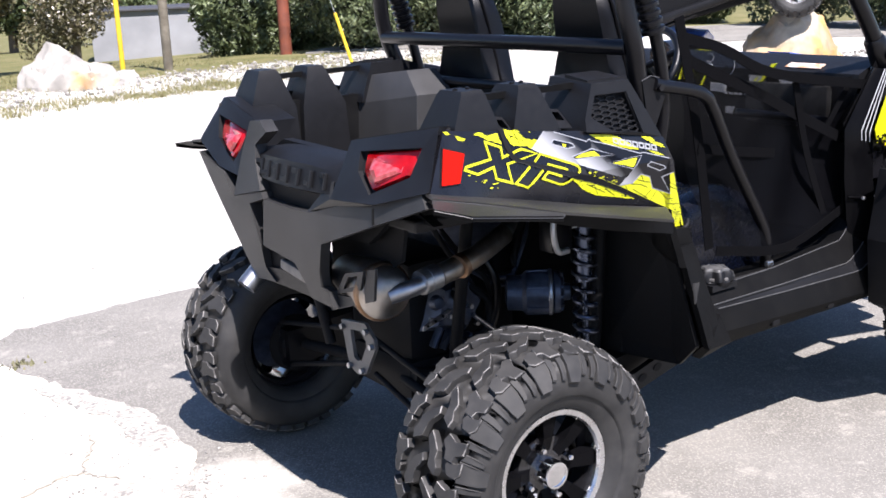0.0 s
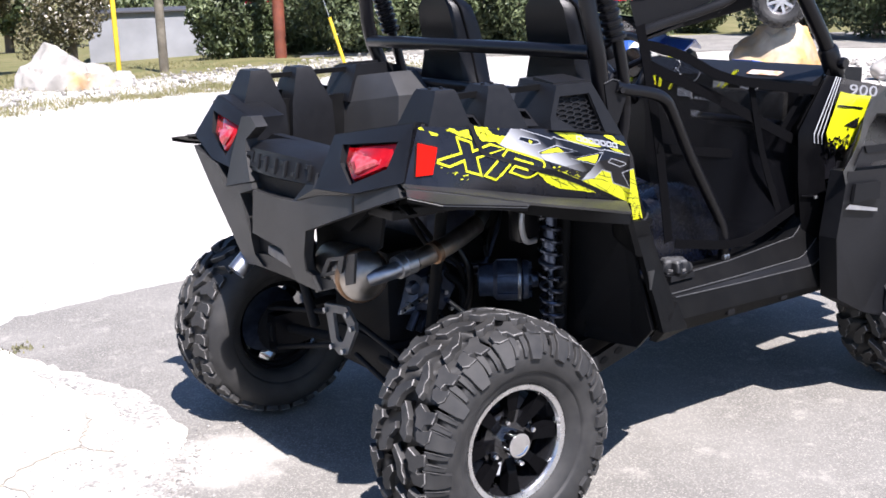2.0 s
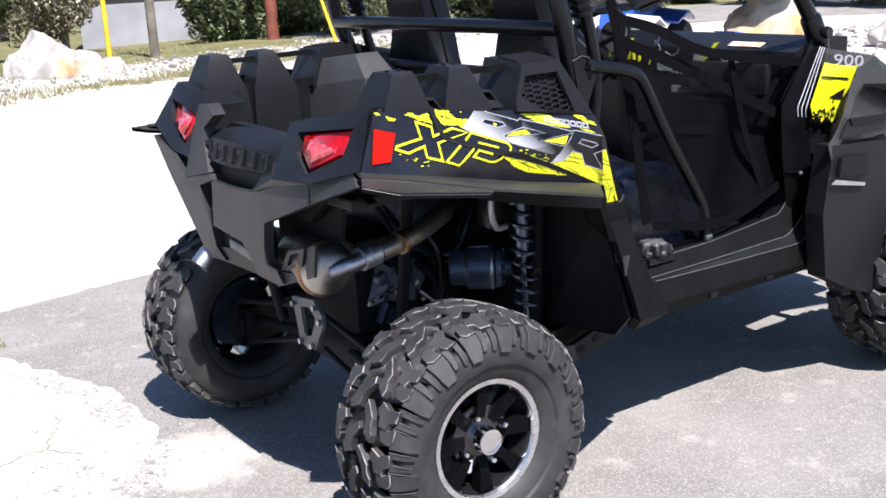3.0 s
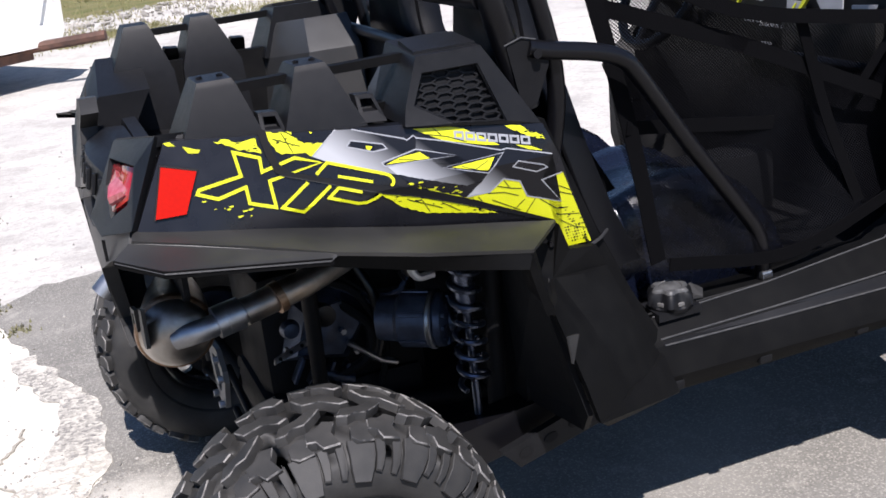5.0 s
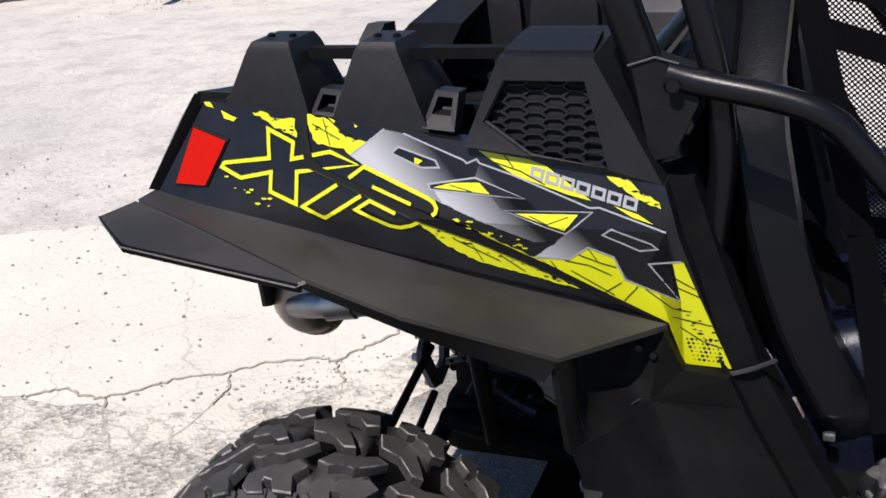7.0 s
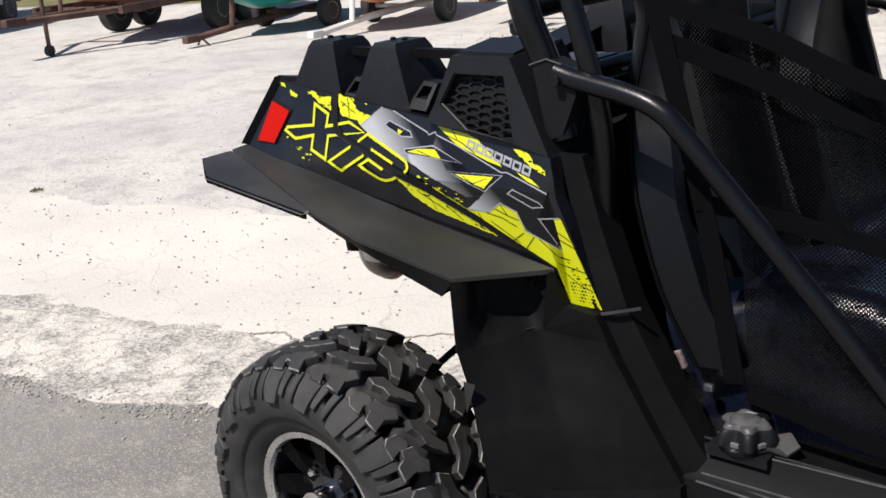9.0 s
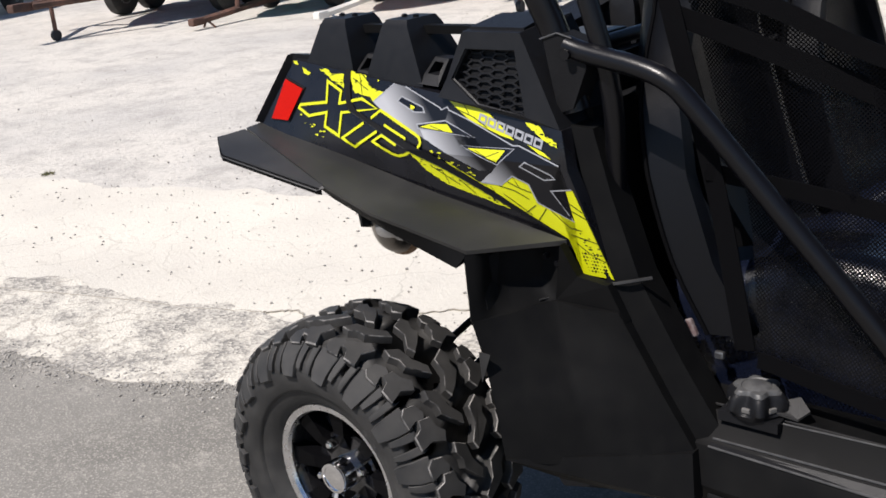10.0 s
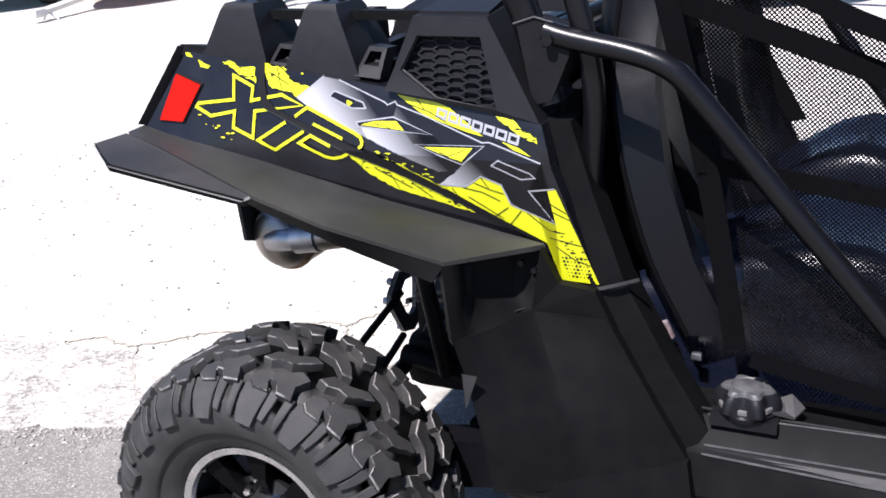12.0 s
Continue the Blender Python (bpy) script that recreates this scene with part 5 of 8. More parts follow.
# cage, bars, nets, seats
bm = bmesh.new()
for s in (-1, 1):
    part("cage_post", tube(flip([(0.52, -0.585, 1.12), (0.484, -0.586, 1.249), (0.455, -0.600, 1.34), (0.43, -0.59, 1.47), (0.42, -0.56, 1.72), (0.50, -0.52, 1.88), (0.75, -0.51, 1.90), (1.15, -0.52, 1.84), (1.38, -0.545, 1.53), (1.465, -0.552, 1.42), (1.588, -0.558, 1.252), (1.66, -0.556, 1.13)], s), 0.0255, 14, 5), TUBE, V, "black tubular roll-cage side", smooth=True)
    part("cage_brace", tube(flip([(0.575, -0.556, 0.98), (0.588, -0.580, 1.15), (0.553, -0.594, 1.322), (0.49, -0.59, 1.50), (0.455, -0.575, 1.62)], s), 0.018, 12, 4), TUBE, V, smooth=True)
    p0, p1 = Vector(flip([(0.535, -0.592, 1.365)], s)[0]), Vector(flip([(0.485, -0.586, 1.52)], s)[0])
    prof, n = [], 7
    pts, rad = [], []
    for k in range(n):
        for q, r in ((0.05, 0.026), (0.15, 0.033), (0.60, 0.034), (0.70, 0.026)):
            pts.append(p0.lerp(p1, (k + q) / n))
            rad.append(r)
    part("ribbed_sleeve", tube(pts, rad, 14), VINYL, V, "ribbed black rubber sleeve on the cage", smooth=30)
    bracket = [(0.475, -0.612, 1.245), (0.505, -0.612, 1.256), (0.555, -0.612, 1.240), (0.56, -0.612, 1.20), (0.53, -0.612, 1.13), (0.50, -0.612, 1.12)]
    part("cage_bracket", slab(flip(bracket, s), (0, -s * 0.05, 0), 0.004), DARK, V)
    part("bracket_edge", tube(flip([(0.470, -0.614, 1.247), (0.505, -0.614, 1.258), (0.535, -0.614, 1.250)], s), 0.0016, 6), PALE_EDGE, V, "thin pale bracket edge")
    part("clamp_bolt", lathe([(0.009, -0.01), (0.009, 0.012), (0.004, 0.014)], flip([(0.53, -0.62, 1.225)], s)[0], "y", 8), TUBE, V)
    part("side_bar", tube(flip([(0.52, -0.607, 1.236), (0.56, -0.608, 1.225), (0.66, -0.612, 1.206), (0.715, -0.613, 1.185), (0.755, -0.606, 1.145), (0.88, -0.574, 0.985), (1.03, -0.545, 0.80), (1.085, -0.535, 0.72), (1.10, -0.530, 0.65), (1.10, -0.528, 0.61)], s), 0.0178, 14, 5), TUBE, V, "bent black side grab bar", smooth=True)
    part("side_bar_foot", box(flip([(1.10, -0.535, 0.620)], s)[0], (0.03, 0.03, 0.022), 0.006), BARE_DULL, V)
    ca, cb = Vector(flip([(1.565, -0.557, 1.285)], s)[0]), Vector(flip([(1.625, -0.557, 1.185)], s)[0])
    part("pillar_clamp", tube([ca, ca.lerp(cb, 0.1), ca.lerp(cb, 0.9), cb], [0.029, 0.035, 0.035, 0.029], 14), TUBE, V, smooth=40)
    part("clamp_knob", lathe([(0.018, -0.012), (0.022, 0.0), (0.018, 0.012)], flip([(1.60, -0.60, 1.23)], s)[0], "y", 12), TUBE, V, smooth=40)
part("cage_cross_bar", tube([(0.445, -0.59, 1.335), (0.43, -0.40, 1.338), (0.43, 0.40, 1.338), (0.445, 0.59, 1.335)], 0.021, 12), TUBE, V, "black cage cross bar behind the seats", smooth=True)
part("roof_bar", tube([(0.46, -0.53, 1.85), (0.46, 0.53, 1.85)], 0.0225, 12), TUBE, V, smooth=True)
part("roof_bar", tube([(1.25, -0.52, 1.86), (1.25, 0.52, 1.86)], 0.0225, 12), TUBE, V, smooth=True)

for s in (-1,):
    n_u = 24
    bm = bmesh.new()
    rows = []
    for i in range(n_u + 1):
        u = i / n_u
        hi, lo = bend([(0.695, 0, 1.340), (0.80, 0, 1.32), (1.08, 0, 1.215), (1.35, 0, 1.175), (1.56, 0, 1.14)], u), bend([(0.845, 0, 0.70), (1.0, 0, 0.675), (1.2, 0, 0.67), (1.4, 0, 0.74), (1.55, 0, 0.80)], u)
        row = []
        for j in range(13):
            p = hi.lerp(lo, j / 12)
            wave = 0.016 * math.sin(9 * p.x + 5 * p.z) * math.sin(math.pi * j / 12) + 0.010 * math.sin(23 * p.x - 14 * p.z)
            row.append(bm.verts.new((p.x, s * (0.545 - 0.05 * math.sin(math.pi * j / 12) + wave), p.z)))
        rows.append(row)
    for a, b in zip(rows, rows[1:]):
        for j in range(12):
            bm.faces.new((a[j], b[j], b[j + 1], a[j + 1]))
    net = part("side_net", bm, NET, V, "black woven side net with webbing straps", smooth=True)

    def strap(points, width, name="strap"):
        pts = glide(flip(points, s), 5)
        secs = []
        for i, q in enumerate(pts):
            way = (pts[min(i + 1, len(pts) - 1)] - pts[max(i - 1, 0)]).normalized()
            side = Vector((way.z, 0, -way.x)) * width / 2
            o = Vector((0, 0.0015, 0))
            secs.append([q + side + o, q - side + o, q - side - o, q + side - o])
        part(name, rings(secs), STRAP, net)

    strap([(0.665, -0.560, 1.40), (0.70, -0.562, 1.26), (0.765, -0.555, 1.0), (0.815, -0.55, 0.72)], 0.036)
    strap([(0.68, -0.562, 1.345), (0.85, -0.56, 1.30), (1.08, -0.558, 1.212), (1.56, -0.56, 1.135)], 0.030)
    strap([(0.69, -0.562, 1.285), (0.80, -0.545, 1.245), (1.04, -0.53, 1.155), (1.30, -0.53, 1.04), (1.54, -0.55, 0.93)], 0.034)
    strap([(0.75, -0.560, 1.03), (0.90, -0.52, 1.00), (1.15, -0.51, 0.96)], 0.030)
    strap([(0.84, -0.555, 0.71), (1.15, -0.555, 0.665), (1.40, -0.555, 0.73), (1.56, -0.56, 0.80)], 0.030)
    strap([(1.60, -0.565, 1.235), (1.52, -0.565, 1.13), (1.44, -0.562, 1.03), (1.43, -0.56, 0.98)], 0.022)
    strap([(1.50, -0.53, 1.16), (1.44, -0.53, 1.09), (1.38, -0.53, 1.02)], 0.022)
    strap([(1.43, -0.56, 1.03), (1.44, -0.56, 0.90), (1.45, -0.555, 0.74)], 0.020)
    strap([(1.20, -0.54, 1.18), (1.28, -0.53, 0.95), (1.36, -0.545, 0.74)], 0.028)

for s in (-1, 1):
    y0 = 0.295 * s
    cushion = []
    near = ((0.62, 0.79), (0.70, 0.815), (0.78, 0.842), (0.86, 0.868), (0.93, 0.880), (1.0, 0.874), (1.07, 0.845), (1.13, 0.80), (1.18, 0.735), (1.205, 0.68))
    far = ((0.62, 0.745), (0.70, 0.77), (0.78, 0.825), (0.86, 0.875), (0.93, 0.897), (0.98, 0.885), (1.03, 0.855), (1.08, 0.822), (1.12, 0.78), (1.15, 0.72))
    for x, zt in near if s < 0 else far:
        cushion.append([(x, y0 + y, z) for y, z in ((-0.17, 0.60), (0.17, 0.60), (0.182, zt - 0.08), (0.178, zt - 0.04), (0.162, zt - 0.012), (0.135, zt), (0.10, zt - 0.008), (0.06, zt - 0.022), (-0.06, zt - 0.022), (-0.10, zt - 0.008), (-0.135, zt), (-0.162, zt - 0.012), (-0.178, zt - 0.04), (-0.182, zt - 0.08))])
    seat = part("seat", soften(rings(cushion), 0.012, 3, 35), SEAT_NAVY, V, "dark navy vinyl bucket seat", smooth=60)
    secs = []
    for z, x, half, depth in ((0.72, 0.69, 0.225, 0.10), (0.85, 0.63, 0.235, 0.095), (1.0, 0.585, 0.23, 0.09), (1.12, 0.56, 0.205, 0.09), (1.20, 0.55, 0.165, 0.09), (1.30, 0.55, 0.130, 0.095), (1.40, 0.53, 0.122, 0.090), (1.455, 0.522, 0.112, 0.080), (1.482, 0.522, 0.085, 0.060)):
        secs.append([(x + depth - 0.032, y0 - half * 0.55, z), (x + depth - 0.020, y0 - half * 0.66, z), (x + depth + 0.014, y0 - half * 0.80, z), (x + depth + 0.010, y0 - half * 0.92, z), (x + depth * 0.4, y0 - half, z), (x, y0 - half * 0.8, z), (x, y0 + half * 0.8, z), (x + depth * 0.4, y0 + half, z), (x + depth + 0.010, y0 + half * 0.92, z), (x + depth + 0.014, y0 + half * 0.80, z), (x + depth - 0.020, y0 + half * 0.66, z), (x + depth - 0.032, y0 + half * 0.55, z)])
    part("backrest", soften(rings(secs), 0.014, 3, 25), SEAT_CLOTH, seat, smooth=50)
    part("seat_piping", tube([(secs[i][4][0], secs[i][4][1] - 0.002, secs[i][4][2]) for i in range(len(secs))], 0.004, 6, 3), STRAP, seat, smooth=True)
    part("seat_belt", slab([(0.56, y0 - 0.17 * -s, 1.16), (0.60, y0 - 0.17 * -s, 1.165), (0.78, y0 - 0.15 * -s, 0.87), (0.74, y0 - 0.15 * -s, 0.86)], (0, 0.003, 0)), STRAP, V, "black seat belt strap")
part("buckle", box((0.693, -0.512, 0.722), (0.016, 0.010, 0.034), 0.003, Matrix.Rotation(radians(-25), 4, "Y")), LABEL, V, "faded pale belt latch label")
part("latch_plate", box((0.742, -0.50, 0.675), (0.018, 0.01, 0.014), 0.003), BARE_DULL, V)
part("cabin_floor", box((1.15, 0, 0.565), (1.15, 1.0, 0.03), 0.004), DARK, V)
part("seat_bulkhead", slab([(0.50, -0.50, 0.40), (0.50, 0.50, 0.40), (0.50, 0.55, 1.12), (0.50, -0.55, 1.12)], (0.03, 0, 0)), DARK, V)
part("centre_tunnel", box((1.0, 0, 0.66), (1.0, 0.14, 0.18), 0.03), PLASTIC, V, smooth=30)

# fuel cap on the sill
cap = part("fuel_neck", soften(rings([[(x, y, z) for x, y in ((0.785, -0.592), (0.892, -0.592), (0.892, -0.512), (0.785, -0.512))] for z in (0.60, 0.618)]), 0.006, 2), PLASTIC, V, smooth=30)
sec = []
for z, r, lobes in ((0.614, 0.046, 0.0), (0.622, 0.049, 0.02), (0.628, 0.049, 0.16), (0.648, 0.045, 0.17), (0.655, 0.040, 0.15)):
    sec.append([(0.838 + r * (1 + lobes * math.cos(6 * a)) * math.cos(a), -0.553 + r * (1 + lobes * math.cos(6 * a)) * math.sin(a), z) for a in (2 * math.pi * k / 72 for k in range(72))])
part("fuel_cap", rings(sec), PLASTIC, cap, "scalloped black fuel cap", smooth=35)
sec = []
for z, r, lobes in ((0.650, 0.039, 0.15), (0.657, 0.038, 0.15), (0.662, 0.034, 0.13), (0.663, 0.027, 0.0), (0.661, 0.025, 0.0), (0.664, 0.020, 0.0), (0.666, 0.010, 0.0)):
    sec.append([(0.838 + r * (1 + lobes * math.cos(6 * a)) * math.cos(a), -0.553 + r * (1 + lobes * math.cos(6 * a)) * math.sin(a), z) for a in (2 * math.pi * k / 72 for k in range(72))])
part("cap_top", rings(sec), CAP, cap, "dusty grey cap top", smooth=35)
for a in (-2.62, -1.57, -0.52):
    part("cap_notch_wear", box((0.838 + 0.043 * math.cos(a), -0.553 + 0.043 * math.sin(a), 0.632), (0.006, 0.015, 0.009), 0.002, Matrix.Rotation(a, 4, "Z")), BRACKET_STEEL, cap, "pale worn grip of the cap")
part("cap_tether", slab([(0.868, -0.545, 0.630), (0.905, -0.530, 0.642), (0.928, -0.545, 0.628), (0.915, -0.565, 0.618), (0.880, -0.570, 0.624)], (0, 0, 0.004), 0.001), PLASTIC_GREY, cap, smooth=True)
part("sill_line", box((1.10, -0.562, 0.6125), (0.78, 0.004, 0.004), 0.001), PLASTIC_GREY, V)

# dash, steering wheel, bonnet and front wings
part("dash", soften(rings([[(x, y, z) for x, z in ((1.50, 0.98), (1.52, 1.17), (1.64, 1.215), (1.80, 1.20), (1.80, 0.60), (1.66, 0.60))] for y in (-0.54, -0.2, 0.2, 0.54)]), 0.02, 3), PLASTIC, V, "black moulded dashboard", smooth=40)
part("glove_box", box((1.50, -0.28, 1.06), (0.03, 0.34, 0.14), 0.012), PLASTIC_GREY, V, smooth=30)
part("gauge", lathe([(0.055, -0.03), (0.06, -0.025), (0.06, 0.03), (0.05, 0.04)], (1.52, 0.30, 1.20), "x", 22), GLOSS, V, smooth=40)
for y0, z0, lean, tall in ((0.30, 1.15, 0.2, 0.05), (0.225, 1.165, 0.3, 0.07), (0.20, 1.15, -0.25, 0.06), (0.172, 1.16, 0.25, 0.08), (0.145, 1.14, 0.1, 0.05), (0.095, 1.13, -0.5, 0.05), (-0.155, 1.15, -0.75, 0.085), (-0.185, 1.165, -0.75, 0.06), (-0.12, 1.12, -0.7, 0.05)):
    top, low = z0 + tall / 2, z0 - tall / 2
    part("dash_flash", slab([(1.4985, y0, low), (1.4985, y0 + 0.007, low), (1.510, y0 + 0.007 + tall * lean, top), (1.510, y0 + tall * lean, top)], (-0.010, 0, 0)), YELLOW, V)
for y0, z0, r in ((-0.012, 1.185, 0.042), (0.062, 1.165, 0.018), (0.062, 1.205, 0.016)):
    ring = [(1.497, y0 + r * math.cos(a), z0 + r * math.sin(a)) for a in (math.pi * (0.25 + 0.15 * k) for k in range(11))]
    part("dial_rim", tube(ring, 0.0022, 5), WHITE_VINYL, V, "pale rim of a dashboard dial", smooth=True)
part("dash_sticker", slab([(1.500, -0.055, 1.035), (1.500, -0.015, 1.035), (1.499, -0.015, 1.010), (1.499, -0.055, 1.010)], (-0.004, 0, 0)), NAME, V, "small grey sticker on the dash face")
part("dash_sticker", slab([(1.500, -0.36, 1.155), (1.500, -0.44, 1.160), (1.500, -0.43, 1.138), (1.500, -0.36, 1.132)], (-0.006, 0, 0)), WHITE_VINYL, V, "white sticker on the dash face")
for k in range(6):
    part("dash_mark", box((1.494, -0.02 - 0.022 * k, 1.082), (0.004, 0.012, 0.008)), NAME, V)
part("dash_sticker_band", box((1.552, -0.31, 1.1865), (0.034, 0.14, 0.003), 0.0, Matrix.Rotation(radians(-20.5), 4, "Y")), mat("orange_sticker", (0.50, 0.27, 0.15), 0.5, second=(0.62, 0.56, 0.50), scale=16, mix=1.0, span=(0.42, 0.58)), V, "orange and white warning sticker on the dash")
part("dash_sticker", slab([(1.506, -0.32, 1.165), (1.506, -0.22, 1.165), (1.504, -0.26, 1.115), (1.504, -0.32, 1.115)], (-0.003, 0, 0)), WHITE_VINYL, V, "white sticker on the dash face")
part("dash_sticker", slab([(1.505, -0.185, 1.150), (1.505, -0.115, 1.150), (1.504, -0.115, 1.128), (1.504, -0.185, 1.128)], (-0.003, 0, 0)), WHITE_VINYL, V, "white sticker on the dash face")
part("dash_plate", box((1.497, 0.02, 1.10), (0.006, 0.07, 0.03), 0.001), WHITE_VINYL, V, "small white warning plate")
c, tilt = Vector((1.39, 0.30, 1.165)), Matrix.Rotation(radians(-58), 4, "Y")
ring = [c + tilt @ Vector((0.165 * math.cos(a), 0.165 * math.sin(a), 0)) for a in (2 * math.pi * k / 36 for k in range(37))]
steer = part("steering_wheel", tube(ring, 0.015, 10), VINYL, V, "black steering wheel", smooth=True)
for a in (0.5, 2.64, -1.57):
    part("steering_spoke", tube([c, c + tilt @ Vector((0.16 * math.sin(a), 0.16 * math.cos(a), 0))], 0.012, 8), TUBE, steer)
part("steering_column", tube([c, (1.55, 0.30, 1.02)], 0.022, 10), TUBE, steer)
part("grab_bar", tube([(1.46, -0.48, 1.02), (1.42, -0.44, 1.03), (1.42, -0.15, 1.03), (1.46, -0.12, 1.02)], 0.014, 10, 4), TUBE, V, smooth=True)
secs = []
for x, half, z, drop in ((1.66, 0.53, 1.205, 0.05), (1.85, 0.50, 1.19, 0.07), (2.10, 0.44, 1.13, 0.09), (2.40, 0.36, 1.02, 0.12), (2.55, 0.30, 0.92, 0.14)):
    secs.append([(x, -half, z - drop - 0.12), (x, -half, z - drop), (x, -half * 0.6, z - 0.005), (x, 0, z), (x, half * 0.6, z - 0.005), (x, half, z - drop), (x, half, z - drop - 0.12)])
hood = part("bonnet", soften(rings(secs), 0.012, 2), GLOSS, V, "black bonnet with yellow and blue flashes", smooth=35)
part("bonnet_flash", slab([(1.70, 0.30, 1.209), (2.0, 0.18, 1.166), (2.0, 0.26, 1.160), (1.74, 0.42, 1.190)], (0, 0, 0.004)), YELLOW, hood)
part("bonnet_flash", slab([(1.74, -0.10, 1.207), (2.05, -0.14, 1.153), (2.05, -0.05, 1.153), (1.74, 0.0, 1.207)], (0, 0, 0.004)), BLUE, hood)
part("front_bumper", tube([(2.60, -0.36, 0.50), (2.66, -0.32, 0.70), (2.62, -0.25, 0.92), (2.62, 0.25, 0.92), (2.66, 0.32, 0.70), (2.60, 0.36, 0.50)], 0.022, 10, 4), TUBE, V, smooth=True)
part("front_chassis", box((2.10, 0, 0.62), (0.85, 0.44, 0.56), 0.05), DARK, V)
for s in (-1, 1):
    post = [(1.475, -0.575, 0.60), (1.437, -0.578, 0.707), (1.412, -0.580, 0.85), (1.402, -0.580, 1.010), (1.548, -0.575, 1.192)]
    postb = [(1.530, -0.612, 0.60), (1.485, -0.612, 0.707), (1.458, -0.610, 0.85), (1.448, -0.603, 1.003), (1.562, -0.600, 1.188)]
    postc = [(1.575, -0.618, 0.60), (1.532, -0.620, 0.707), (1.505, -0.620, 0.85), (1.495, -0.617, 0.990), (1.592, -0.604, 1.180)]
    if s > 0:
        post, postb, postc = ([(x + 0.055, y, z) for x, y, z in line] for line in (post, postb, postc))
    bm = skin([flip(post, s), flip(postb, s), flip(postc, s), [(x + 0.12, y * 0.8, z) for x, y, z in flip(postc, s)], [(x + 0.1, y * 0.8, z) for x, y, z in flip(post, s)]], 8)
    part("front_post", soften(bm, 0.006, 2, 30), POST, V, "glossy black door post panel", smooth=40)
    part("front_post_band", tube(flip([(1.425, -0.588, 0.790), (1.470, -0.617, 0.785), (1.520, -0.625, 0.782)], s), 0.004, 8), POST, V, smooth=True)
    for x, y in ((1.463, -0.619), (1.515, -0.628)):
        part("band_clip", box(flip([(x, y, 0.785)], s)[0], (0.014, 0.008, 0.010), 0.002), GALV, V, "small bright clip")
    for k, low in ((0.06, 2), (0.38, 2), (0.70, 2)):
        line = [tuple(Vector(a).lerp(Vector(b), k) + Vector((-0.001, -0.004, 0))) for a, b in zip(postb[low:], postc[low:])]
        line[0] = tuple(Vector(line[0]).lerp(Vector(line[1]), 0.80))
        part("pinstripe", tube(flip(line, s), 0.0017, 5), WHITE_VINYL, V, "white pinstripe")
    wing_a = [(1.500, -0.614, 0.84), (1.497, -0.617, 0.985), (1.594, -0.604, 1.180), (1.95, -0.55, 1.12), (2.20, -0.52, 1.0), (2.20, -0.56, 0.84)]
    part("front_wing", slab(flip(wing_a, s), (0, -s * 0.02, 0), 0.004), PANEL, V, "black front wing with yellow flash")
    if s < 0:
        def on_wing(pts, out):
            return flip([(x - 0.012, -0.6275 + 0.11 * max(0.0, x - 1.56) - out, z + 0.022) for x, z in pts], s)

        part("wing_flash", slab(on_wing([(1.553, 1.118), (1.486, 0.985), (1.500, 0.940), (1.520, 0.950), (1.545, 0.925), (1.575, 0.940), (1.605, 0.915), (1.655, 0.936), (1.70, 1.00), (1.76, 1.085), (1.66, 1.098), (1.60, 1.108)], 0.010), (0, -0.003, 0)), YELLOW, V, "yellow flash on the front wing")
        part("wing_flash_notch", slab(on_wing([(1.585, 1.002), (1.68, 1.020), (1.665, 0.985), (1.62, 0.992)], 0.014), (0, -0.002, 0)), PANEL, V)
        part("wing_flash_notch", slab(on_wing([(1.535, 1.070), (1.70, 1.045), (1.70, 1.052), (1.538, 1.076)], 0.014), (0, -0.002, 0)), PANEL, V)
        rng = random.Random(5)
        for k in range(60):
            x0, z0, r = rng.uniform(1.49, 1.64), rng.gauss(0.945, 0.014), rng.uniform(0.002, 0.006)
            part("wing_spatter", slab(on_wing([(x0 + r * math.cos(a) * rng.uniform(0.6, 1.4), z0 + r * math.sin(a) * rng.uniform(0.6, 1.4)) for a in (0.3, 1.5, 2.6, 3.9, 5.2)], 0.014), (0, -0.0015, 0)), PANEL, V)
        text = bpy.data.curves.new("wing_number", "FONT")
        text.body, text.size, text.extrude, text.space_character = "900", 0.052, 0.001, 1.05
        text.materials.append(NAME)
        num = new("wing_number", text)
        num.parent = V
        num.matrix_basis = Matrix.Translation((1.590, -0.634, 1.126)) @ Matrix.Rotation(radians(7), 4, "Z") @ Matrix.Rotation(radians(7), 4, "Y") @ Matrix.Rotation(radians(90), 4, "X") @ Matrix.Diagonal((2.6, 1.0, 1.0, 1.0))
        tagged(num, "pale grey numerals on the front wing")
    fo = [(1.430, -0.742, 0.893), (1.503, -0.742, 0.972), (1.590, -0.700, 1.045), (1.683, -0.652, 1.103), (1.90, -0.67, 1.085), (2.3, -0.70, 0.95)]
    fi = [(1.60, -0.625, 0.86), (1.66, -0.62, 0.94), (1.72, -0.61, 1.02), (1.78, -0.60, 1.08), (1.92, -0.58, 1.06), (2.3, -0.55, 0.95)]
    bm = skin([flip(fi, s), flip(fo, s), [(x + 0.02, y, z - 0.05) for x, y, z in flip(fo, s)], [(x + 0.02, y, z - 0.05) for x, y, z in flip(fi, s)]], 8)
    # the pocket is a flat darker plate, its shade given by colour
    part("flare_pocket", slab(flip([(1.520, -0.752, 0.968), (1.78, -0.74, 0.955), (1.78, -0.74, 0.905), (1.480, -0.752, 0.908)], s), (0, -s * 0.006, 0), 0.001), PLASTIC, V, "flat dark plate for the shaded pocket in the front mudguard")
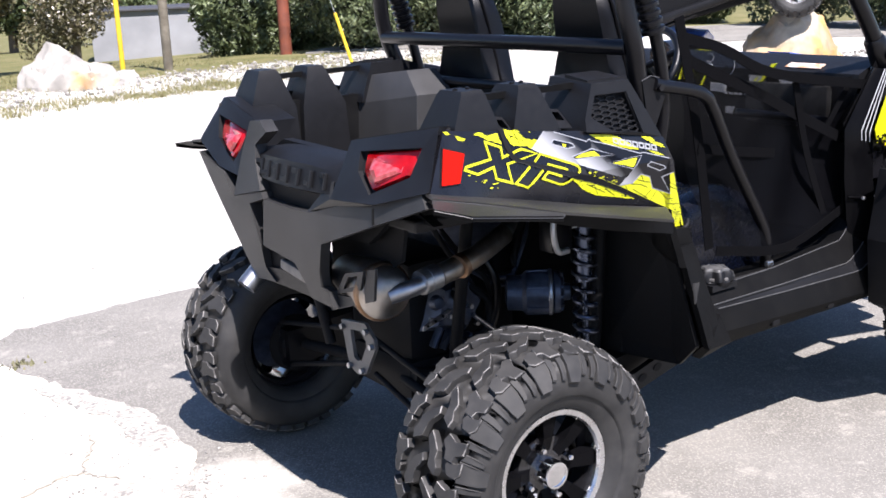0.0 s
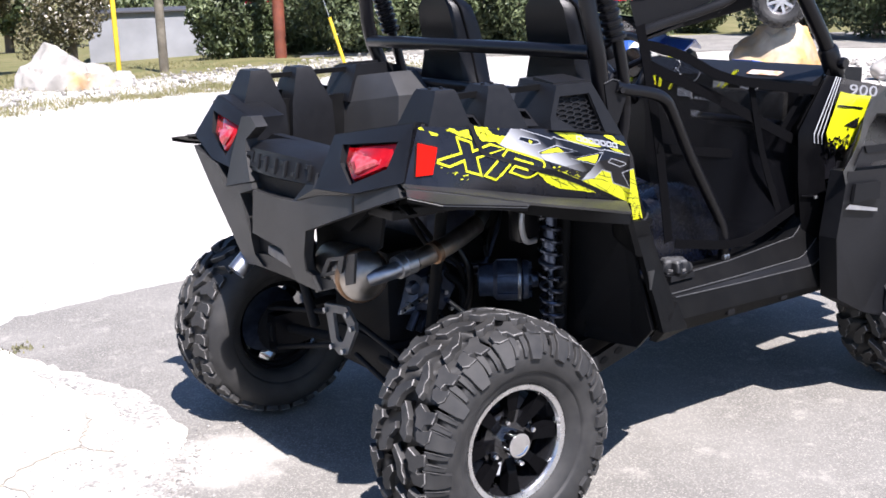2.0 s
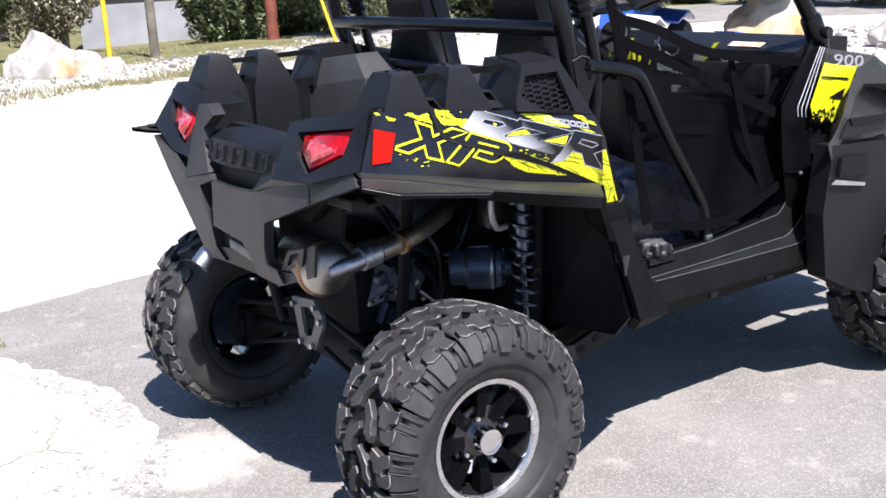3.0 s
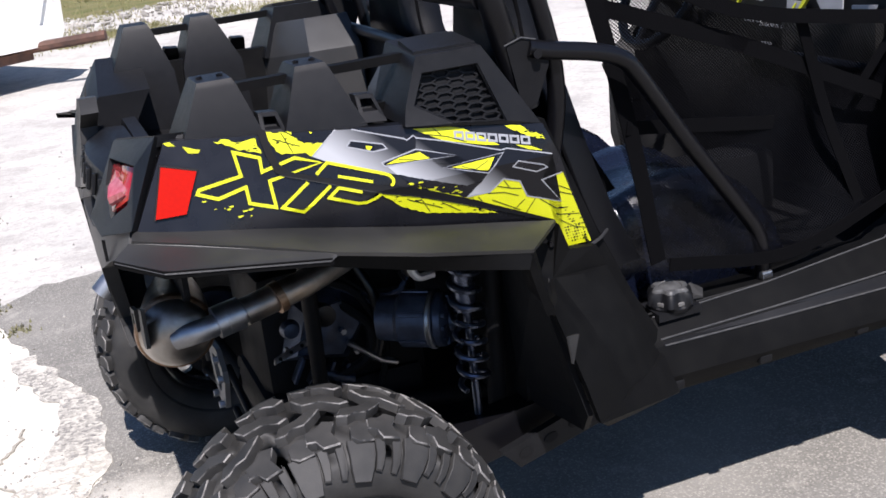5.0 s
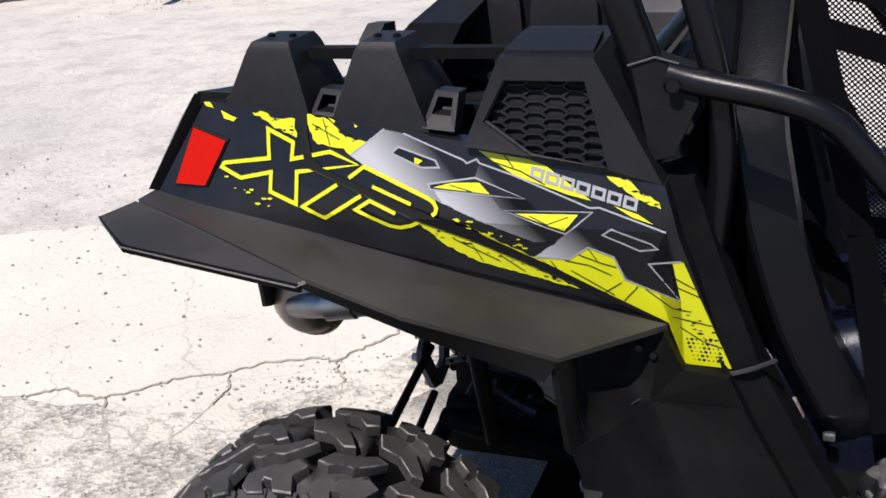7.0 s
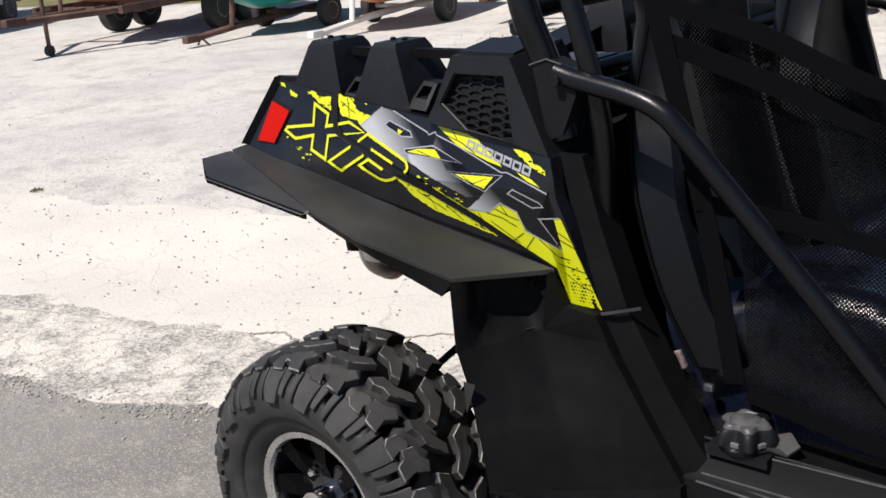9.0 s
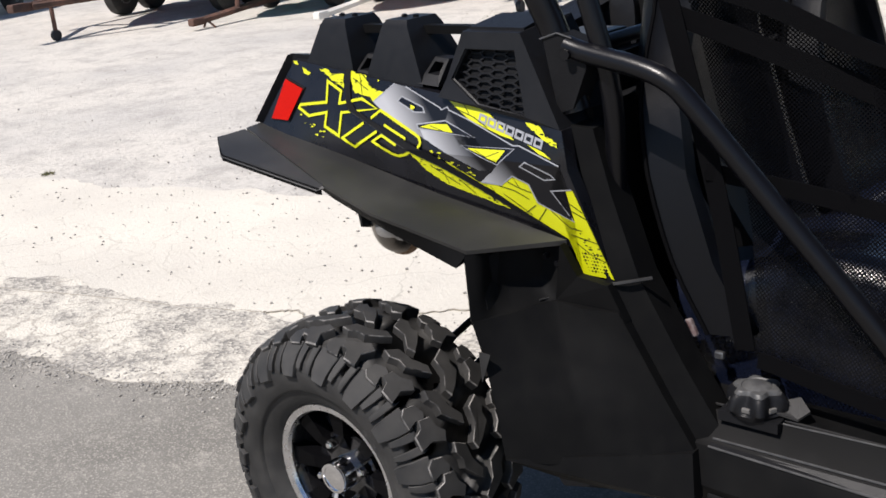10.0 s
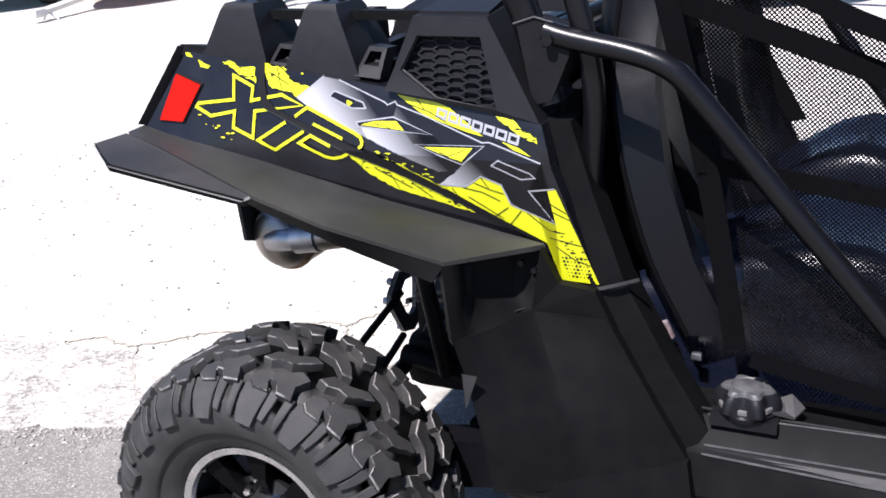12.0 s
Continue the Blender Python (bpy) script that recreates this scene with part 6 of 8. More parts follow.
    # a darker plate on top draws the shadow under the pocket's upper edge
    part("pocket_shade_plate", slab(flip([(1.520, -0.757, 0.970), (1.78, -0.745, 0.957), (1.72, -0.748, 0.935), (1.535, -0.757, 0.945)], s), (0, -s * 0.004, 0), 0.001), DARK, V)
    # added pale metal sliver that paints the bright wedge under the slot
    part("slot_bright_sliver", slab(flip([(1.452, -0.752, 0.764), (1.475, -0.752, 0.776), (1.640, -0.742, 0.740), (1.637, -0.742, 0.730)], s), (0, -s * 0.008, 0), 0.001), GALV, V, "bright sliver below the flap slot")
    part("flap_slot", slab(flip([(1.49, -0.742, 0.845), (1.64, -0.735, 0.835), (1.64, -0.735, 0.775), (1.48, -0.742, 0.782)], s), (0, s * 0.012, 0), 0.003), DARK, V)
    part("front_flare", soften(bm, 0.006, 2, 30), FLARE, V, "grey-black front mudguard", smooth=30)
    part("front_mud_flap", slab(flip([(1.455, -0.745, 0.89), (1.98, -0.730, 0.85), (1.93, -0.728, 0.62), (1.83, -0.722, 0.315), (1.77, -0.715, 0.315), (1.644, -0.710, 0.358), (1.490, -0.708, 0.435), (1.44, -0.725, 0.66)], s), (0, -s * 0.07, 0), 0.006), PLASTIC, V)
    for z0 in (0.42, 0.55):
        part("front_arm", tube(flip([(2.05, -0.20, z0), (2.07, -0.57, z0 - 0.12)], s), 0.015, 8), TUBE, V, smooth=True)


# printed graphics on the side panel: plain flashes, bars and outlines
def decal(name, pts, material, lift=0.0015, label=""):
    """A thin plate that follows the side panel, from (x, z) corners."""
    bm = bmesh.new()
    f = bm.faces.new([bm.verts.new((x, 0, z)) for x, z in pts])
    bmesh.ops.triangulate(bm, faces=[f], ngon_method="EAR_CLIP")
    geom = bm.verts[:] + bm.edges[:] + bm.faces[:]
    bmesh.ops.bisect_plane(bm, geom=geom, plane_co=(0, 0, 1.04), plane_no=(0, 0, 1), dist=1e-5)
    for v in bm.verts:
        v.co.y = side_y(v.co.z) - 0.0005 - lift * 0.28
    ext = bmesh.ops.extrude_face_region(bm, geom=bm.faces[:])
    bmesh.ops.translate(bm, vec=(0, -0.0002, 0), verts=[g for g in ext["geom"] if isinstance(g, bmesh.types.BMVert)])
    return part(name, bm, material, V, label)


def stroke(name, pts, width, material, lift, closed=False, label=""):
    """A band of some width along a line of (x, z) points, mitred at the corners."""
    n = len(pts)
    left, right = [], []
    for i in range(n):
        b = Vector(pts[i])
        a = Vector(pts[i - 1]) if i or closed else None
        c = Vector(pts[(i + 1) % n]) if i < n - 1 or closed else None
        d1 = (b - a).normalized() if a is not None else (c - b).normalized()
        d2 = (c - b).normalized() if c is not None else d1
        n1, n2 = Vector((-d1.y, d1.x)), Vector((-d2.y, d2.x))
        m = n1 + n2
        m = m / max(0.45, m.dot(n1)) if m.length > 1e-4 else n1
        left.append(b + m * width / 2)
        right.append(b - m * width / 2)
    bm = bmesh.new()
    va, vb = [bm.verts.new((q.x, 0, q.y)) for q in left], [bm.verts.new((q.x, 0, q.y)) for q in right]
    for i in range(n if closed else n - 1):
        j = (i + 1) % n
        bm.faces.new((va[i], va[j], vb[j], vb[i]))
    bmesh.ops.triangulate(bm, faces=bm.faces[:])
    bmesh.ops.bisect_plane(bm, geom=bm.verts[:] + bm.edges[:] + bm.faces[:], plane_co=(0, 0, 1.04), plane_no=(0, 0, 1), dist=1e-5)
    for v in bm.verts:
        v.co.y = side_y(v.co.z) - 0.0005 - lift * 0.28
    ext = bmesh.ops.extrude_face_region(bm, geom=bm.faces[:])
    bmesh.ops.translate(bm, vec=(0, -0.0002, 0), verts=[g for g in ext["geom"] if isinstance(g, bmesh.types.BMVert)])
    return part(name, bm, material, V, label)


def torn(pts, amount, seed):
    """The outline with short uneven teeth, as of torn print."""
    rng, out = random.Random(seed), []
    for a, b in zip(pts, pts[1:] + pts[:1]):
        a, b = Vector(a), Vector(b)
        k = max(1, int((b - a).length / 0.006))
        side = Vector((a.y - b.y, b.x - a.x)).normalized()
        for i in range(k):
            q = a.lerp(b, i / k) + side * (rng.uniform(-1, 1) * amount if i else 0.0)
            out.append((q.x, q.y))
    return out


# yellow flashes, torn at their edges
decal("flash", torn([(-0.084, 1.173), (-0.064, 1.174), (-0.046, 1.165), (-0.013, 1.166), (-0.009, 1.140), (-0.022, 1.146), (-0.045, 1.152), (-0.059, 1.162)], 0.0022, 1), YELLOW, label="ragged yellow flash")
decal("flash", torn([(0.001, 1.172), (0.033, 1.169), (0.052, 1.157), (0.068, 1.144), (0.092, 1.140), (0.109, 1.138), (0.080, 1.118), (0.067, 1.128), (0.051, 1.129), (0.026, 1.132), (0.017, 1.139)], 0.0018, 2), YELLOW, label="ragged yellow flash")
for pts in ([(-0.167, 1.186), (-0.156, 1.186), (-0.149, 1.178), (-0.162, 1.180)], [(-0.137, 1.175), (-0.117, 1.167), (-0.109, 1.165), (-0.114, 1.160), (-0.130, 1.163)],
            [(0.040, 1.169), (0.051, 1.165), (0.050, 1.161)], [(0.081, 1.161), (0.087, 1.158), (0.083, 1.156)]):
    decal("flash", pts, YELLOW)
decal("flash", [(0.269, 1.132), (0.341, 1.123), (0.364, 1.116), (0.416, 1.083), (0.428, 1.075), (0.397, 1.081), (0.322, 1.102), (0.294, 1.117)], YELLOW, label="pointed yellow flash")
decal("flash", torn([(0.446, 1.107), (0.476, 1.103), (0.489, 1.091), (0.517, 1.077), (0.520, 1.069), (0.492, 1.079), (0.463, 1.094)], 0.0014, 3), YELLOW, label="pointed yellow flash")
decal("flash", [(0.458, 1.070), (0.491, 1.061), (0.511, 1.050), (0.484, 1.057)], YELLOW)
decal("flash", [(0.350, 0.991), (0.397, 0.991), (0.425, 1.011), (0.459, 1.000), (0.473, 0.966), (0.546, 0.939), (0.505, 0.992), (0.550, 0.999), (0.613, 0.840), (0.550, 0.841), (0.530, 0.904), (0.422, 0.955)], YELLOW, label="large yellow flash with fine black lines")
decal("flash", torn([(0.255, 1.035), (0.297, 1.024), (0.323, 1.006), (0.365, 0.986), (0.349, 0.983), (0.307, 1.003)], 0.0022, 4), YELLOW, label="ragged yellow flash")
decal("flash", torn([(0.183, 1.034), (0.237, 1.018), (0.268, 1.007), (0.322, 0.988), (0.410, 0.947), (0.344, 0.961), (0.266, 0.979), (0.220, 1.002)], 0.0012, 5), YELLOW, label="long yellow flash")
# silver shards that fade to black, with thin light edges
decal("shard", [(0.127, 1.155), (0.077, 1.119), (0.099, 1.107), (0.198, 1.070), (0.221, 1.061), (0.205, 1.080), (0.196, 1.086), (0.266, 1.097), (0.271, 1.116), (0.248, 1.119), (0.157, 1.151)], FADE_A, 0.0026, "slanted silver-to-black shard")
decal("shard", [(0.221, 1.061), (0.351, 1.014), (0.383, 1.018), (0.395, 1.030), (0.307, 1.057), (0.431, 1.061), (0.439, 1.067), (0.321, 1.102), (0.271, 1.116), (0.266, 1.097), (0.339, 1.073), (0.205, 1.080)], FADE_B, 0.0026, "slanted charcoal shard")
decal("shard", [(0.383, 1.018), (0.350, 0.992), (0.397, 0.992), (0.425, 1.012), (0.459, 1.000), (0.473, 0.967), (0.546, 0.940), (0.505, 0.993), (0.539, 0.999), (0.528, 1.041), (0.439, 1.067), (0.431, 1.061), (0.395, 1.030)], FADE_C, 0.0026, "angular charcoal shard with a silver edge")
stroke("shard_edge", [(0.157, 1.151), (0.196, 1.137), (0.248, 1.119), (0.253, 1.115), (0.267, 1.121), (0.271, 1.116), (0.321, 1.102), (0.427, 1.066), (0.440, 1.067), (0.528, 1.041)], 0.0022, NAME, 0.0036, label="thin silver line")
stroke("shard_edge", [(0.128, 1.156), (0.077, 1.119)], 0.0022, NAME, 0.0036)
stroke("shard_edge", [(0.350, 0.992), (0.397, 0.992), (0.425, 1.012), (0.459, 1.000), (0.473, 0.967), (0.546, 0.940), (0.505, 0.993), (0.548, 1.000)], 0.0026, NAME, 0.0036)
for pts in ([(0.310, 1.057), (0.431, 1.061), (0.395, 1.030)], [(0.266, 1.097), (0.339, 1.073), (0.202, 1.079), (0.198, 1.086)],
            [(0.151, 1.133), (0.207, 1.117), (0.213, 1.108), (0.187, 1.107), (0.141, 1.124)], [(0.457, 1.041), (0.509, 1.023), (0.517, 1.016), (0.494, 1.012), (0.445, 1.032)]):
    decal("shard_gap", pts, PANEL, 0.0034)
    stroke("shard_gap_edge", pts, 0.0024, NAME, 0.0044, True)
decal("flash", [(0.206, 1.082), (0.232, 1.089), (0.272, 1.091), (0.288, 1.077)], YELLOW, 0.0040)
decal("flash", [(0.326, 1.054), (0.412, 1.057), (0.394, 1.035)], YELLOW, 0.0040)
decal("flash", [(0.176, 1.120), (0.188, 1.116), (0.182, 1.111), (0.176, 1.113)], YELLOW, 0.0040)
decal("black_gap", torn([(0.221, 1.061), (0.351, 1.014), (0.383, 1.018), (0.350, 0.992), (0.323, 1.003), (0.270, 1.028), (0.240, 1.044)], 0.0016, 6), PANEL, 0.0030)
# small silver bars in place of the maker's name
for k in range(7):
    x0, z0 = 0.3445 + 0.0212 * k, 1.1150 - 0.00520 * k
    stroke("name_bar", [(x0 + 0.002, z0 - 0.002), (x0 + 0.0165, z0 - 0.0055), (x0 + 0.0150, z0 - 0.0165), (x0 + 0.0005, z0 - 0.0130)], 0.0042, NAME, 0.0046, True, "small silver bar")
# outlined cross and hooked shape
stroke("cross_outline", [(-0.056, 1.151), (-0.014, 1.134), (-0.015, 1.111), (0.046, 1.123), (0.090, 1.107), (-0.006, 1.094), (-0.005, 1.050), (-0.048, 1.065), (-0.048, 1.092), (-0.098, 1.082), (-0.131, 1.096), (-0.127, 1.102), (-0.052, 1.111)], 0.0056, YELLOW, 0.0046, True, "yellow outline of a slanted cross")
stroke("hook_outline", [(0.059, 1.079), (0.006, 1.047), (0.041, 1.032), (0.097, 1.066)], 0.0056, YELLOW, 0.0046, False, "yellow outline of a slanted leg")
stroke("hook_outline", [(0.077, 1.089), (0.100, 1.105), (0.197, 1.068), (0.207, 1.063), (0.212, 1.055), (0.211, 1.049), (0.206, 1.045)], 0.0054, YELLOW, 0.0046, False, "yellow outline of a hooked shape")
stroke("hook_outline", [(0.114, 1.079), (0.174, 1.058)], 0.0048, YELLOW, 0.0046)
stroke("hook_outline", [(0.151, 1.045), (0.111, 1.060), (0.090, 1.047), (0.141, 1.026), (0.156, 1.024), (0.173, 1.028), (0.187, 1.035)], 0.0054, YELLOW, 0.0046)
decal("panel_seam", [(-0.009, 1.179), (0.006, 1.177), (0.010, 1.141), (0.018, 1.116), (0.033, 1.102), (0.081, 1.084), (0.193, 1.048), (0.262, 1.028), (0.350, 0.990), (0.422, 0.956), (0.531, 0.905), (0.529, 0.900), (0.410, 0.952), (0.345, 0.979), (0.268, 1.010), (0.184, 1.037), (0.081, 1.074), (0.025, 1.094), (0.007, 1.105), (-0.002, 1.133)], DARK, 0.0066, "black seam across the graphics")
stroke("seam_edge", [(0.012, 1.100), (0.085, 1.0735), (0.184, 1.0365), (0.268, 1.0095), (0.345, 0.9785), (0.41, 0.9515)], 0.0012, PLASTIC_GREY, 0.0076)
random.seed(4)
for k in range(40):
    # splashes of yellow under the cross and along the flashes
    q = bend(random.choice(([(-0.135, 0, 1.085), (-0.06, 0, 1.060), (-0.055, 0, 1.05)], [(0.05, 0, 1.16), (0.10, 0, 1.15), (0.13, 0, 1.165)], [(0.23, 0, 1.045), (0.29, 0, 1.022), (0.34, 0, 1.002)])), random.random())
    x0, z0, r = q.x + random.gauss(0, 0.008), q.z + random.gauss(0, 0.004), random.uniform(0.0010, 0.0034)
    if z0 > 1.155 - 0.1 * x0:
        continue
    decal("splash", [(x0 + r * random.uniform(0.9, 2.4) * math.cos(a), z0 + r * 0.6 * random.uniform(0.6, 1.1) * math.sin(a)) for a in (0.2, 1.2, 2.4, 3.4, 4.3, 5.4)], YELLOW, 0.0038)
for k in range(90):
    # black spatter that frays the yellow edges
    q = bend(random.choice(([(0.010, 0, 1.165), (0.055, 0, 1.150), (0.10, 0, 1.138)], [(0.20, 0, 1.020), (0.30, 0, 0.990), (0.40, 0, 0.950)], [(-0.075, 0, 1.170), (-0.03, 0, 1.155), (-0.012, 0, 1.145)], [(0.47, 0, 1.10), (0.515, 0, 1.075)], [(0.54, 0, 0.93), (0.595, 0, 0.88)])), random.random())
    x0, z0, r = q.x + random.gauss(0, 0.006), q.z + random.gauss(0, 0.004), random.uniform(0.0008, 0.0030)
    decal("spatter", [(x0 + r * random.uniform(0.8, 2.2) * math.cos(a), z0 + r * 0.6 * random.uniform(0.6, 1.1) * math.sin(a)) for a in (0.1, 1.3, 2.3, 3.5, 4.4, 5.3)], PANEL, 0.0026)
for pts in ([(0.372, 0.988), (0.390, 0.962)], [(0.392, 0.990), (0.425, 0.985), (0.455, 0.972)], [(0.412, 1.000), (0.440, 0.990), (0.462, 0.985)], [(0.425, 1.010), (0.437, 0.992)], [(0.400, 0.975), (0.458, 0.942)],
            [(0.468, 0.962), (0.445, 0.945)], [(0.490, 0.958), (0.470, 0.933)], [(0.500, 0.955), (0.535, 0.928), (0.560, 0.925)], [(0.520, 0.985), (0.565, 0.960)], [(0.515, 0.972), (0.572, 0.948)], [(0.530, 0.990), (0.540, 0.945)],
            [(0.535, 0.915), (0.590, 0.905)], [(0.545, 0.900), (0.575, 0.880), (0.600, 0.872)], [(0.285, 1.120), (0.330, 1.108), (0.365, 1.092)], [(0.305, 1.128), (0.320, 1.112)], [(0.235, 1.012), (0.300, 0.982)],
            [(0.262, 1.004), (0.275, 0.980)], [(0.300, 0.992), (0.335, 0.968)], [(0.015, 1.160), (0.060, 1.140)], [(0.032, 1.168), (0.045, 1.132)], [(0.345, 1.052), (0.370, 1.042), (0.398, 1.053)], [(0.23, 1.086), (0.262, 1.079)]):
    stroke("crack_line", pts, 0.0013, PANEL, 0.0048)
for i in range(10):
    for j in range(6):
        x0, z0 = 0.554 + 0.0062 * i + 0.002 * j, 0.882 - 0.0064 * j
        if x0 < 0.612 - (z0 - 0.848) * 0.36 - 0.005:
            r = 0.0019 + 0.0010 * math.sin(1.7 * i + j)
            decal("halftone_dot", [(x0, z0 + r), (x0 + r, z0), (x0, z0 - r), (x0 - r, z0)], PANEL, 0.0024)


# stones, verge, poles, shrubs and the far buildings
def boulder(name, label, at, size, seed, material, turn=0.0, rough=0.20, peak=0.0):
    bm = bmesh.new()
    bmesh.ops.create_icosphere(bm, subdivisions=5, radius=1.0)
    rng = random.Random(int(seed * 10))
    cuts = [(Vector((rng.gauss(0, 1), rng.gauss(0, 1), rng.gauss(0, 0.8))).normalized(), rng.uniform(0.66, 0.92)) for k in range(16)]
    for v in bm.verts:
        p = v.co.copy()
        off = Vector((seed * 3.1, seed * 1.7, seed))
        for way, far in cuts:
            p -= way * max(0.0, p.dot(way) - far) * 0.9
        thin = 1.0 - peak * max(0.0, p.z)
        p.x, p.y = p.x * thin - peak * 0.35 * max(0.0, p.z), p.y * thin
        k = 1.12 + rough * noise.noise(p * 1.1 + off) * 0.9 + rough * 0.5 * noise.noise(p * 2.7 + off) + rough * 0.22 * noise.noise(p * 7 + off)
        cell = noise.cell(p * 2.2 + off)
        k += 0.05 * (cell - 0.5)
        v.co = Vector((p.x * k * size[0], p.y * k * size[1], max(-0.25, p.z * k) * size[2]))
    ob = part(name, bm, material, None, "", smooth=28)
    ob.matrix_basis = pose(*at, 0, 0, turn)
    return tagged(ob, label, "boulder", "boulders round the yard")


boulder("boulder", "large white limestone boulder with orange stains on the gravel bank", (3.50, 14.30, 0.06), (0.72, 0.52, 0.66), 2.0, ROCK_ORANGE, -28, rough=0.26, peak=0.08)
boulder("boulder", "small white limestone rock on the gravel bank", (4.15, 14.2, 0.08), (0.36, 0.3, 0.20), 5.0, ROCK, 40)
boulder("boulder", "big orange and white boulder under a parked red vehicle", (9.92, 6.16, 0.05), (0.82, 0.72, 0.80), 7.0, ROCK_RUSTY, -30)
boulder("boulder", "grey limestone boulder behind a red vehicle", (8.9, 8.2, 0.1), (0.7, 0.7, 0.34), 9.0, ROCK, 0)
boulder("boulder", "rough white rock beside the yard", (12.6, 5.9, 0.05), (0.6, 0.5, 0.42), 11.0, ROCK, 10)


def scatter(name, label, category, spots, material, lo, hi, seed):
    """Many small stones, one mesh."""
    rng = random.Random(seed)
    verts, faces = [], []
    ico = bmesh.new()
    bmesh.ops.create_icosphere(ico, subdivisions=1, radius=1.0)
    base = [v.co.copy() for v in ico.verts]
    tris = [[v.index for v in f.verts] for f in ico.faces]
    ico.free()
    for x, y in spots:
        r = lo + (hi - lo) * rng.random() ** 3
        sx, sy, sz, a = r * rng.uniform(0.7, 1.4), r * rng.uniform(0.6, 1.1), r * rng.uniform(0.45, 0.8), rng.uniform(0, 6.3)
        n0, z = len(verts), ground_z(x, y) + sz * 0.45
        for b in base:
            j = 1.0 + rng.uniform(-0.22, 0.22)
            px, py = b.x * sx * j, b.y * sy * j
            verts.append((x + px * math.cos(a) - py * math.sin(a), y + px * math.sin(a) + py * math.cos(a), z + b.z * sz * j))
        faces += [[n0 + i for i in t] for t in tris]
    me = bpy.data.meshes.new(name)
    me.from_pydata(verts, [], faces)
    me.materials.append(material)
    return tagged(new(name, me), label, category, kind="stuff")


rng = random.Random(3)
spots = []
for k in range(2200):
    u, s2 = rng.uniform(-7, 13), 2.5 * rng.random() ** 0.8 + 0.2 * rng.gauss(0, 1)
    spots.append((2.37 + 0.968 * u - 0.25 * s2, 12.25 + 0.25 * u + 0.968 * s2))
for k in range(500):
    spots.append((rng.uniform(11.0, 15.0), rng.uniform(5.4, 8.4)))
scatter("verge_stones", "white broken limestone along the yard's edge", "stones", spots, VERGE_STONE, 0.012, 0.060, 6)
STONE = mat("grey_pebble", (0.17, 0.163, 0.15), 0.9, second=(0.40, 0.38, 0.345), scale=30, mix=1.0)
spots = []
for k in range(1500):
    p = bend([(x, y, 0) for x, y in edge], 0.48 + 0.40 * rng.random() ** 1.2)
    spots.append((p.x + rng.gauss(-0.05, 0.16), p.y + rng.gauss(0.10, 0.17)))
for k in range(1300):
    spots.append((rng.uniform(-9, 0.5), rng.uniform(0.5, 6.0)))
for k in range(90):
    spots.append((rng.uniform(-4, 4), rng.uniform(-2.0, 2.3)))
for k in range(900):
    spots.append((rng.uniform(-4.5, -0.4), rng.uniform(0.2, 2.6)))
for k in range(4200):
    p = bend([(x, y, 0) for x, y in lower], 0.30 + 0.55 * rng.random())
    spots.append((p.x + rng.gauss(0, 0.04), p.y + rng.gauss(0.02, 0.055)))
scatter("loose_pebbles", "loose grey pebbles scattered over concrete and asphalt", "pebbles", spots, STONE, 0.0018, 0.008, 9)

WEED_LOW = mat("trodden_weed", (0.10, 0.10, 0.045), 0.85, second=(0.20, 0.18, 0.11), scale=20, mix=1.0)
WEED = mat("dry_weed", (0.13, 0.14, 0.05), 0.8, second=(0.26, 0.22, 0.11), scale=20, mix=1.0)


def tufts(name, label, places, blades, height, material, seed):
    rng = random.Random(seed)
    verts, faces = [], []
    for x, y, spread in places:
        for k in range(blades):
            px, py = x + rng.gauss(0, spread), y + rng.gauss(0, spread)
            a, h = rng.uniform(0, 6.3), height * rng.uniform(0.4, 1.2)
            w, lean, z, n0 = 0.006 + 0.02 * height, rng.uniform(0.1, 0.8) * h, ground_z(px, py), len(verts)
            dx, dy = math.cos(a), math.sin(a)
            verts += [(px - dy * w, py + dx * w, z), (px + dy * w, py - dx * w, z), (px + dx * lean * 0.5, py + dy * lean * 0.5, z + h * 0.7), (px + dx * lean, py + dy * lean, z + h)]
            faces += [(n0, n0 + 1, n0 + 2), (n0, n0 + 2, n0 + 3)]
    me = bpy.data.meshes.new(name)
    me.from_pydata(verts, [], faces)
    me.materials.append(material)
    return tagged(new(name, me), label, "weeds", kind="stuff")


tufts("weeds", "small dry weeds in the concrete cracks", [(-1.38, 6.17, 0.05), (-1.31, 6.06, 0.05), (-1.2, 5.51, 0.05), (-1.07, 5.15, 0.06), (-0.98, 5.06, 0.06), (-0.97, 4.82, 0.05), (-0.9, 4.53, 0.05), (-0.86, 4.37, 0.04), (-0.79, 3.9, 0.05), (-0.73, 3.82, 0.05), (-0.72, 2.41, 0.03), (-0.68, 2.31, 0.04), (-0.59, 1.99, 0.035), (-4.62, 1.2, 0.02), (-6.0, 7.6, 0.3), (-5.2, 8.2, 0.3)], 60, 0.022, WEED_LOW, 2)
rng = random.Random(8)
places = []
for k in range(240):
    u, s2 = rng.uniform(-8, 16), rng.choice([rng.uniform(-0.1, 0.7), rng.uniform(0.3, 2.6), rng.uniform(2.6, 9.0), rng.uniform(2.6, 9.0)])
    places.append((2.37 + 0.968 * u - 0.25 * s2, 12.25 + 0.25 * u + 0.968 * s2, rng.uniform(0.15, 0.5)))
for k in range(150):
    u, s2 = rng.uniform(-7, 9), rng.gauss(0.05, 0.16)
    places.append((2.37 + 0.968 * u - 0.25 * s2, 12.25 + 0.25 * u + 0.968 * s2, rng.uniform(0.06, 0.16)))
tufts("verge_grass", "dry yellow-green grass on the bank", places, 70, 0.07, WEED, 12)


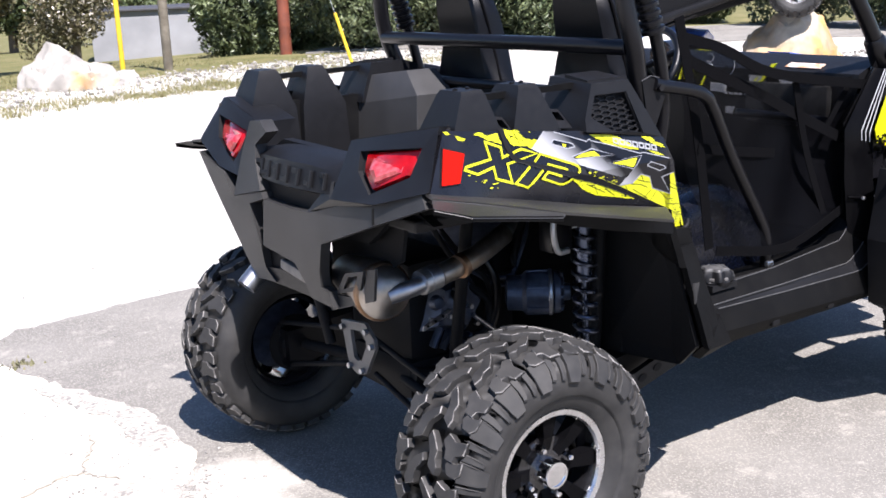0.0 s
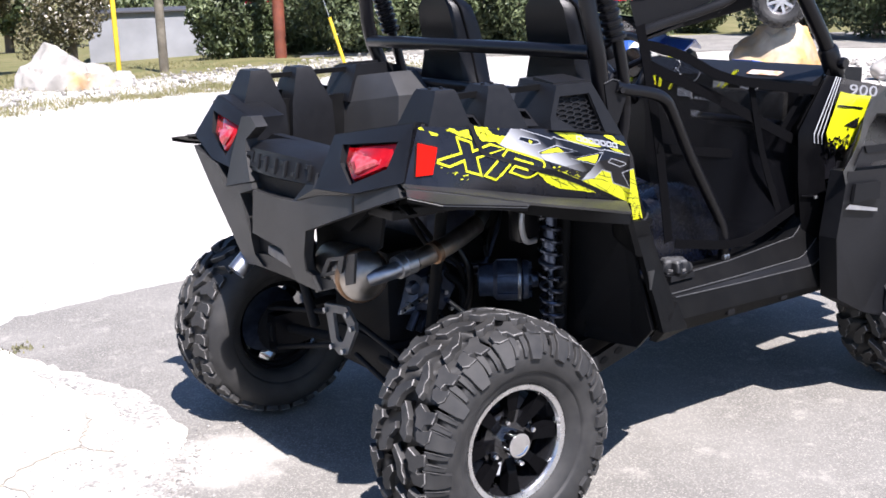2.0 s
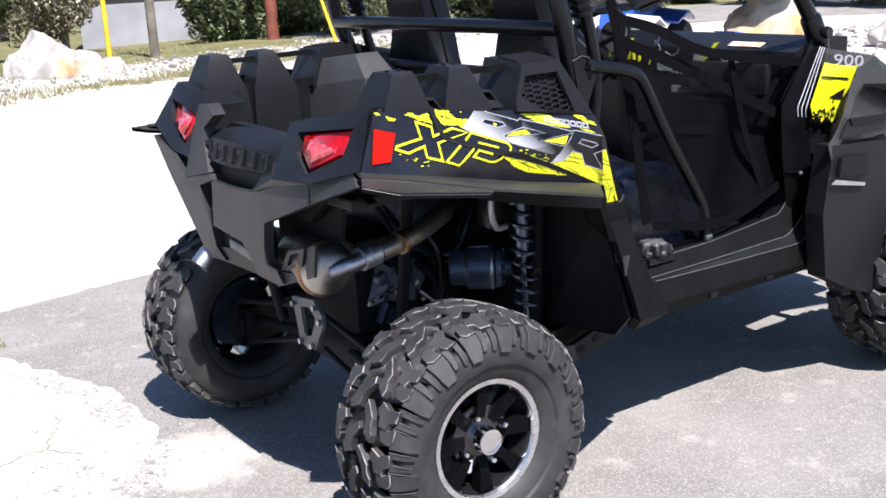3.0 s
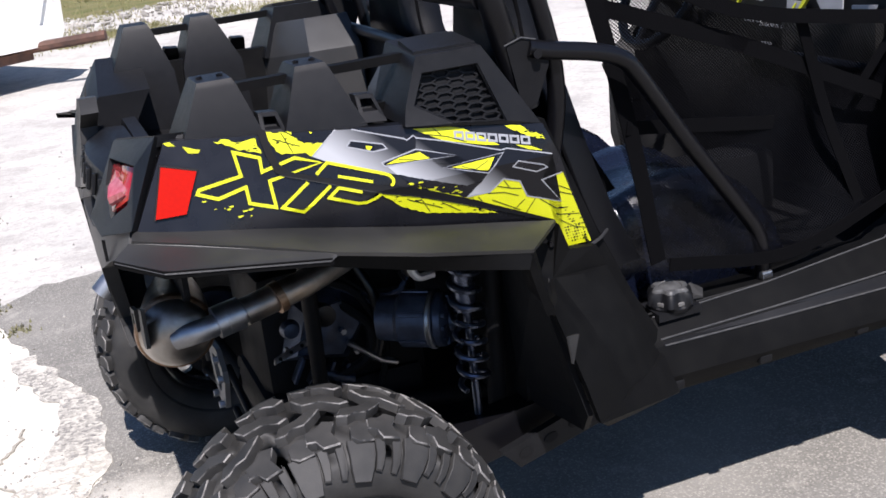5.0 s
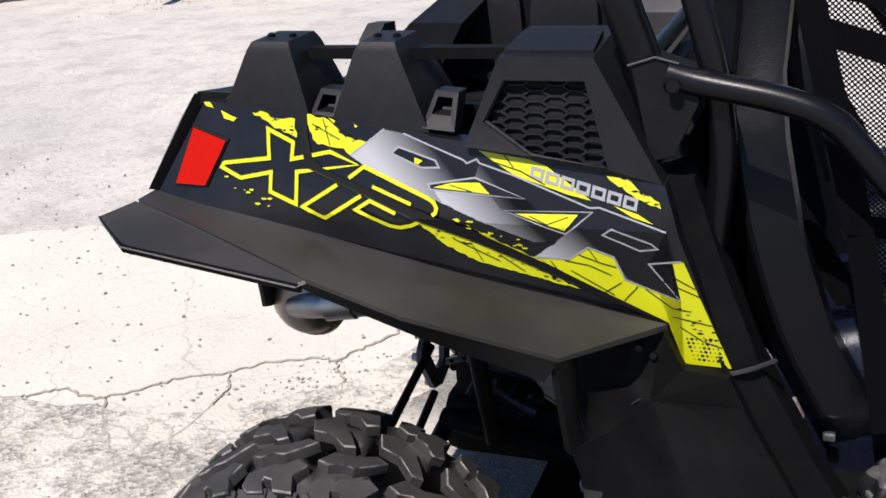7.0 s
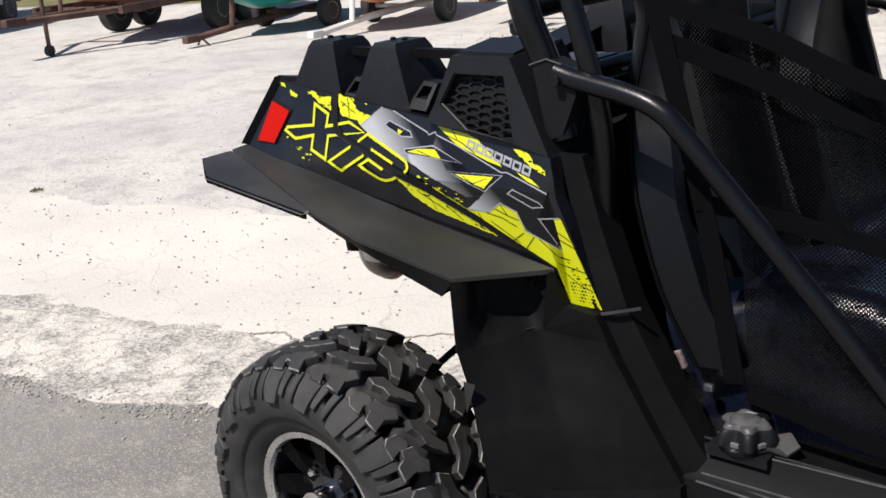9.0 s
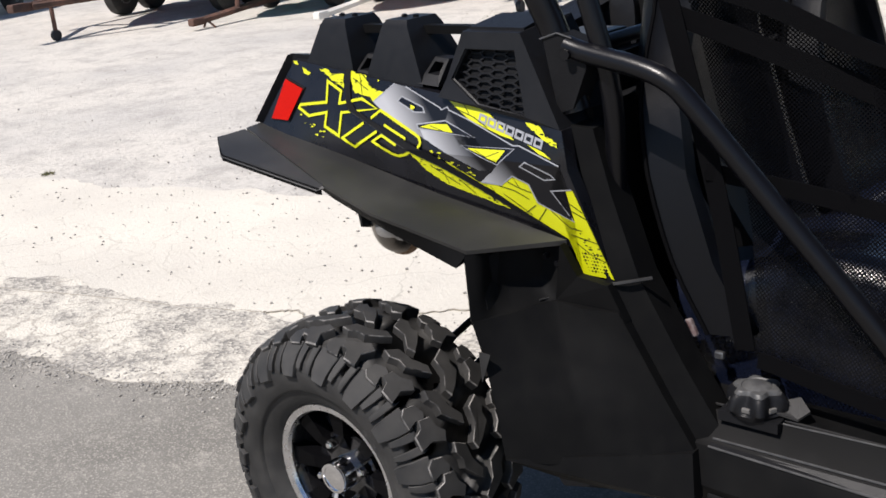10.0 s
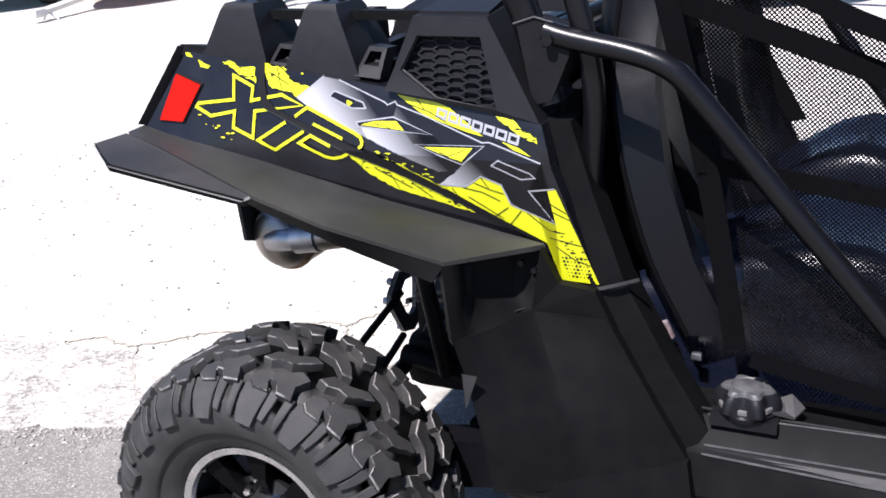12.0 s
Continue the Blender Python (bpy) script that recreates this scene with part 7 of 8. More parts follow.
def pole(name, label, category, at, r, h, material, lean=(0, 0), taper=0.85):
    ob = thing(name, label, category, at)
    part("shaft", tube([(lean[0] * k / 6, lean[1] * k / 6, h * k / 6) for k in range(7)], [r * (1 - (1 - taper) * k / 6) for k in range(7)], 16), material, ob, smooth=True)
    return ob


p = pole("marker_pole", "yellow painted steel pole standing in the gravel bank", "pole", (5.16, 17.05, 0.02), 0.045, 3.4, YELLOW_PAINT, taper=1.0)
part("pole_cap", lathe([(0.048, 3.38), (0.048, 3.42), (0.01, 3.44)], (0, 0, 0), "z", 14), YELLOW_PAINT, p)
p = pole("utility_pole", "weathered grey wooden utility pole on the verge", "pole", (5.73, 16.3, 0.05), 0.085, 6.5, WOOD_POLE)
part("cross_arm", box((0, 0, 6.0), (1.6, 0.1, 0.12), 0.01), WOOD_POLE, p)
p = pole("rust_pole", "red-brown painted round pole behind the gravel bank", "pole", (9.05, 18.2, -0.2), 0.125, 5.5, RUST_POLE, taper=0.97)
part("pole_cap", lathe([(0.13, 5.48), (0.13, 5.54), (0.02, 5.58)], (0, 0, 0), "z", 16), RUST_POLE, p)
p = pole("guy_guard", "leaning yellow guy-wire guard in front of shrubs", "guy guard", (8.40, 14.4, 0.05), 0.03, 0.9, YELLOW_PAINT, lean=(-0.20, 0.16), taper=1.0)
part("guy_wire", tube([(-0.195, 0.155, 0.88), (-1.4, 1.1, 5.8)], 0.006, 6), GALV, p)


def leaves(blobs, count, size, seed):
    """Small folded leaves over the skin and inside of some blobs."""
    rng = random.Random(seed)
    verts, faces = [], []
    total = sum(b[3] ** 2 for b in blobs)
    for bx, by, bz, br in blobs:
        for k in range(int(count * br * br / total)):
            d = Vector((rng.gauss(0, 1), rng.gauss(0, 1), rng.gauss(0, 1))).normalized()
            lump = 1.0 + 0.22 * noise.noise(Vector((bx, by, bz)) + d * 2.6)
            q = Vector((bx, by, bz)) + Vector((d.x, d.y, d.z * 0.85)) * br * lump * (1.0 - 0.45 * rng.random() ** 2.2)
            if q.z < 0.02:
                continue
            n = (d + 0.9 * Vector((rng.gauss(0, 1), rng.gauss(0, 1), rng.gauss(0, 1)))).normalized()
            t = n.orthogonal().normalized()
            t.rotate(Matrix.Rotation(rng.uniform(0, 6.3), 3, n))
            b = n.cross(t)
            L = size * rng.uniform(0.6, 1.4)
            n0 = len(verts)
            verts += [q - t * L, q + b * L * 0.45 + n * L * 0.15, q + t * L, q - b * L * 0.45 + n * L * 0.15]
            faces += [(n0, n0 + 1, n0 + 2), (n0, n0 + 2, n0 + 3)]
    me = bpy.data.meshes.new("crown")
    me.from_pydata([tuple(v) for v in verts], [], faces)
    return me


def shrub(name, label, at, height, width, seed, material, count=9000, leaf=0.05, trunk=0.25, blossom=None, group="shrubs", turn=0.0):
    rng = random.Random(seed)
    ob = thing(name, label, "shrub" if height < 3 else "tree", at, turn, group)
    blobs = []
    for k in range(9):
        a, q = rng.uniform(0, 6.3), rng.uniform(0.1, 0.62)
        z = height * (trunk + (0.92 - trunk) * rng.random())
        r = width * 0.5 * rng.uniform(0.32, 0.52) * (1.15 - 0.4 * z / height)
        blobs.append((q * width * 0.5 * math.cos(a), q * width * 0.5 * math.sin(a), max(z, r * 0.75), r))
    blobs.append((0, 0, height * (trunk + 0.3), width * 0.36))
    me = leaves(blobs, count, leaf, seed)
    me.materials.append(material)
    crown = new("crown", me)
    crown.parent = ob
    if blossom:
        me2 = leaves([b for b in blobs if b[2] > height * 0.35], count // 9, leaf * 1.0, seed + 1)
        me2.materials.append(blossom)
        fl = new("blossom", me2)
        fl.parent = ob
        tagged(fl, "pale dry blossom")
    bm = tube([(0, 0, -0.1), (0.03, 0.02, height * 0.2), (0.0, 0.05, height * 0.5), (0.05, 0.0, height * 0.75)], [0.035 * height, 0.03 * height, 0.02 * height, 0.006 * height], 8)
    for k, (bx, by, bz, br) in enumerate(blobs[:7]):
        tube([(0.02, 0.02, height * 0.18), (bx * 0.5, by * 0.5, bz * 0.6), (bx, by, bz)], [0.016 * height, 0.011 * height, 0.004 * height], 6, bm=bm)
    part("trunk", bm, BARK, ob, smooth=True)
    return ob


def place(angle, dist):
    """A point seen from the walk's first half at an angle from +y, on the ground."""
    x, y = -1.65 + dist * math.sin(radians(angle)), -2.9 + dist * math.cos(radians(angle))
    return (x, y, ground_z(x, y) - 0.05)


shrub("shrub", "dense dark green rounded shrub on the grass slope", place(24.6, 26.0), 2.6, 2.6, 21, LEAF, 16000, 0.06, 0.12)
shrub("shrub", "broad dark green shrub with glossy leaves", place(30.6, 23.5), 2.8, 3.0, 22, LEAF, 18000, 0.06, 0.10)
shrub("shrub", "broad dark green shrub with glossy leaves", place(34.5, 24.0), 2.9, 3.0, 23, LEAF, 18000, 0.06, 0.10)
shrub("shrub", "broad dark green shrub with glossy leaves", place(39.5, 24.5), 2.9, 3.2, 24, LEAF, 18000, 0.06, 0.10)
shrub("shrub", "dark green shrub behind the parked machines", place(43.5, 25.5), 3.0, 3.4, 25, LEAF, 16000, 0.06, 0.10)
shrub("shrub", "dark green shrub behind the parked machines", place(47.5, 30.0), 3.0, 3.2, 28, LEAF, 14000, 0.06, 0.10)
shrub("shrub", "dark green shrub behind the road", place(60.5, 25.0), 3.2, 3.2, 29, LEAF, 12000, 0.07, 0.10)
shrub("shrub", "broad dark green shrub with glossy leaves", place(27.9, 26.3), 2.8, 2.8, 71, LEAF, 16000, 0.06, 0.08)
for k, (ang, d) in enumerate(((53.0, 27.5), (56.5, 26.0), (64.0, 24.0), (67.5, 24.5))):
    shrub("shrub", "dark green shrub with a bare stem beyond the lane", place(ang, d), 3.2, 3.4, 60 + k, LEAF, 13000, 0.06, 0.16)
shrub("flowering_shrub", "brownish shrub with pale dry blossom on the grass slope", place(16.8, 27.0), 2.9, 2.6, 26, LEAF_DRY, 8500, 0.05, 0.22, BLOSSOM)
shrub("small_tree", "small green-brown tree on a bare trunk", place(12.2, 25.5), 3.1, 2.4, 27, LEAF_DRY, 11000, 0.05, 0.34, group="trees")
shrub("small_tree", "dark green tree on the far grass slope", place(9.5, 40.0), 5.0, 4.5, 31, LEAF, 11000, 0.09, 0.25, group="trees")
shrub("crimson_shrub", "crimson-leaved shrub behind a grey building", place(25.6, 44.0), 3.2, 4.2, 32, LEAF_RED, 12000, 0.08, 0.10)
for k, (ang, d, h) in enumerate(((5, 62, 7), (10, 66, 8), (14, 60, 7), (19, 68, 9), (22, 58, 7), (27, 70, 9), (33, 64, 8), (40, 60, 8), (46, 66, 9), (52, 62, 8), (60, 64, 9))):
    shrub("tree", "dark green broad tree in the far row", place(ang, d), h, h * 0.95, 40 + k, LEAF, 7000, 0.16, 0.15, group="far trees")

# low grey block building down the slope
ux, uy = 0.945, -0.327
o = Vector((7.2, 25.85, ground_z(8.0, 25.5) - 0.02))
B = thing("block_building", "low grey painted block building with a dark roof edge", "building", tuple(o), math.degrees(math.atan2(uy, ux)))
part("wall", box((3.0, 2.5, 0.62), (5.5, 5.0, 1.24), 0.01), BLOCK, B)
part("roof", box((3.0, 2.5, 1.265), (5.7, 5.2, 0.05), 0.01), ROOFING, B)
o = place(23.5, 70.0)
C = thing("camper_van", "white boxy camper parked far off", "camper", (o[0], o[1], o[2]), -25)
part("body", box((0, 0, 1.6), (6.0, 2.4, 2.3), 0.15), HULL_WHITE, C, smooth=30)
part("window", box((-0.8, -1.21, 1.9), (1.4, 0.03, 0.6), 0.01), GLOSS, C)
part("window", box((1.4, -1.21, 1.9), (0.9, 0.03, 0.6), 0.01), GLOSS, C)
for x in (-1.8, 1.9):
    part("wheel", lathe([(0.1, -0.12), (0.36, -0.12), (0.38, 0.0), (0.36, 0.1), (0.1, 0.1)], (x, -1.05, 0.38), "y", 18), RUBBER, C, smooth=40)


# road behind the parked machines
bm = bmesh.new()
line = [(10.9, 19.4), (14.0, 16.5), (22.0, 10.5), (40.0, -2.0), (70.0, -22.0)]
secs = []
for k in range(33):
    p = bend([(x, y, 0) for x, y in line], k / 32)
    q = bend([(x, y, 0) for x, y in line], min(1.0, k / 32 + 0.01)) - bend([(x, y, 0) for x, y in line], max(0.0, k / 32 - 0.01))
    side = Vector((-q.y, q.x, 0)).normalized() * 2.6
    row = []
    for m in (-1, -0.5, 0, 0.5, 1):
        c = p + side * m
        row.append(Vector((c.x, c.y, ground_z(c.x, c.y) + 0.03)))
    secs.append(row + [v - Vector((0, 0, 0.12)) for v in reversed(row)])
tagged(part("road_far", rings(secs), ASPHALT), "grey asphalt lane behind the parked machines", "road", kind="structure")


# a red machine parked with its front wheel on the big boulder
R = thing("red_utility_vehicle", "red and black off-road vehicle, front wheel up on a boulder", "off-road vehicle")
R.matrix_basis = Matrix.Translation((9.94, 6.16, 1.19)) @ Matrix.Rotation(math.atan2(-0.788, 0.616), 4, "Z") @ Matrix.Rotation(radians(-15), 4, "Y")
tyre_data = [c for c in wheel.children if c.name.startswith("tyre")][0].data
for x in (0.0, -2.07):
    for y, turn in ((-0.62, 0), (0.62, 180)):
        w = part("wheel", lathe([(0.160, -0.088), (0.142, -0.05), (0.140, 0.08), (0.166, 0.10), (0.15, 0.07), (0.15, -0.07), (0.168, -0.098)], (0, 0, 0), "y", 32, caps=False), GALV, R, "silver alloy wheel with knobbly tyre", smooth=40)
        w.matrix_basis = pose(x, y, 0, 0, 0, turn)
        ty = new("tyre", tyre_data)
        ty.parent = w
        part("wheel_centre", lathe([(0.02, -0.085), (0.06, -0.08), (0.065, -0.04), (0.02, -0.03)], (0, 0, 0), "y", 20), GALV, w, smooth=40)
        for k in range(8):
            a = math.pi * k / 4
            c, d = math.cos(a), math.sin(a)
            part("spoke", rings([[(r * c - sd * d, yy, r * d + sd * c) for sd, yy in ((-0.018, -0.08), (0.018, -0.08), (0.018, -0.05), (-0.018, -0.05))] for r in (0.05, 0.155)]), GALV, w)
part("chassis", box((-1.0, 0, 0.08), (2.3, 0.7, 0.16), 0.03), DARK, R)
for s in (-1, 1):
    part("rock_slider", tube([(-1.75, 0.58 * s, 0.03), (-1.6, 0.66 * s, 0.10), (-0.65, 0.66 * s, 0.16), (-0.45, 0.60 * s, 0.30)], 0.06, 12, 4), PLASTIC, R, smooth=True)
    part("front_wing", soften(skin([[(-0.45, 0.40 * s, 0.62), (0.0, 0.40 * s, 0.70), (0.45, 0.38 * s, 0.60)], [(-0.45, 0.68 * s, 0.56), (0.0, 0.70 * s, 0.62), (0.45, 0.66 * s, 0.52)], [(-0.50, 0.68 * s, 0.42), (0.0, 0.70 * s, 0.54), (0.45, 0.66 * s, 0.46)], [(-0.45, 0.40 * s, 0.5), (0.0, 0.40 * s, 0.6), (0.45, 0.38 * s, 0.5)]], 8), 0.01, 2), RED_PAINT, R, "red front wing", smooth=40)
    part("rear_panel", slab([(-2.30, 0.60 * s, 0.62), (-1.55, 0.62 * s, 0.48), (-1.62, 0.60 * s, 0.70), (-2.25, 0.56 * s, 0.84)], (0, -0.04 * s, 0), 0.01), RED_PAINT, R, "red rear side panel")
    part("door_panel", slab([(-0.52, 0.60 * s, 0.30), (-0.62, 0.60 * s, 0.62), (-0.50, 0.60 * s, 0.70), (-0.40, 0.60 * s, 0.40)], (0, -0.04 * s, 0), 0.01), RED_PAINT, R)
    part("cage_side", tube([(-1.70, 0.55 * s, 0.70), (-1.70, 0.52 * s, 1.45), (-0.80, 0.52 * s, 1.50), (-0.35, 0.55 * s, 0.75)], 0.025, 10, 4), TUBE, R, smooth=True)
    part("seat", soften(box((-1.30, 0.28 * s, 0.35), (0.45, 0.42, 0.18)), 0.03, 2), VINYL, R, smooth=40)
    part("backrest", soften(box((-1.52, 0.28 * s, 0.72), (0.14, 0.42, 0.66)), 0.03, 2), VINYL, R, smooth=40)
    part("suspension_arm", tube([(-2.07, 0.5 * s, -0.05), (-1.2, 0.42 * s, 0.05)], 0.03, 10), TUBE, R, smooth=True)
    part("shock", tube([(-0.02, 0.40 * s, 0.02), (-0.15, 0.30 * s, 0.55)], 0.035, 10), TUBE, R, smooth=True)
    part("wheel_well", soften(rings([[(-0.75, y, z) for y, z in ((0.18 * s, 0.05), (0.60 * s, 0.05), (0.62 * s, 0.60), (0.18 * s, 0.62))], [(-0.40, y, z) for y, z in ((0.18 * s, 0.22), (0.60 * s, 0.26), (0.64 * s, 0.60), (0.18 * s, 0.70))]]), 0.02, 2), DARK, R, smooth=30)
part("body_tub", soften(rings([[(-1.75, y, z) for y, z in ((-0.6, 0.12), (0.6, 0.12), (0.6, 0.50), (-0.6, 0.50))], [(-0.45, y, z) for y, z in ((-0.6, 0.25), (0.6, 0.25), (0.6, 0.62), (-0.6, 0.62))]]), 0.02, 2), DARK, R)
part("bed", box((-1.95, 0, 0.66), (0.62, 1.0, 0.26), 0.03), PLASTIC, R)
part("bonnet", soften(rings([[(-0.5, -0.45, 0.62), (-0.5, 0.45, 0.62), (-0.5, 0.4, 0.85), (-0.5, -0.4, 0.85)], [(0.5, -0.32, 0.45), (0.5, 0.32, 0.45), (0.5, 0.28, 0.6), (0.5, -0.28, 0.6)]]), 0.02, 2), RED_PAINT, R, "red bonnet", smooth=40)

Q = thing("quad_bike", "blue and white quad bike parked beside the red vehicle", "quad bike", (8.6, 7.3, 0.0), 25)
part("body", soften(rings([[(-0.75, -0.16, 0.55), (-0.75, 0.16, 0.55), (-0.75, 0.12, 0.78), (-0.75, -0.12, 0.78)], [(0.0, -0.18, 0.50), (0.0, 0.18, 0.50), (0.0, 0.14, 0.76), (0.0, -0.14, 0.76)], [(0.5, -0.16, 0.55), (0.5, 0.16, 0.55), (0.5, 0.10, 0.88), (0.5, -0.10, 0.88)], [(0.9, -0.12, 0.5), (0.9, 0.12, 0.5), (0.9, 0.08, 0.72), (0.9, -0.08, 0.72)]]), 0.03, 2), BLUE, Q, "blue quad body", smooth=40)
for s in (-1, 1):
    for x in (-0.55, 0.62):
        part("mudguard", soften(skin([[(x - 0.34, 0.14 * s, 0.62), (x, 0.14 * s, 0.74), (x + 0.34, 0.14 * s, 0.64)], [(x - 0.36, 0.52 * s, 0.58), (x, 0.55 * s, 0.70), (x + 0.36, 0.52 * s, 0.58)], [(x - 0.36, 0.52 * s, 0.55), (x, 0.55 * s, 0.67), (x + 0.36, 0.52 * s, 0.55)], [(x - 0.34, 0.14 * s, 0.59), (x, 0.14 * s, 0.71), (x + 0.34, 0.14 * s, 0.61)]], 8), 0.006), BLUE if x > 0 else HULL_WHITE, Q, smooth=40)
        part("wheel", lathe([(0.10, -0.10), (0.25, -0.11), (0.29, -0.05), (0.29, 0.05), (0.25, 0.11), (0.10, 0.10)], (x, 0.42 * s, 0.29), "y", 24), RUBBER, Q, smooth=40)
part("saddle", soften(box((-0.25, 0, 0.80), (0.7, 0.26, 0.12)), 0.03, 2), VINYL, Q, smooth=40)
part("handlebar", tube([(0.30, -0.38, 1.02), (0.38, -0.15, 0.98), (0.38, 0.15, 0.98), (0.30, 0.38, 1.02)], 0.013, 8, 4), TUBE, Q, smooth=True)


# boats on trailers along the far side of the yard
def boat_trailer(label, at, turn, hull_mat, frame_mat, length=5.2, lift=0.0, colour="white", bow=0.42):
    """Coupler at the origin, the trailer runs along +y."""
    t = thing("boat_trailer", label, "trailer", at, turn, "boat trailers")
    frame_bm = bmesh.new()
    for s in (-1, 1):
        box((0.72 * s, length * 0.6, 0.48), (0.07, length * 0.78, 0.10), 0.005, bm=frame_bm)
        tube([(0.03 * s, 0.1, 0.46), (0.70 * s, length * 0.26, 0.48)], 0.045, 6, bm=frame_bm)
    for y in (0.3, 0.55, 0.85):
        box((0, length * y, 0.45), (1.45, 0.07, 0.08), 0.005, bm=frame_bm)
    box((0, 0.55, 0.46), (0.09, 1.2, 0.10), 0.005, bm=frame_bm)
    part("frame", frame_bm, frame_mat, t)
    part("coupler", soften(box((0, -0.1, 0.47), (0.11, 0.26, 0.10)), 0.02, 2), frame_mat, t)
    part("jack_post", tube([(0.09, 0.35, 0.06), (0.09, 0.35, 0.95)], 0.028, 10), frame_mat, t, smooth=True)
    part("jack_wheel", lathe([(0.02, -0.03), (0.066, -0.03), (0.07, 0.0), (0.066, 0.03), (0.02, 0.03)], (0.09, 0.35, 0.07), "x", 16), RUBBER, t, smooth=40)
    part("winch_stand", tube([(0, 0.75, 0.5), (0, 0.85, 1.15)], 0.03, 8), frame_mat, t)
    for s in (-1, 1):
        for y in ((0.58, 0.72) if "tandem" in label else (0.66,)):
            w = part("wheel", lathe([(0.12, -0.085), (0.27, -0.10), (0.315, -0.07), (0.32, 0.0), (0.315, 0.07), (0.27, 0.10), (0.12, 0.085)], (0.92 * s, length * y, 0.32), "x", 28), RUBBER, t, smooth=40)
            part("rim", lathe([(0.03, -0.06), (0.12, -0.07), (0.15, -0.09), (0.16, -0.085), (0.16, 0.085), (0.15, 0.09), (0.12, 0.07), (0.03, 0.06)], (0.92 * s, length * y, 0.32), "x", 20), GALV, w, smooth=40)
        part("wheel_arch", skin([[(0.80 * s, length * 0.66 + 0.42 * math.cos(a), 0.34 + 0.40 * math.sin(a)) for a in (0.1, 0.8, 1.57, 2.3, 3.0)], [(1.05 * s, length * 0.66 + 0.42 * math.cos(a), 0.34 + 0.40 * math.sin(a)) for a in (0.1, 0.8, 1.57, 2.3, 3.0)], [(1.05 * s, length * 0.66 + 0.40 * math.cos(a), 0.34 + 0.37 * math.sin(a)) for a in (0.1, 0.8, 1.57, 2.3, 3.0)], [(0.80 * s, length * 0.66 + 0.40 * math.cos(a), 0.34 + 0.37 * math.sin(a)) for a in (0.1, 0.8, 1.57, 2.3, 3.0)]], 8), frame_mat, t)
    if colour:
        b = thing("boat", "small open boat with a " + colour + " hull on its trailer", "boat", at, turn, "boats")
        secs = []
        for k in range(13):
            u = k / 12
            half = 0.98 * min(1.0, (u * 2.1 + 0.02) ** 0.6)
            keel = 0.60 + lift + bow * (1 - min(1.0, u * 2.4)) ** 2
            top = 1.42 + lift + 0.18 * (1 - u) ** 2
            chine = keel + 0.22 + 0.12 * (1 - u)
            y = 0.95 + u * (length - 0.75)
            secs.append([(0, y, keel), (0.72 * half, y, chine), (0.96 * half, y, chine + 0.1), (half, y, top), (half * 0.9, y, top + 0.02), (half * 0.86, y, chine + 0.15), (0, y, chine + 0.12), (-half * 0.86, y, chine + 0.15), (-half * 0.9, y, top + 0.02), (-half, y, top), (-0.96 * half, y, chine + 0.1), (-0.72 * half, y, chine)])
        part("hull", rings(secs), hull_mat, b, smooth=35)
        part("rub_rail", tube([(s2[3][0] + 0.01, s2[3][1], s2[3][2]) for s2 in secs[1:]], 0.02, 6), GALV, b)
        part("rub_rail", tube([(s2[9][0] - 0.01, s2[9][1], s2[9][2]) for s2 in secs[1:]], 0.02, 6), GALV, b)
        part("motor", soften(box((0, 0.95 + length - 0.55, 1.55 + lift), (0.4, 0.5, 0.7)), 0.06, 3), GLOSS, b, "black outboard motor", smooth=40)
    return t


boat_trailer("rusty tandem boat trailer with a caster jack wheel", (-11.15, 4.85, 0.0), 16, HULL_RED, RUST, 4.9, -0.12, "faded red", 0.15)


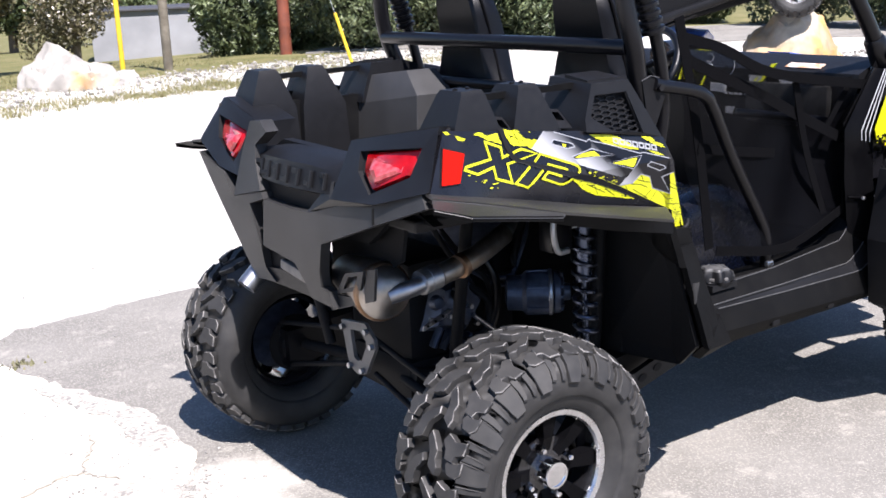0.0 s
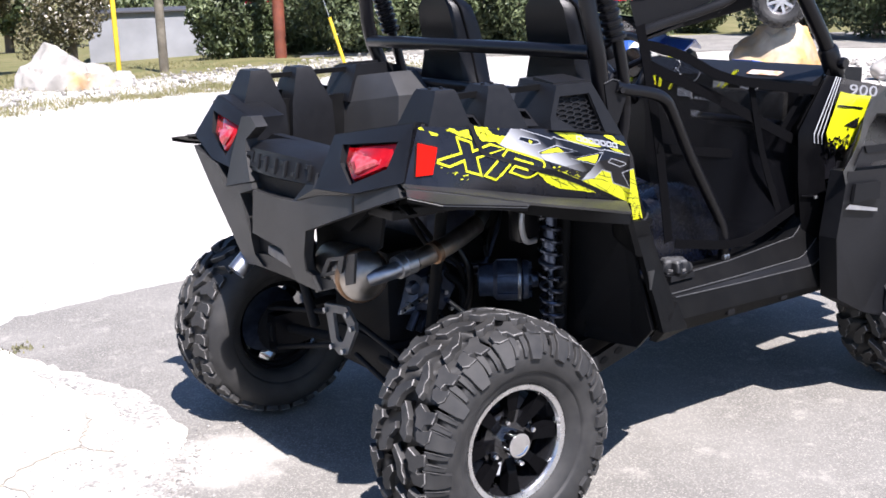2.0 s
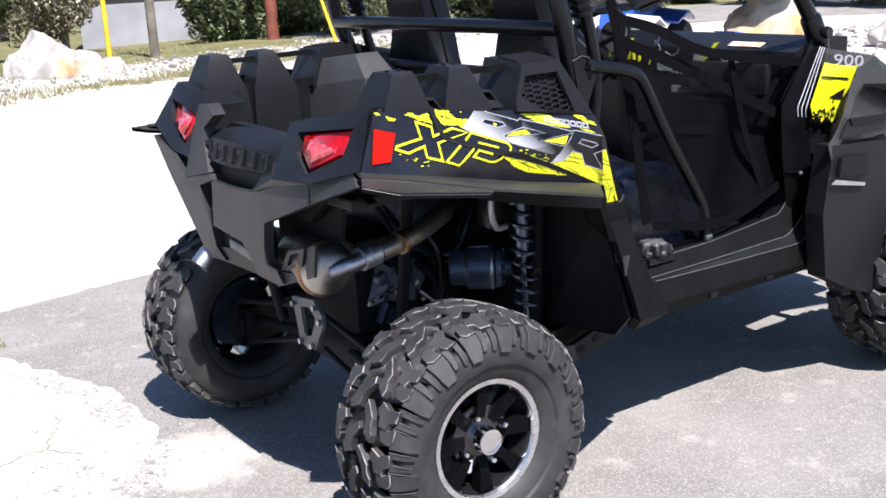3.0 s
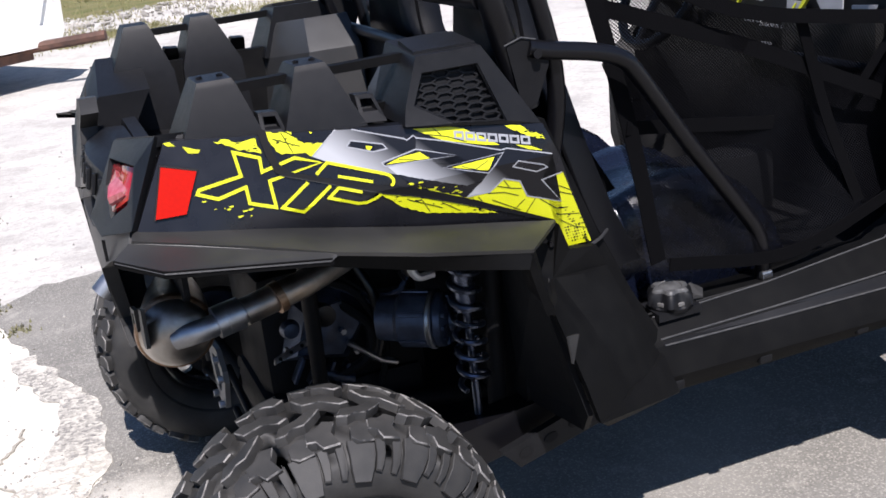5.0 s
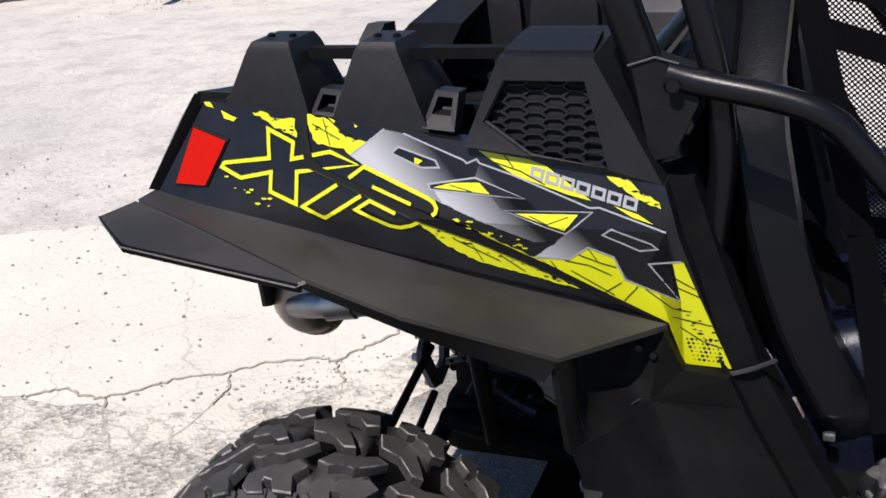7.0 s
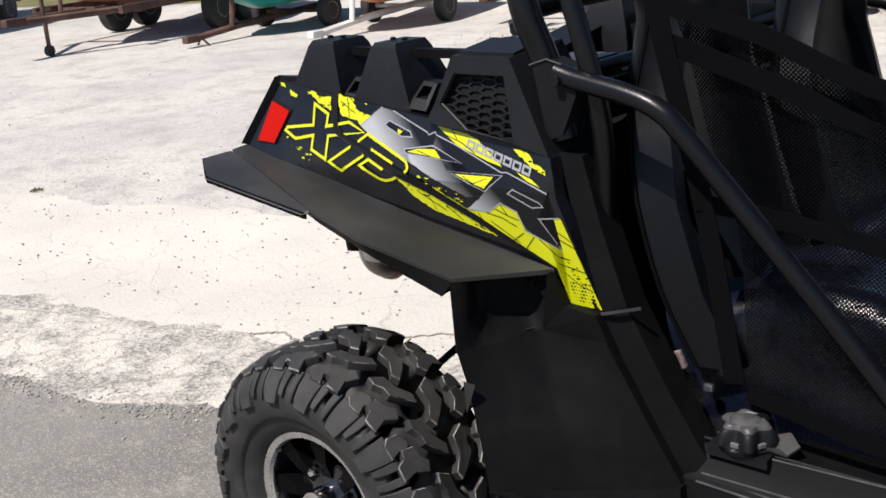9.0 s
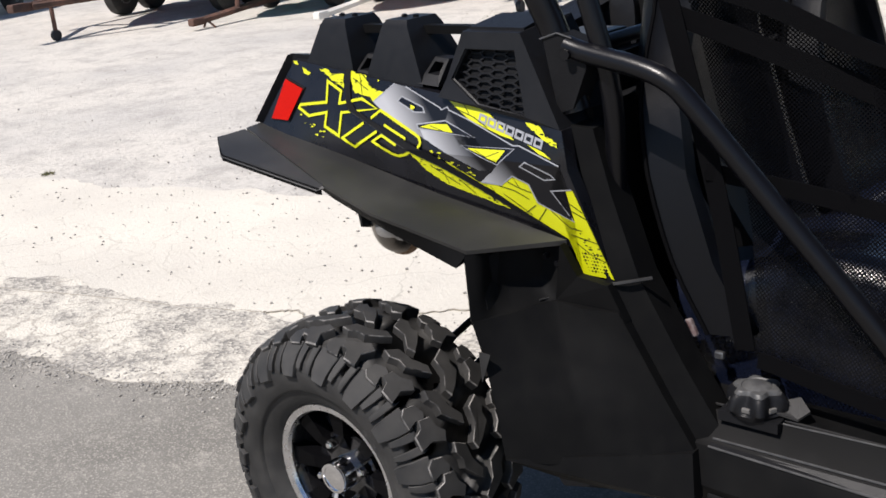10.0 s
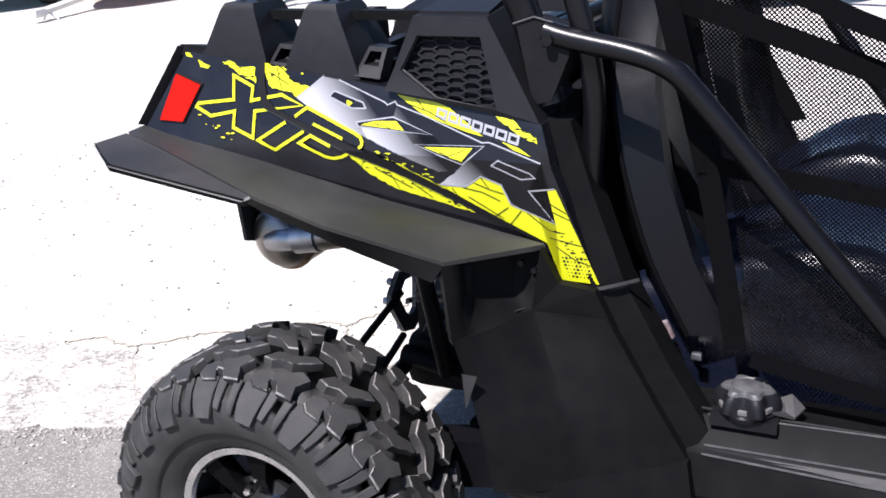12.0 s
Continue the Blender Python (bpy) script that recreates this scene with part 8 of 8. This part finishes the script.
def ski_trailer(label, at, turn, hull_mat, frame_mat, colour):
    """A one-beam trailer, its tip resting on the ground at the origin, with a small craft on it; runs along +y."""
    t = thing("watercraft_trailer", label, "trailer", at, turn, "boat trailers")
    part("beam", tube([(0, 0, 0.10), (0, 1.0, 0.17), (0, 2.9, 0.24)], 0.045, 6), frame_mat, t)
    part("coupler", soften(box((0, -0.06, 0.10), (0.10, 0.20, 0.09)), 0.02, 2), frame_mat, t)
    foot = bmesh.new()
    tube([(0, 0.12, 0.10), (-0.10, 0.16, 0.0)], 0.014, 6, bm=foot)
    tube([(0, 0.12, 0.10), (0.10, 0.16, 0.0)], 0.014, 6, bm=foot)
    part("foot", foot, frame_mat, t)
    part("bow_post", tube([(0, 0.70, 0.14), (0, 0.78, 0.62)], 0.035, 8), frame_mat, t)
    part("axle", tube([(-0.58, 2.0, 0.21), (0.58, 2.0, 0.21)], 0.03, 8), frame_mat, t)
    for x in (-0.58, 0.58):
        w = part("wheel", lathe([(0.09, -0.06), (0.19, -0.07), (0.215, -0.05), (0.22, 0.0), (0.215, 0.05), (0.19, 0.07), (0.09, 0.06)], (x, 2.0, 0.215), "x", 24), RUBBER, t, smooth=40)
        part("rim", lathe([(0.02, -0.045), (0.09, -0.05), (0.115, -0.065), (0.115, 0.065), (0.09, 0.05), (0.02, 0.045)], (x, 2.0, 0.215), "x", 18), GALV, w, smooth=40)
    b = thing("watercraft", "small " + colour + " watercraft on its trailer", "boat", at, turn, "boats")
    secs = []
    for k in range(12):
        u = k / 11
        half = 0.56 * min(1.0, (u * 3.0 + 0.05) ** 0.55)
        keel = 0.31 + 0.26 * (1 - min(1.0, u * 3.2)) ** 2
        y = 0.62 + u * 2.5
        secs.append([(0, y, keel), (0.6 * half, y, keel + 0.07), (half, y, keel + 0.24), (half * 1.04, y, 0.66), (half * 0.8, y, 0.74), (0, y, 0.80), (-half * 0.8, y, 0.74), (-half * 1.04, y, 0.66), (-half, y, keel + 0.24), (-0.6 * half, y, keel + 0.07)])
    part("hull", rings(secs), hull_mat, b, colour + " hull", smooth=40)
    for m in (3, 7):
        part("rub_rail", tube([s2[m] for s2 in secs], 0.018, 6), DARK, b)
    part("deck", soften(box((0, 2.2, 0.85), (0.55, 1.3, 0.20)), 0.05, 3), HULL_WHITE, b, smooth=40)
    return t


ski_trailer("rusty one-beam trailer with its tongue on the ground", (-9.68, 6.31, 0.0), 8, HULL_TEAL, RUST, "teal")
ski_trailer("white one-beam trailer with its tongue on the ground", (-8.16, 6.98, 0.0), 9, HULL_ORANGE, HULL_WHITE, "orange")
boat_trailer("rusty boat trailer parked in the row", (-6.0, 7.6, 0.0), 12, HULL_WHITE, RUST, 5.4)

# white flat-sided hull on a low trailer, near corner towards the yard
P = thing("flat_boat", "white flat-bottomed boat on a low rusty trailer", "boat", (-1.436, 7.846, 0.0), 29.7, "boats")
secs = []
for y, z0 in ((0.0, 0.38), (0.25, 0.36), (3.1, 0.36), (5.2, 0.42)):
    secs.append([(0.0, y, z0), (1.75, y, z0), (1.82, y, z0 + 0.12), (1.86, y, 1.05), (1.78, y, 1.05), (1.72, y, 0.55), (0.05, y, 0.55), (0.02, y, 1.05), (-0.06, y, 1.05), (-0.03, y, z0 + 0.12)])
part("hull", soften(rings(secs), 0.012, 2), HULL_WHITE, P, "white hull with scuffed sides", smooth=35)
part("rub_rail", box((0.9, -0.02, 1.03), (1.9, 0.04, 0.06), 0.01), GALV, P)
part("trailer_frame", box((0.9, 2.4, 0.31), (1.2, 4.6, 0.09), 0.01), RUST, P, "rusty trailer frame")
part("tongue", tube([(1.3, 0.3, 0.36), (1.95, -0.45, 0.42)], 0.05, 8), RUST, P)
for x in (-0.22, 2.0):
    for y in (2.75, 3.4):
        w = part("wheel", lathe([(0.12, -0.085), (0.26, -0.10), (0.30, -0.07), (0.305, 0.0), (0.30, 0.07), (0.26, 0.10), (0.12, 0.085)], (x, y, 0.305), "x", 28), RUBBER, P, smooth=40)
        part("rim", lathe([(0.03, -0.06), (0.12, -0.07), (0.15, -0.09), (0.16, -0.085), (0.16, 0.085), (0.15, 0.09), (0.12, 0.07), (0.03, 0.06)], (x, y, 0.305), "x", 20), GALV, w, smooth=40)
boat_trailer("galvanised boat trailer at the far end of the row", (-14.5, 4.0, 0.0), 40, HULL_WHITE, GALV, 5.6)
